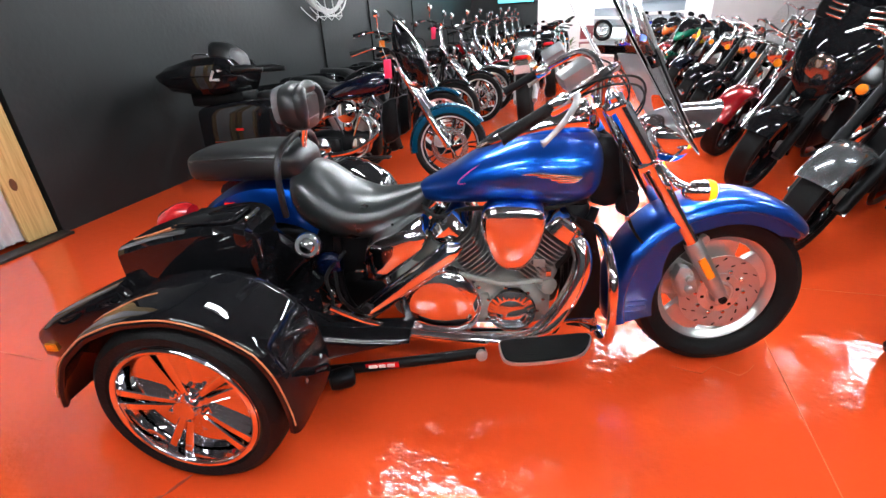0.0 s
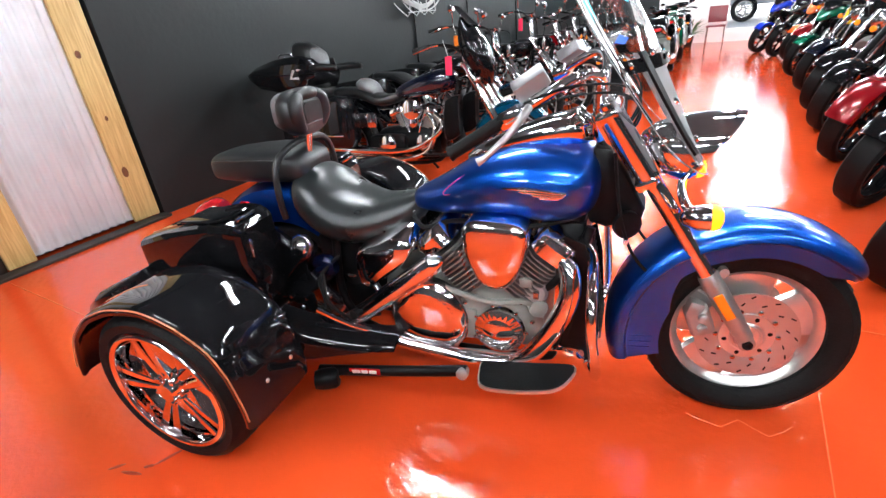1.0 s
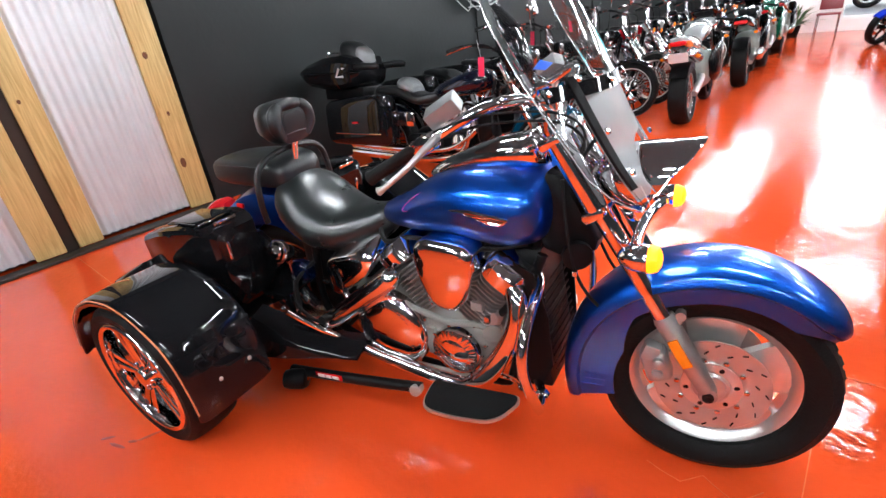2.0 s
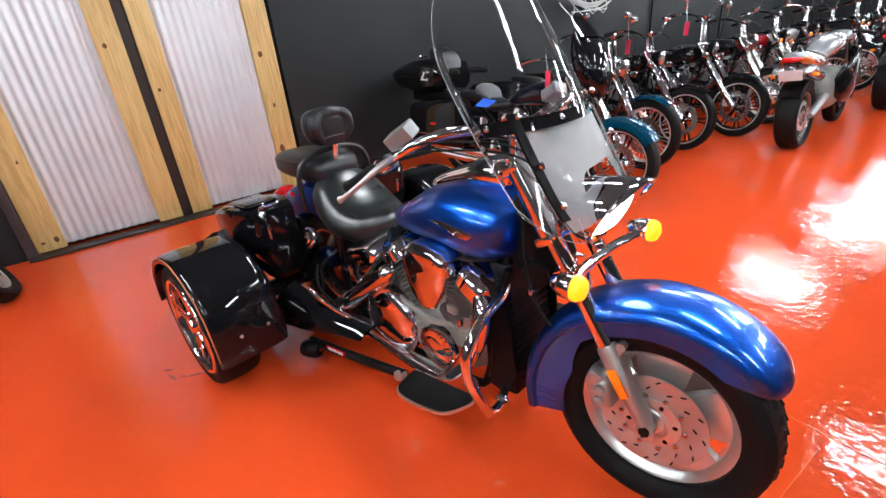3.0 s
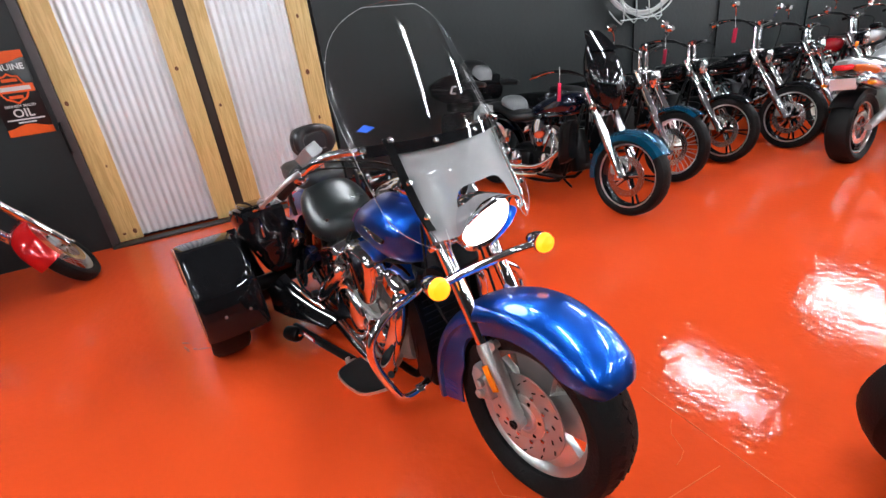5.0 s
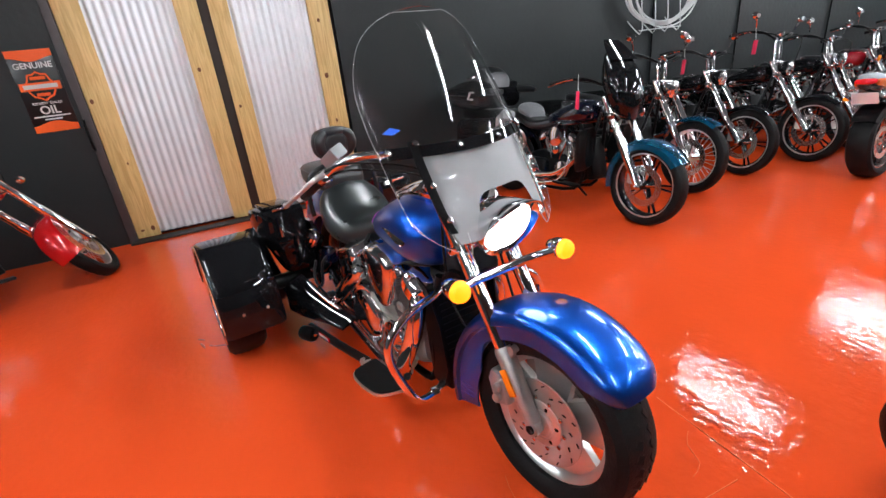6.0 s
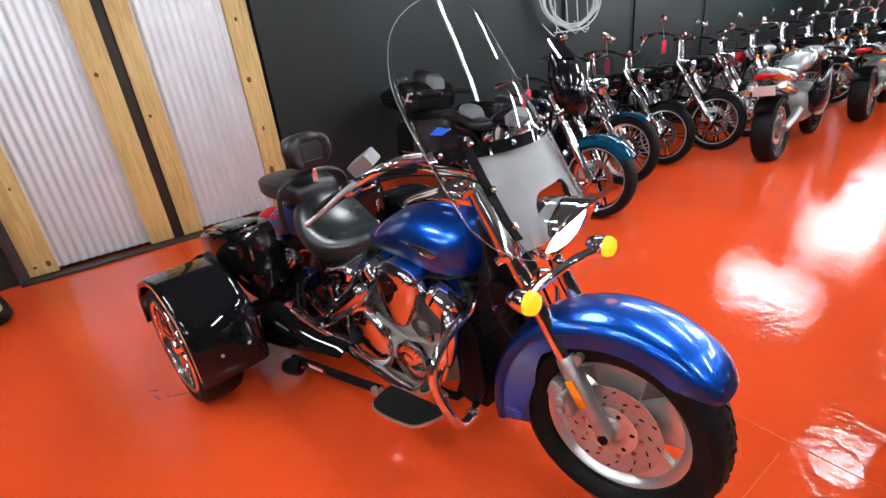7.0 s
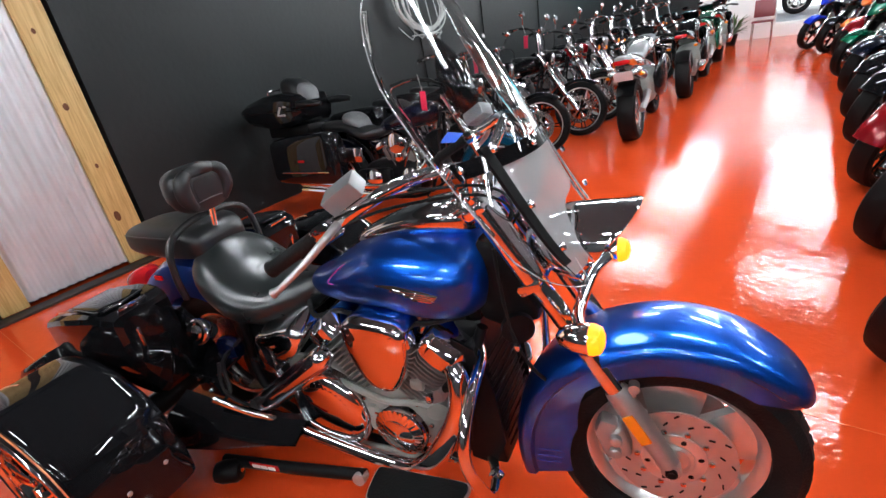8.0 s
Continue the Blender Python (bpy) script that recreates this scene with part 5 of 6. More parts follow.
def cruiser(m, label, tank_paint, fender_paint=None, wheelbase=1.62, rake=0.42, front_r=0.32, front_w=0.1, cast=0, bars=1.05, fairing=False, bags=False, pack=False, shield=False, tag=None, lamp_mat=CHROME, arc=None, deep=False, dark=False, big_fairing=1.0, group="parked cruisers", rim_mat=ALLOY, mirrors=True, bar_mat=CHROME, skirt=0.075, signal=None):
    """A V-twin cruiser: front axle at x 0, bike behind along -x."""
    fp = fender_paint or tank_paint
    t = thing("motorcycle", m, label, "motorcycle", group)
    F, R = (0, 0, front_r), (-wheelbase, 0, 0.315)
    spokes_wheel(t, "front_wheel", F, front_r, front_w, front_r - 0.075, cast, rim_mat)
    spokes_wheel(t, "rear_wheel", R, 0.315, 0.15, 0.215, cast, rim_mat)
    hx, hz = -rake, 0.98
    for s in (-1, 1):
        y = s * (front_w / 2 + 0.045)
        lg = part("fork_leg", tube(B(), [(hx + 0.01, y, hz), (hx * 0.48, y, front_r + (hz - front_r) * 0.48), (0, y, front_r)], [0.029, 0.029, 0.034, 0.03], 12, 1), SATIN if dark else CHROME, t, "straight fork leg")
        part("fork_slider", tube(B(), [(hx * 0.52, y, front_r + (hz - front_r) * 0.52), (0.0, y, front_r)], [0.037, 0.035], 12, 1), SATIN if dark else CHROME, lg)
        part("brake_caliper", box(B(), (0.06, 0.04, 0.09), (-0.1, s * 0.07, front_r + 0.05), 0.012), ALU, lg)

    def sec(w, deep):
        outer = [(-w, -deep), (-w, -0.03), (-w * 0.7, -0.004), (0, 0.004), (w * 0.7, -0.004), (w, -0.03), (w, -deep)]
        return outer + [(y * 0.94, dr - 0.006 if abs(y) < w * 0.95 else dr) for y, dr in reversed(outer)]

    big = fairing or shield or deep
    part("front_fender", fender(B(), F, *(arc or ((35, 190) if big else (55, 150))), lambda f: front_r + 0.035, lambda f: sec(front_w / 2 + 0.025 + (skirt - 0.075) * 0.4, skirt if big else 0.03), 24), fp, t, "painted front fender")
    part("rear_fender", fender(B(), R, 45, 185, lambda f: 0.37, lambda f: sec(0.11, 0.1), 24), tank_paint, t, "painted rear fender")
    part("fuel_tank", body(B(), [(-1.08, 0, 0.77, 0.03, 0.02), (-1.04, 0, 0.78, 0.08, 0.05), (-0.86, 0, 0.82, 0.13, 0.085), (-0.66, 0, 0.855, 0.15, 0.1), (-0.54, 0, 0.865, 0.12, 0.08), (-0.5, 0, 0.865, 0.05, 0.04)], 20, 2.3, 3), tank_paint, t, "painted fuel tank")
    part("seat", body(B(), [(-1.72, 0, 0.8, 0.06, 0.02), (-1.66, 0, 0.8, 0.11, 0.045), (-1.45, 0, 0.79, 0.13, 0.05), (-1.36, 0, 0.77, 0.15, 0.06), (-1.22, 0, 0.72, 0.16, 0.05), (-1.08, 0, 0.735, 0.09, 0.045), (-1.02, 0, 0.75, 0.05, 0.03)], 18, 2.6, 3), LEATHER, t, "black vinyl seat")
    en = part("engine_case", body(B(), [(-1.25, 0, 0.36, 0.1, 0.09), (-1.2, 0, 0.36, 0.14, 0.12), (-0.9, 0, 0.36, 0.14, 0.14), (-0.68, 0, 0.35, 0.12, 0.12), (-0.64, 0, 0.35, 0.08, 0.08)], 18, 3, 2), SATIN, t, "dark engine case")
    for x, a in ((-0.97, -22), (-0.8, 22)):
        q = Matrix.Translation((x, 0, 0.46)) @ Matrix.Rotation(radians(a), 4, "Y")
        bm = B()
        rings = []
        for i in range(9):
            for dz, k in ((0, 0.85), (0.004, 1.0), (0.009, 1.0), (0.013, 0.85)):
                rings.append([q @ p for p in ellipse((0, 0, 0.018 * i + dz), 0.07 * k, 0.09 * k, 16, 3.2, "z")])
        part("cylinder", loft(bm, rings), ALU, en, "finned cylinder")
        part("rocker_cover", loft(B(), [[q @ p for p in ellipse((0, 0, z), 0.075 * k, 0.1 * k, 16, 3, "z")] for z, k in ((0.165, 1), (0.2, 1), (0.225, 0.8), (0.232, 0.4))]), CHROME, en, "chrome rocker cover")
    part("air_cleaner", lathe(B(), [(0.09, 0), (0.095, 0.02), (0.085, 0.05), (0.05, 0.062), (0.002, 0.064)], (-0.885, -0.1, 0.64), (0, -1, 0), 28), CHROME, en, "round chrome air cleaner")
    part("timer_cover", lathe(B(), [(0.075, 0), (0.075, 0.02), (0.06, 0.03), (0.002, 0.034)], (-0.78, -0.145, 0.36), (0, -1, 0), 24), CHROME, en)
    part("foot_peg", tube(B(), [(-0.7, -0.14, 0.28), (-0.68, -0.27, 0.29)], [0.012, 0.018], 10, 1), RUBBER, t)
    part("primary_cover", body(B(), [(-1.3, -0.16, 0.34, 0.03, 0.07), (-1.25, -0.16, 0.34, 0.04, 0.09), (-1.0, -0.16, 0.34, 0.045, 0.1), (-0.95, -0.16, 0.34, 0.03, 0.07)], 16, 3, 2), SATIN, en)
    part("gear_cover", lathe(B(), [(0.085, 0), (0.085, 0.015), (0.07, 0.028), (0.002, 0.034)], (-1.12, -0.19, 0.35), (0, -1, 0), 24), CHROME, en)
    part("horn_cover", body(B(), [(-0.93, -0.12, 0.53, 0.01, 0.03), (-0.91, -0.13, 0.53, 0.02, 0.05), (-0.86, -0.13, 0.53, 0.02, 0.05), (-0.84, -0.12, 0.53, 0.01, 0.03)], 12, 2.4, 2), CHROME, en)
    for dz in (0, 0.075):
        part("exhaust_pipe", tube(B(), [(-0.75 + dz, -0.12, 0.6), (-0.66 + dz, -0.18, 0.5), (-0.72, -0.2, 0.3 + dz), (-0.95, -0.2, 0.22 + dz), (-1.4, -0.2, 0.22 + dz), (-1.95, -0.2, 0.25 + dz)], [0.022, 0.022, 0.022, 0.024, 0.042, 0.045], 12, 4), CHROME, t, "chrome exhaust pipe")
    for s in (-1, 1):
        part("frame_tube", tube(B(), [(-0.48, s * 0.03, 0.86), (-0.55, s * 0.09, 0.5), (-0.65, s * 0.11, 0.2), (-1.25, s * 0.11, 0.2), (-1.35, s * 0.12, 0.5), (-1.6, s * 0.13, 0.7)], 0.016, 8, 4), SATIN, t)
        hb = part("handlebar", tube(B(), [(hx - 0.03, 0, bars - 0.02), (hx - 0.03, s * 0.1, bars), (hx - 0.05, s * 0.26, bars + 0.045), (hx - 0.15, s * 0.36, bars + 0.05), (hx - 0.3, s * 0.4, bars + 0.02)], 0.013, 10, 4), bar_mat, t, "swept-back handlebar")
        part("grip", tube(B(), [(hx - 0.18, s * 0.367, bars + 0.045), (hx - 0.31, s * 0.403, bars + 0.016)], 0.019, 10, 1), RUBBER, hb)
        part("lever", tube(B(), [(hx - 0.12, s * 0.36, bars + 0.05), (hx - 0.16, s * 0.42, bars + 0.04), (hx - 0.28, s * 0.46, bars)], 0.007, 8, 3), CHROME, hb)
        if mirrors:
            mi = part("mirror", body(B(), [(hx - 0.08, s * 0.4, bars + 0.2, 0.05, 0.03), (hx - 0.065, s * 0.4, bars + 0.2, 0.058, 0.037), (hx - 0.04, s * 0.4, bars + 0.2, 0.03, 0.02)], 16, 2.4, 2), CHROME, t, "chrome mirror")
            part("mirror_stem", tube(B(), [(hx - 0.08, s * 0.34, bars + 0.09), (hx - 0.07, s * 0.37, bars + 0.15), (hx - 0.06, s * 0.395, bars + 0.18)], 0.006, 8, 3), CHROME, mi)
        wide = 0.29 if big_fairing > 1 else 0.19
        sg = part("turn_signal", lathe(B(), [(0.01, -0.04), (0.026, -0.02), (0.03, 0.01)], (hx + 0.14, s * wide, 0.86), (1, 0, 0), 14), CHROME, t)
        part("lens", lathe(B(), [(0.029, 0.01), (0.026, 0.022), (0.003, 0.03)], (hx + 0.14, s * wide, 0.86), (1, 0, 0), 14), signal or AMBEROFF, sg, "smoked lens" if signal else "amber lens")
        part("footboard", box(B(), (0.26, 0.09, 0.02), (-0.62, s * 0.25, 0.27), 0.008), SATIN, t)
    lamp_out = 0.2 if big_fairing > 1 else 0.15
    lr = 1.35 if big_fairing > 1 else 1.0
    lamp = part("headlight", lathe(B(), [(0.02 * lr, -0.12), (0.05 * lr, -0.1), (0.072 * lr, -0.05), (0.078 * lr, 0.0), (0.07 * lr, 0.005)], (hx + lamp_out, 0, 0.92), (1, 0, -0.05), 24), BLACK if fairing else lamp_mat, t, "round headlight")
    part("lens", lathe(B(), [(0.07 * lr, 0.003), (0.05 * lr, 0.016), (0.002, 0.022)], (hx + lamp_out, 0, 0.92), (1, 0, -0.05), 24), SMOKED if lr > 1 else LENS, lamp, "clear headlight glass")
    part("tail_light", box(B(), (0.05, 0.09, 0.05), (-wheelbase - 0.36, 0, 0.55), 0.012), REDLENS, t)
    part("fork_yoke", box(B(), (0.06, 0.22, 0.04), (hx, 0, hz), 0.012), CHROME, t)
    # Added dark block: stands in for the shade seen through the front wheel.
    part("shade_block", box(B(), (0.07, 0.2, 0.36), (hx - 0.13, 0, 0.47), 0.015, Matrix.Rotation(radians(-14), 4, "Y")), SATIN, t, "dark block for the shade behind the front wheel")
    for s in (-1, 1):
        part("riser", tube(B(), [(hx, s * 0.045, hz), (hx - 0.028, s * 0.045, bars)], 0.017, 10, 1), CHROME, t)
    part("side_stand", tube(B(), [(-0.9, 0.14, 0.2), (-0.85, 0.3, 0.03)], 0.011, 8, 1), SATIN, t)
    part("speedometer", lathe(B(), [(0.03, -0.03), (0.045, 0.0), (0.04, 0.012), (0.002, 0.014)], (hx - 0.02, 0, bars + 0.03), (-0.5, 0, 1), 18), CHROME, t)
    part("fuel_cap", lathe(B(), [(0.03, 0), (0.03, 0.012), (0.01, 0.018)], (-0.72, 0, 0.945), (0.1, 0, 1), 16), CHROME, t)
    for s in (-1, 1):
        part("cable", tube(B(), [(hx - 0.1, s * 0.32, bars + 0.04), (hx + 0.1, s * 0.2, bars - 0.02), (hx + 0.08, s * 0.1, 0.84), (hx - 0.08, s * 0.06, 0.78)], 0.005, 6, 4), RUBBER, t)
        part("axle_nut", lathe(B(), [(0.02, 0), (0.02, 0.012), (0.008, 0.016)], (0, s * (front_w / 2 + 0.07), front_r), (0, s, 0), 12), CHROME, t)
        part("rear_shock", tube(B(), [(-1.5, s * 0.15, 0.62), (-wheelbase, s * 0.15, 0.36)], 0.026, 10, 1), CHROME, t)
        part("rocker_box", box(B(), (0.1, 0.02, 0.05), (-1.07, s * 0.115, 0.62), 0.008, Matrix.Rotation(radians(-22), 4, "Y")), CHROME, en)
        part("rocker_box", box(B(), (0.1, 0.02, 0.05), (-0.7, s * 0.115, 0.62), 0.008, Matrix.Rotation(radians(22), 4, "Y")), CHROME, en)
        for x0, x1 in ((-0.93, -1.0), (-0.84, -0.77)):
            part("pushrod_tube", tube(B(), [(x0, s * 0.12, 0.44), (x1, s * 0.115, 0.6)], 0.009, 8, 1), CHROME, en)
    if fairing:
        bat = B()
        rings = []
        q = big_fairing
        shell = ((0.82, 0.06, 0.05), (0.87, 0.14, 0.09), (0.96, 0.2, 0.13), (1.05, 0.225, 0.145), (1.14, 0.22, 0.14), (1.22, 0.2, 0.11), (1.3, 0.17, 0.06), (1.33, 0.15, 0.03))
        if q > 1:
            shell = ((0.7, 0.06, 0.05), (0.74, 0.13, 0.08), (0.84, 0.19, 0.11), (0.95, 0.24, 0.14), (1.1, 0.27, 0.15), (1.22, 0.27, 0.14), (1.34, 0.24, 0.1), (1.44, 0.19, 0.06), (1.46, 0.15, 0.03))
        for z, w, d in shell:
            rings.append(ellipse((hx + (0.06 if q > 1 else 0.13) - 0.35 * (z - 0.95), 0, z), d * min(q, 1), w * min(q, 1), 28, 2.4, "z"))
        part("batwing_fairing", loft(bat, rings), fairing, t, "glossy bat-wing handlebar fairing")
        if q > 1:
            for s in (-1, 1):
                vent = part("vent_recess", body(B(), [(hx + 0.075, s * 0.16, 1.27, 0.095, 0.075), (hx + 0.09, s * 0.155, 1.27, 0.085, 0.068)], 16, 4, 1), SATIN, t, "dark air vent in the fairing")
                for k in range(3):
                    part("slat", tube(B(), [(hx + 0.1, s * 0.07, 1.225 + 0.04 * k), (hx + 0.09, s * 0.16, 1.232 + 0.04 * k), (hx + 0.04, s * 0.25, 1.25 + 0.04 * k)], 0.009, 8, 3), STEEL, vent, "silver vent slat")
                mk = part("side_marker", body(B(), [(hx + 0.05, s * 0.23, 1.12, 0.045, 0.02), (hx + 0.085, s * 0.225, 1.12, 0.035, 0.014), (hx + 0.1, s * 0.22, 1.12, 0.01, 0.005)], 14, 2.2, 2), LENS, t, "silver side lamp")
                part("lens", body(B(), [(hx + 0.09, s * 0.215, 1.12, 0.018, 0.01), (hx + 0.103, s * 0.214, 1.12, 0.01, 0.006)], 12, 2, 1), AMBEROFF, mk, "amber lens")
        ws = B()
        rings = []
        base = 1.43 if q > 1 else 1.27
        for k in range(5):
            f = k / 4
            half = 0.19 * min(1, q) * (1 - 0.45 * f ** 2)
            ys = [-half + 2 * half * j / 8 for j in range(9)]
            rings.append([Vector((hx + 0.1 - 0.16 * f - 0.9 * y * y, y, base + 0.15 * f)) for y in ys] + [Vector((hx + 0.094 - 0.16 * f - 0.9 * y * y, y, base + 0.15 * f)) for y in reversed(ys)])
        part("windscreen", loft(ws, rings), BLACK, t, "short dark windscreen")
        for s in (-1, 1):
            part("lower_panel", body(B(), [(hx - 0.02, s * 0.2, 0.62, 0.03, 0.06), (hx + 0.0, s * 0.23, 0.6, 0.06, 0.16), (hx - 0.12, s * 0.23, 0.55, 0.05, 0.17), (hx - 0.16, s * 0.2, 0.52, 0.02, 0.08)], 16, 3, 2), SATIN, t, "black leg guard panel")
    if shield:
        sc = B()
        rings = []
        for k in range(7):
            f = k / 6
            half = 0.24 * (1 - 0.5 * f ** 4) * (0.8 + 0.4 * f * (1 - f) * 2)
            ys = [-half + 2 * half * j / 10 for j in range(11)]
            rings.append([Vector((hx + 0.16 - 0.3 * f - 0.8 * y * y, y, 0.98 + 0.5 * f)) for y in ys] + [Vector((hx + 0.164 - 0.3 * f - 0.8 * y * y, y, 0.98 + 0.5 * f)) for y in reversed(ys)])
        w = part("windshield", loft(sc, rings), SHIELD, t, "clear windshield", 60)
        w.visible_shadow = False
    if bags:
        for s in (-1, 1):
            bg = part("saddlebag", body(B(), [(-2.12, s * 0.27, 0.53, 0.05, 0.14), (-2.07, s * 0.28, 0.54, 0.09, 0.2), (-1.5, s * 0.28, 0.56, 0.1, 0.23), (-1.4, s * 0.27, 0.54, 0.09, 0.18), (-1.37, s * 0.26, 0.52, 0.05, 0.1)], 20, 4.5, 3), BLACK, t, "glossy hard saddlebag")
            part("reflector", box(B(), (0.07, 0.01, 0.02), (-1.75, s * 0.385, 0.55), 0.003), REDLENS, bg)
            part("trim_bar", tube(B(), [(-2.0, s * 0.38, 0.45), (-1.45, s * 0.39, 0.45)], 0.006, 6, 1), CHROME, bg)
    if pack:
        rings = []
        for x, zt, zb, w in ((-2.56, 1.0, 0.97, 0.2), (-2.53, 1.02, 0.94, 0.23), (-2.42, 1.07, 0.87, 0.28), (-2.2, 1.12, 0.835, 0.3), (-1.95, 1.14, 0.835, 0.3), (-1.84, 1.11, 0.86, 0.28), (-1.79, 1.04, 0.92, 0.22)):
            rings.append([Vector((x, y, z)) for y, z in ((-w, 0.985), (-w * 0.96, 0.985 + (zt - 0.985) * 0.55), (-w * 0.8, zt - 0.008), (-w * 0.7, zt), (w * 0.7, zt), (w * 0.8, zt - 0.008), (w * 0.96, 0.985 + (zt - 0.985) * 0.55), (w, 0.985), (w * 0.92, 0.985 + (zb - 0.985) * 0.7), (w * 0.75, zb), (-w * 0.75, zb), (-w * 0.92, 0.985 + (zb - 0.985) * 0.7))])
        tp = part("tour_trunk", loft(B(), rings), BLACK, t, "glossy black wedge-shaped top trunk", 30)
        part("lid_seam", tube(B(), [(-1.76, -0.235, 0.98), (-1.9, -0.292, 0.98), (-2.3, -0.292, 0.98), (-2.5, -0.22, 0.98)], 0.005, 6, 4), SATIN, tp)
        part("backrest_pad", body(B(), [(-2.1, 0, 1.16, 0.07, 0.06), (-2.04, 0, 1.15, 0.14, 0.11), (-1.93, 0, 1.12, 0.15, 0.12), (-1.86, 0, 1.08, 0.13, 0.11)], 20, 3.0, 3), LEATHER, tp, "passenger backrest pad, black behind and grey in front")
        part("pad_face", body(B(), [(-1.9, 0, 1.105, 0.13, 0.11), (-1.84, 0, 1.08, 0.125, 0.105), (-1.8, 0, 1.05, 0.08, 0.08)], 20, 3.0, 3), GREYVINYL, tp, "grey face of the backrest pad")
        for s in (-1, 1):
            part("armrest", tube(B(), [(-1.86, s * 0.2, 1.02), (-1.68, s * 0.24, 1.03), (-1.54, s * 0.22, 1.02)], [0.03, 0.035, 0.02], 10, 3), LEATHER, tp)
            mk = B()
            tube(mk, [(-1.9, s * 0.304, 1.02), (-1.86, s * 0.304, 1.02), (-1.9, s * 0.304, 0.95)], 0.012, 6, 1)
            tube(mk, [(-1.94, s * 0.304, 1.02), (-1.98, s * 0.304, 0.95), (-1.9, s * 0.304, 0.95)], 0.012, 6, 1)
            part("badge", mk, WHITEP, tp, "pale triangular badge")
        part("trunk_support", box(B(), (0.5, 0.3, 0.12), (-2.05, 0, 0.79), 0.02), SATIN, tp)
        part("luggage_rack", tube(B(), [(-2.2, -0.15, 1.11), (-2.2, -0.13, 1.16), (-2.2, 0.13, 1.16), (-2.2, 0.15, 1.11)], 0.008, 8, 3), CHROME, tp)
        part("seat_insert", body(B(), [(-1.46, 0, 0.85, 0.06, 0.03), (-1.41, 0, 0.86, 0.13, 0.055), (-1.33, 0, 0.835, 0.14, 0.055), (-1.27, 0, 0.79, 0.1, 0.03)], 18, 2.4, 3), GREYVINYL, t, "grey seat insert")
        for s in (-1, 1):
            part("battery_cover", box(B(), (0.17, 0.03, 0.13), (-1.3, s * 0.19, 0.56), 0.014), CHROME, t, "chrome battery cover")
    if tag:
        card = thing("price_tag", m, "small hanging price card tied to the handlebar", "price tag", "price cards")
        part("card", box(B(), (0.004, 0.076, 0.135), (hx - 0.02, -0.4, bars - 0.1), 0.001, Matrix.Rotation(radians(60), 4, "Z")), tag, card)
        part("string", tube(B(), [(hx - 0.02, -0.4, bars - 0.035), (hx - 0.08, -0.34, bars + 0.085)], 0.0015, 4, 1), WHITE, card)
    return t


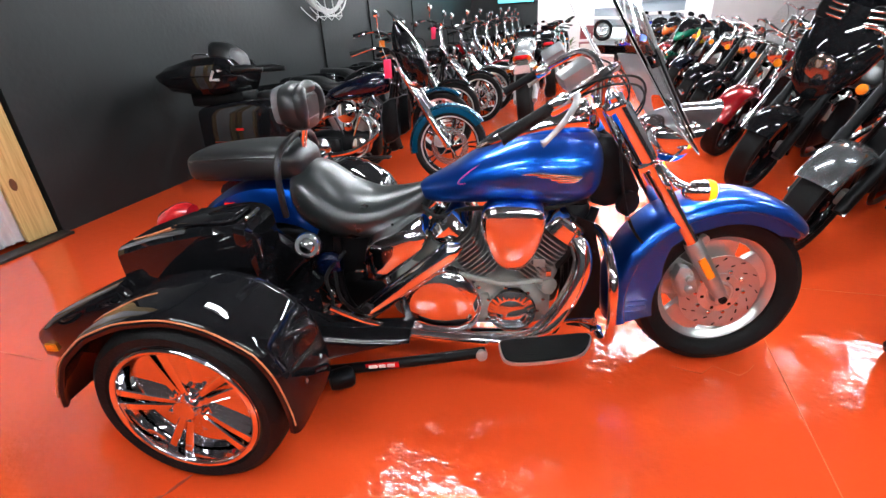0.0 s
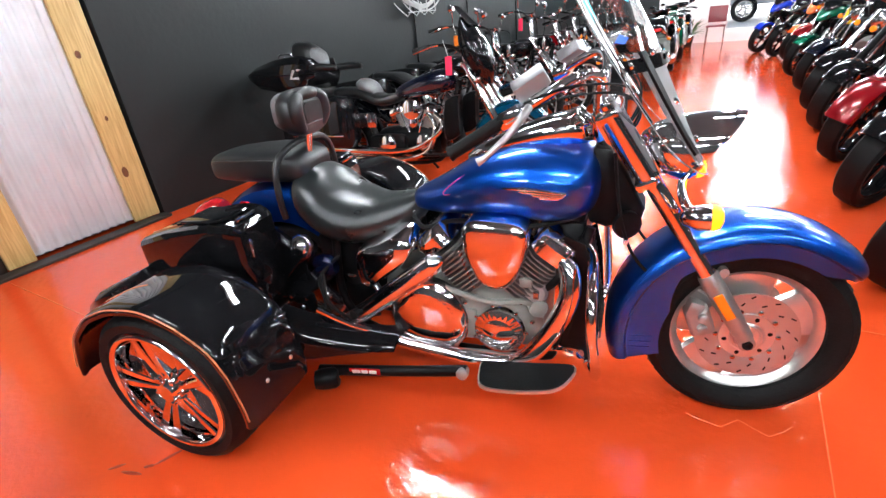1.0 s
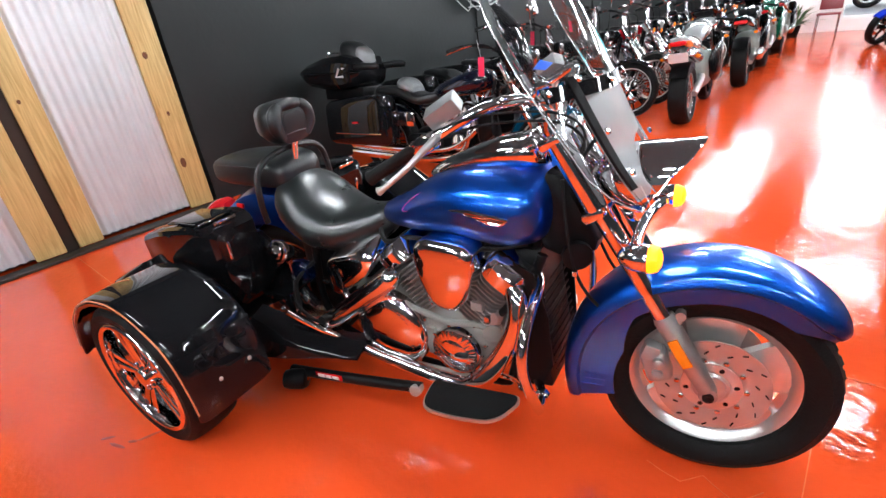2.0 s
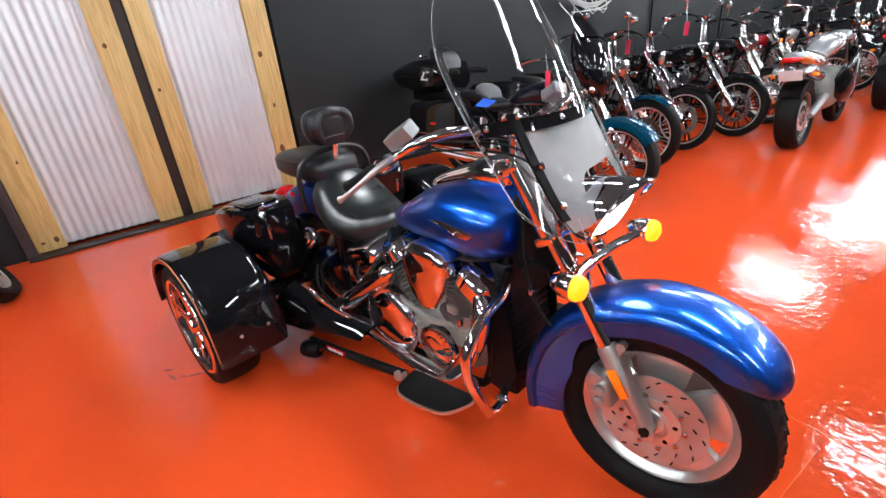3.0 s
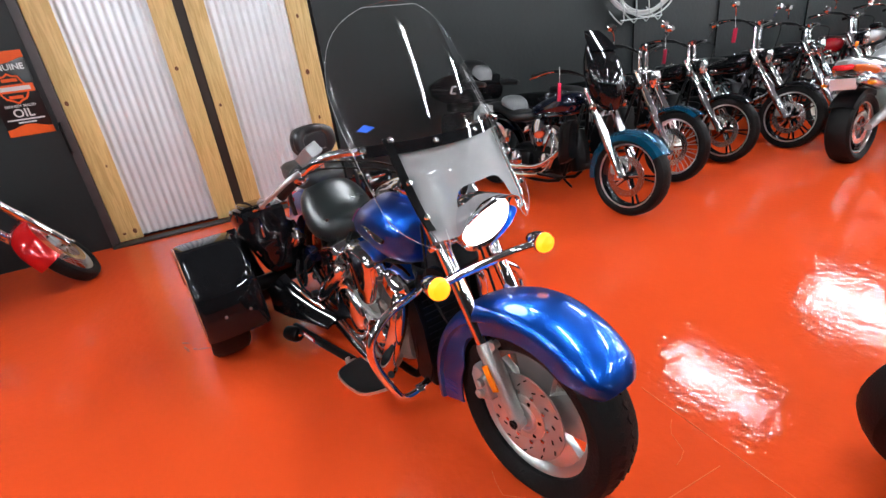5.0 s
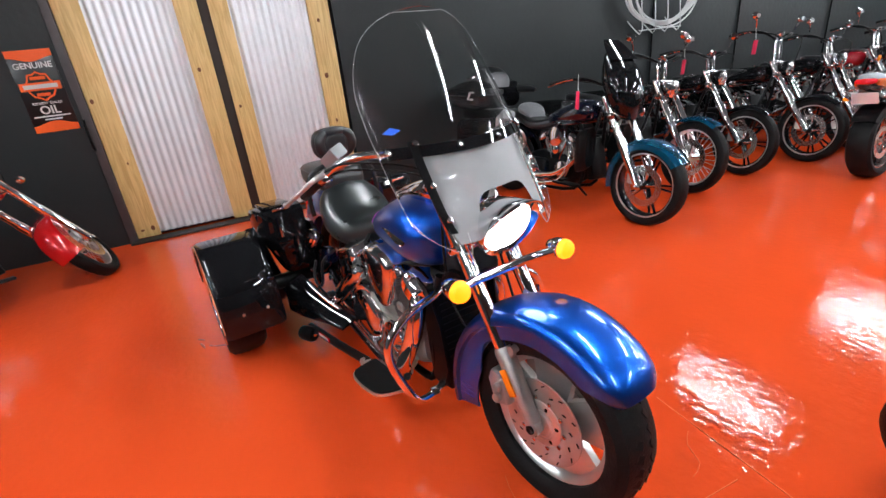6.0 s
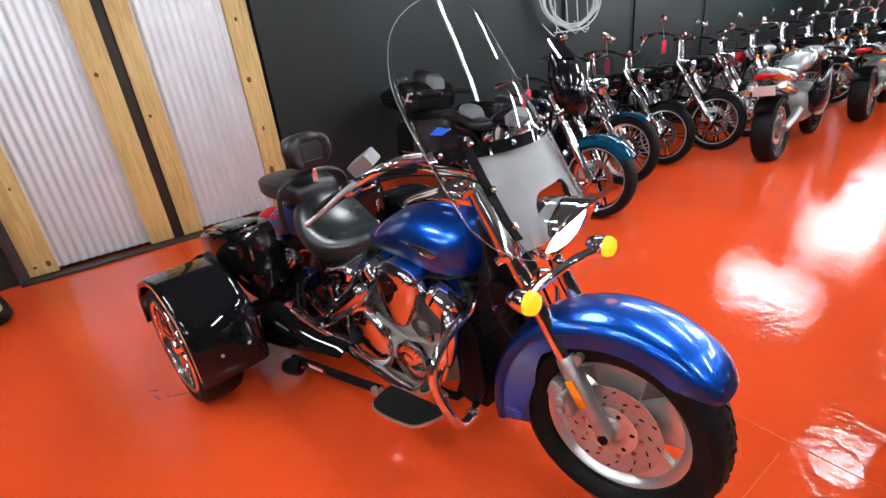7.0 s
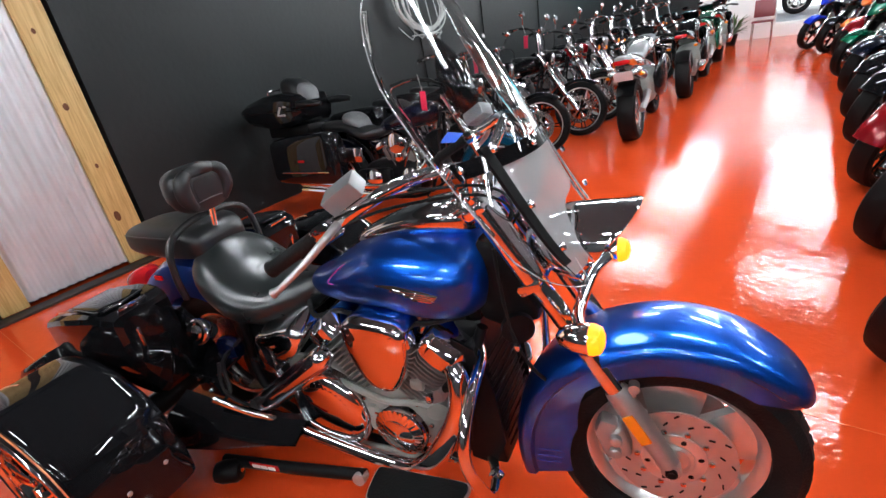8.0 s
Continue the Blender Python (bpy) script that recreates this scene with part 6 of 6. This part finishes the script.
def sport_bike(m, label, colour, second=None, group="parked sport bikes", twin=False, plate_on=False, nose=None, flash=None):
    """A faired sport bike: rear axle at x 0, heading +x."""
    second = second or colour
    t = thing("motorcycle", m, label, "motorcycle", group)
    F, R = (1.42, 0, 0.3), (0, 0, 0.315)
    spokes_wheel(t, "front_wheel", F, 0.3, 0.12, 0.222, 5, SATIN)
    spokes_wheel(t, "rear_wheel", R, 0.315, 0.19, 0.222, 5, STEEL)
    for s in (-1, 1):
        part("fork_leg", tube(B(), [(1.12, s * 0.1, 0.95), (1.27, s * 0.1, 0.62), (1.42, s * 0.09, 0.3)], [0.022, 0.026, 0.026], 12, 1), STEEL, t, "steel fork leg")
        part("swingarm", tube(B(), [(0.5, s * 0.1, 0.42), (0.25, s * 0.12, 0.38), (0, s * 0.12, 0.315)], [0.045, 0.04, 0.03], 10, 3), ALU, t, "alloy swingarm")
        part("side_fairing", body(B(), [(0.55, s * 0.17, 0.52, 0.015, 0.08), (0.62, s * 0.2, 0.52, 0.03, 0.17), (0.9, s * 0.23, 0.55, 0.035, 0.22), (1.15, s * 0.2, 0.68, 0.03, 0.16), (1.28, s * 0.12, 0.78, 0.02, 0.06)], 16, 2.6, 3), second, t, "painted side fairing")
        part("clip_on", tube(B(), [(1.1, s * 0.1, 0.97), (1.08, s * 0.2, 0.98), (1.0, s * 0.32, 0.95)], 0.013, 8, 3), SATIN, t)
        part("grip", tube(B(), [(1.05, s * 0.24, 0.97), (0.99, s * 0.34, 0.945)], 0.019, 10, 1), RUBBER, t)
        mi = part("mirror", body(B(), [(1.2, s * 0.36, 1.12, 0.04, 0.02), (1.22, s * 0.36, 1.12, 0.055, 0.033), (1.27, s * 0.35, 1.11, 0.02, 0.015)], 12, 2.4, 2), BLACK, t)
        part("mirror_stem", tube(B(), [(1.25, s * 0.14, 1.02), (1.24, s * 0.3, 1.1)], 0.007, 8, 1), BLACK, mi)
        part("turn_signal", body(B(), [(-0.2, s * 0.17, 0.72, 0.02, 0.012), (-0.17, s * 0.17, 0.72, 0.03, 0.02), (-0.14, s * 0.16, 0.72, 0.01, 0.01)], 10, 2, 2), AMBEROFF, t)
        if twin:
            part("muffler", lathe(B(), [(0.035, 0), (0.052, 0.03), (0.055, 0.36), (0.05, 0.42), (0.035, 0.425), (0.03, 0.38)], (0.18, s * 0.12, 0.66), (-1, 0, 0.28), 18), STEEL, t, "upswept silver muffler")
    if not twin:
        part("muffler", lathe(B(), [(0.03, 0), (0.052, 0.05), (0.055, 0.36), (0.045, 0.4), (0.03, 0.38)], (0.35, -0.19, 0.34), (-1, -0.1, 0.3), 18), STEEL, t, "silver muffler")
    part("fuel_tank", body(B(), [(0.42, 0, 0.83, 0.06, 0.03), (0.48, 0, 0.85, 0.11, 0.07), (0.7, 0, 0.9, 0.15, 0.11), (0.92, 0, 0.91, 0.14, 0.1), (1.02, 0, 0.88, 0.08, 0.06)], 20, 2.5, 3), colour, t, "painted fuel tank")
    part("tail", body(B(), [(-0.3, 0, 0.9, 0.04, 0.025), (-0.24, 0, 0.89, 0.09, 0.05), (0.0, 0, 0.84, 0.12, 0.07), (0.3, 0, 0.78, 0.13, 0.07), (0.45, 0, 0.76, 0.1, 0.05)], 18, 2.8, 3), colour, t, "upswept painted tail")
    part("seat", body(B(), [(0.08, 0, 0.9, 0.05, 0.015), (0.14, 0, 0.875, 0.1, 0.03), (0.36, 0, 0.82, 0.12, 0.03), (0.46, 0, 0.83, 0.08, 0.02)], 16, 2.6, 2), LEATHER, t, "black seat")
    part("nose_fairing", body(B(), [(1.0, 0, 0.93, 0.1, 0.05), (1.12, 0, 0.95, 0.155, 0.08), (1.26, 0, 0.92, 0.135, 0.08), (1.39, 0, 0.85, 0.075, 0.05), (1.44, 0, 0.82, 0.03, 0.02)], 20, 2.4, 3), nose or colour, t, "painted nose fairing")
    part("windscreen", body(B(), [(1.05, 0, 1.1, 0.1, 0.01), (1.12, 0, 1.08, 0.14, 0.03), (1.28, 0, 1.01, 0.12, 0.03), (1.36, 0, 0.95, 0.05, 0.02)], 16, 2.4, 3), BLACK, t, "dark windscreen")
    part("engine", body(B(), [(0.48, 0, 0.45, 0.1, 0.12), (0.55, 0, 0.46, 0.17, 0.19), (0.85, 0, 0.48, 0.18, 0.2), (1.02, 0, 0.5, 0.13, 0.14)], 16, 3, 2), CASE, t, "dark grey engine")
    for s in (-1, 1):
        part("headlight", body(B(), [(1.27, s * 0.075, 0.9, 0.03, 0.03), (1.36, s * 0.06, 0.875, 0.035, 0.028), (1.4, s * 0.05, 0.85, 0.015, 0.012)], 12, 2.2, 2), LENS, t, "slanted headlight")
        part("air_intake", box(B(), (0.05, 0.05, 0.05), (1.28, s * 0.1, 0.82), 0.012), SATIN, t)
        part("radiator_side", box(B(), (0.06, 0.03, 0.2), (1.05, s * 0.15, 0.55), 0.01), SATIN, t)
    outer = [(-0.075, -0.05), (-0.07, -0.01), (0, 0.004), (0.07, -0.01), (0.075, -0.05)]
    sec = outer + [(y * 0.93, d - 0.006) for y, d in reversed(outer)]
    part("front_fender", fender(B(), F, 40, 165, lambda f: 0.325, lambda f: sec, 18), colour, t, "painted front fender")
    part("hugger", fender(B(), R, 60, 140, lambda f: 0.345, lambda f: [(y * 1.3, d) for y, d in sec], 14), SATIN, t)
    part("tail_light", body(B(), [(-0.315, 0, 0.87, 0.04, 0.015), (-0.29, 0, 0.87, 0.08, 0.028), (-0.24, 0, 0.87, 0.07, 0.025)], 14, 2.5, 2), REDLENS, t, "red tail light")
    if flash:
        for s in (-1, 1):
            part("tail_panel", body(B(), [(-0.27, s * 0.07, 0.86, 0.015, 0.02), (-0.22, s * 0.09, 0.85, 0.02, 0.035), (0.0, s * 0.115, 0.81, 0.02, 0.04), (0.12, s * 0.12, 0.79, 0.01, 0.02)], 12, 2.5, 2), flash, t, "orange tail side panel")
    if plate_on:
        part("licence_board", box(B(), (0.006, 0.19, 0.1), (-0.27, 0, 0.73), 0.002, Matrix.Rotation(radians(-18), 4, "Y")), WHITEP, t, "pale plate with plain marks")
    return t


# bikes with their backs to the black wall
cruiser(pose(1.56, 2.42, 0, 0, 0, 0) @ pose(0, 0, 0, -5, 0, 0), "navy touring motorcycle with teal fender, black fairing and top trunk", NAVY, TEAL, 1.63, 0.4, 0.325, 0.13, 5, 1.08, fairing=BLACK, bags=True, pack=True, big_fairing=0.83, tag=PINK, signal=SMOKED, group="motorcycles along the black wall", mirrors=False, bar_mat=SATIN)
WALLROW = [
    (1.36, 3.36, "teal-fendered cruiser with chrome fork and spoked wheels", BLACK, TEAL, 0.46, 0.33, 0.1, 0, 1.1, ORANGECARD),
    (1.4, 4.18, "black cruiser with slim front wheel and chrome fork", BLACK, BLACK, 0.5, 0.32, 0.1, 5, 1.06, PINK),
    (1.66, 4.98, "black chopper with chrome fork and pulled-back bars", BLACK, BLACK, 0.5, 0.32, 0.12, 9, 1.16, PINK),
    (1.8, 5.75, "black cruiser with chrome headlight", BLACK, GREY, 0.45, 0.32, 0.12, 0, 1.05, None),
    (1.95, 6.55, "dark red cruiser with chrome bars", CRIMSON, CRIMSON, 0.45, 0.32, 0.12, 5, 1.08, None),
    (2.1, 7.4, "silver and black cruiser", SILVER, BLACK, 0.45, 0.32, 0.12, 0, 1.1, None),
    (2.25, 8.3, "black cruiser with chrome details", BLACK, BLACK, 0.45, 0.32, 0.12, 5, 1.05, None),
    (2.4, 9.3, "navy cruiser with chrome bars", NAVY, NAVY, 0.45, 0.32, 0.12, 0, 1.1, None),
    (2.55, 10.4, "black touring cruiser by the wall", BLACK, BLACK, 0.45, 0.32, 0.12, 0, 1.1, None),
    (2.7, 11.6, "dark grey cruiser by the black wall", GREY, GREY, 0.45, 0.32, 0.12, 5, 1.08, None),
]
# Saddlebags here are added mass to darken the row's shaded rear.
for x, y, label, tp, fp, rk, fr, fw, cast, bars, tag in WALLROW:
    cruiser(pose(x, y, 0, 0, 0, -6) @ pose(0, 0, 0, -6, 0, 0), label, tp, fp, 1.6, rk, fr, fw, cast, bars + 0.07, tag=tag, bags=int(y * 10) % 2 == 1, group="motorcycles along the black wall", mirrors=True, lamp_mat=BLACK if int(y * 10) % 3 else CHROME, bar_mat=SATIN if int(y * 10) % 2 else CHROME, signal=SMOKED if y < 6 else None)

# sport bikes in a second file, tails to the aisle
sport_bike(pose(2.3, 4.7, 0, 0, 0, 86) @ pose(0, 0, 0, -5, 0, 0), "silver sport bike with orange tail and twin mufflers", SILVER, BLACK, flash=ORANGE, twin=True, plate_on=True)
sport_bike(pose(2.77, 7.0, 0, 0, 0, 86) @ pose(0, 0, 0, -5, 0, 0), "black sport bike with a red tail light", BLACK, BLACK)
sport_bike(pose(3.0, 8.85, 0, 0, 0, 86) @ pose(0, 0, 0, -5, 0, 0), "glossy green touring sport bike", GREEN, GREEN, twin=True)
sport_bike(pose(3.25, 10.6, 0, 0, 0, 86) @ pose(0, 0, 0, -5, 0, 0), "dark grey sport bike facing away", GREY, BLACK)

# the row across the aisle, front wheels to the aisle
FAR = [
    (0.92, "black cruiser with fat front tyre", BLACK, "c", {"dark": True}),
    (1.92, "dark grey cruiser with deep metallic fender", GREY, "c", {"dark": True}),
    (3.02, "black touring motorcycle with large fairing", BLACK, "c", {"fairing": BLACK, "bags": True, "dark": True, "big_fairing": 1.45}),
    (4.05, "dark red cruiser with deep front fender", CRIMSON, "c", {"shield": True, "arc": (14, 190)}),
    (5.1, "black cruiser with chrome fork", BLACK, "c", {"dark": True}),
    (6.0, "black cruiser with chrome headlight and bars", BLACK, "c", {}),
    (6.6, "grey sport bike with dark fairing", GREY, "s", {}),
    (7.3, "dark navy cruiser with chrome fork", NAVY, "c", {}),
    (7.9, "yellow sport bike with black fairing", YELLOW, "s", {}),
    (8.55, "green and black sport bike", GREEN, "s", {}),
    (9.25, "red sport bike with black fairing", RED, "s", {}),
    (9.95, "dark red cruiser with chrome bars", CRIMSON, "c", {}),
    (10.65, "orange and black sport bike", ORANGE, "s", {}),
    (11.35, "dark grey sport bike with dark fairing", GREY, "s", {}),
    (12.05, "blue sport bike at the row's end", ROYAL, "s", {}),
]
for along, label, col, kind, opts in FAR:
    if kind == "c":
        cruiser(ROOM @ pose(5.03 if along > 1 else 5.18, along, 0, 0, 0, 180 + (52 if along > 2.5 else 50)) @ pose(0, 0, 0, -15, 0, 0), label, col, col, 1.6, 0.45, 0.32, 0.15, 5, 1.06, deep=True, group="motorcycles across the aisle", mirrors=False, rim_mat=SATIN, **opts)
    else:
        out = 5.0 - max(0, along - 10.3) * 0.3
        sport_bike(ROOM @ pose(out + 0.06 + 1.42 * 0.6, along + 1.42 * 0.8, 0, 0, 0, 180 + 53 + 5 * math.sin(along * 5)) @ pose(0, 0, 0, -14 + 2 * math.sin(along * 7), 0, 0), label, BLACK if int(along * 4) % 2 else col, BLACK, nose=col, group="motorcycles across the aisle")

# a second file behind it
for along, label, col in ((3.4, "black cruiser in the back file", BLACK), (5.0, "silver cruiser in the back file", SILVER), (6.6, "dark red cruiser in the back file", CRIMSON), (8.2, "navy cruiser in the back file", NAVY), (9.8, "orange cruiser in the back file", ORANGE), (11.4, "grey cruiser in the back file", GREY)):
    cruiser(ROOM @ pose(7.4, along, 0, 0, 0, 180 + 52 + 4 * math.sin(along * 3)) @ pose(0, 0, 0, -12, 0, 0), label, col, col, 1.6, 0.45, 0.32, 0.12, 5, 1.12, group="motorcycles in the back file", mirrors=True)

# red chopper beside the doors
chop = cruiser(pose(-0.98, -1.487, -0.046, 0, 0, 108) @ pose(0, 0, 0, -7, 1.5, 0), "red chopper with chrome fork, its front wheel turned", RED, RED, 1.75, 0.46, 0.318, 0.104, 0, 1.12, group="red chopper", mirrors=False, arc=(112, 205), deep=True, skirt=0.12)
steer = Matrix.Translation((0, 0, 0.318)) @ Matrix.Rotation(radians(66), 4, Vector((-0.46, 0, 0.66)).normalized()) @ Matrix.Translation((0, 0, -0.318))
for ob in chop.children:
    if ob.name.split(".")[0] in ("front_wheel", "fork_leg", "front_fender", "handlebar", "headlight", "fork_yoke", "turn_signal", "riser", "speedometer", "cable", "axle_nut"):
        ob.matrix_basis = steer

# oil sign on the black wall
sign = thing("wall_sign", ROOM @ pose(0.004, -1.41, 1.5), "black tin oil sign with orange bands and shield badge", "sign")
TIN = material("black_tin_print", (0.006, 0.006, 0.007), 0.3, 0.0, 0.2, 20)
TINORANGE = material("red_orange_tin_print", (0.78, 0.1, 0.012), 0.35, 0.0, 0.1, 20)
part("panel", box(B(), (0.006, 0.33, 0.68), (0.003, 0, 0), 0.002), TIN, sign)
def tin(pts, thick, y0, z0, k=1.0):
    return plate(B(), [(u * k, v * k) for u, v in pts], thick, lambda u, v, w: (0.006 + w, y0 + u, z0 + v))


for up in (1, -1):
    wave = [(-0.165 + 0.33 * i / 16, up * (0.263 + 0.018 * math.cos(2 * math.pi * i / 16))) for i in range(17)]
    part("band", tin([(-0.165, up * 0.338), *wave, (0.165, up * 0.338)], 0.002, 0, 0), TINORANGE, sign, "red-orange band with a wavy edge")
crest = [(-0.07, 0.1), (-0.03, 0.105), (0, 0.125), (0.03, 0.105), (0.07, 0.1), (0.088, 0.05), (0.105, 0.03), (0.1, -0.045), (0.075, -0.085), (0.03, -0.105), (0, -0.125), (-0.03, -0.105), (-0.075, -0.085), (-0.1, -0.045), (-0.105, 0.03), (-0.088, 0.05)]
part("badge", tin(crest, 0.0015, 0, 0.045), TINORANGE, sign, "red-orange shield shape")
part("badge_field", tin(crest, 0.0022, 0, 0.045, 0.87), TIN, sign, "black field of the shield")
for z, w in ((0.113, 0.11), (-0.023, 0.1)):
    part("badge_mark", box(B(), (0.001, w, 0.026), (0.0088, 0, z), 0), TINORANGE, sign, "plain orange mark")
part("badge_bar", box(B(), (0.004, 0.3, 0.066), (0.0095, 0, 0.045)), TINORANGE, sign)
part("badge_bar", box(B(), (0.004, 0.25, 0.034), (0.0105, 0, 0.045)), WHITEP, sign, "pale bar across the badge")
TX = Matrix.Rotation(radians(90), 4, "Z") @ Matrix.Rotation(radians(90), 4, "X")
words(sign, "GENUINE", 0.066, Matrix.Translation((0.0075, 0, 0.212)) @ TX, WHITEP)
words(sign, "OIL", 0.095, Matrix.Translation((0.0075, 0, -0.155)) @ TX, WHITEP)
words(sign, "REFINERY SEALED", 0.028, Matrix.Translation((0.0075, 0, -0.095)) @ TX, WHITEP)
for z, w in ((-0.205, 0.27), (-0.23, 0.13)):
    part("text_bar", box(B(), (0.002, w, 0.012), (0.008, 0, z)), WHITEP, sign)
hd = solid("door_handle", tube(B(), [(0.03, -1.19, 1.22), (0.07, -1.19, 1.2), (0.07, -1.19, 0.98), (0.03, -1.19, 0.96)], 0.012, 10, 3), SATIN, ROOM, "black iron pull handle on the door jamb", "handle")

# white cable coil on the wall
coil = thing("cable_coil", ROOM @ pose(0.1, 5.62, 1.86), "loops of white cable hung on a wire bracket", "cable")
for i in range(8):
    wide, tall = 0.62 - 0.04 * (i % 4), 0.4 - 0.03 * (i % 3)
    part("loop", tube(B(), [(0.02 + 0.012 * i, wide * math.cos(a) + 0.05 * math.sin(2.3 * i), tall * math.sin(a) + 0.03 * math.cos(1.7 * i)) for a in [2 * math.pi * j / 18 for j in range(19)]], 0.0105, 8, 3), CABLE, coil)
hk = B()
for dy in (-0.45, -0.22, 0.0, 0.22):
    tube(hk, [(-0.1, dy, -0.3), (0.0, dy + 0.04, -0.42), (0.12, dy + 0.05, -0.43), (0.13, dy - 0.05, 0.28)], 0.007, 6, 2)
tube(hk, [(0.12, -0.46, -0.43), (0.12, 0.28, -0.43)], 0.007, 6, 1)
part("bracket", hk, CABLE, coil, "white wire bracket")
for y in (5.6, 7.3, 9.5):
    solid("conduit", tube(B(), [(0.02, y, 0.1), (0.02, y, HIGH)], 0.014, 8, 1), SATIN, ROOM, "thin black conduit on the black wall", "conduit")

# chair, plant and screen at the far end
chair = thing("chair", ROOM @ pose(3.55, 14.2, 0, 0, 0, 0), "maroon stacking chair against the glass front", "chair")
part("seat", box(B(), (0.44, 0.42, 0.03), (0, 0, 0.45), 0.012), MAROON, chair)
part("backrest", box(B(), (0.42, 0.03, 0.38), (0, 0.2, 0.72), 0.012, Matrix.Rotation(radians(-8), 4, "X")), MAROON, chair)
for x in (-0.2, 0.2):
    for y in (-0.19, 0.19):
        part("leg", tube(B(), [(x, y, 0), (x * 0.95, y * 0.95, 0.44)], 0.011, 8, 1), STEEL, chair)
plant = thing("potted_plant", ROOM @ pose(2.95, 14.0, 0), "leafy green plant in a dark pot", "plant")
part("pot", lathe(B(), [(0.1, 0), (0.14, 0.24), (0.15, 0.25), (0.13, 0.25), (0.12, 0.22)], (0, 0, 0), (0, 0, 1), 20), SATIN, plant)
rng = random.Random(4)
leaves = B()
for i in range(70):
    a, el, ln = rng.uniform(0, 6.28), rng.uniform(0.3, 1.4), rng.uniform(0.35, 0.7)
    d = Vector((math.cos(a) * math.cos(el), math.sin(a) * math.cos(el), math.sin(el)))
    sd = Vector((-math.sin(a), math.cos(a), 0)) * rng.uniform(0.02, 0.035)
    p0 = Vector((0, 0, 0.22))
    mid, tip = p0 + d * ln * 0.6, p0 + d * ln - Vector((0, 0, 0.12))
    v = [leaves.verts.new(p) for p in (p0, mid - sd, tip, mid + sd)]
    leaves.faces.new(v)
part("leaves", leaves, LEAF, plant)
tv = thing("wall_screen", ROOM @ pose(1.4, 14.93, 1.9), "flat screen showing a pale cyan picture", "screen")
part("frame", box(B(), (1.15, 0.06, 0.68), (0, 0, 0), 0.01), SATIN, tv)
part("panel", box(B(), (1.08, 0.006, 0.61), (0, -0.033, 0)), glow("cyan_screen", (0.1, 0.55, 0.65), 1.2), tv, "lit cyan panel")

# parked car outside the shop window
CARPAINT = paint("pale_grey_paint", (0.42, 0.45, 0.48), 0.2)
solid("pavement", box(B(), (9, 5.4, 0.3), (4.3, Y1 + 3.1, 0.15)), material("pale_concrete", (0.5, 0.49, 0.47), 0.8, 0.0, 0.15, 4, 0.2, 40), ROOM, "pale concrete pavement outside the shop window", "pavement", kind="structure")
car = thing("parked_car", ROOM @ pose(5.45, Y1 + 3.4, 0.3), "pale grey off-road car parked outside the shop window", "car")
part("body", body(B(), [(-2.1, 0, 0.75, 0.7, 0.2), (-2.05, 0, 0.75, 0.82, 0.3), (-1.0, 0, 0.78, 0.88, 0.34), (1.0, 0, 0.8, 0.88, 0.36), (2.0, 0, 0.8, 0.84, 0.34), (2.1, 0, 0.78, 0.72, 0.22)], 24, 5, 3), CARPAINT, car, "pale painted body")
cabin = part("cabin", body(B(), [(-0.75, 0, 1.18, 0.7, 0.1), (-0.4, 0, 1.35, 0.76, 0.3), (0.6, 0, 1.4, 0.78, 0.34), (1.7, 0, 1.38, 0.76, 0.32), (1.95, 0, 1.25, 0.7, 0.2)], 24, 4, 3), CARPAINT, car)
for x in (-0.1, 0.95):
    part("window", box(B(), (0.8, 0.02, 0.36), (x, -0.785, 1.42), 0.008), GREY, cabin, "dark side window")
for x in (-1.38, 1.35):
    for y in (-0.8, 0.8):
        wl = part("wheel", tyre(B(), (x, y, 0.36), 0.36, 0.24, 0.22, 40), RUBBER, car)
        bm = hoop(B(), (x, y, 0.36), 0.222, 0.2, 0.02, 32)
        for i in range(5):
            spoke(bm, (x, y, 0.36), 72 * i, 0.03, 0.22, 0.06, 0.05, 0.08 if y > 0 else -0.08, 0.03)
        part("rim", bm, STEEL, wl, "silver wheel rim")
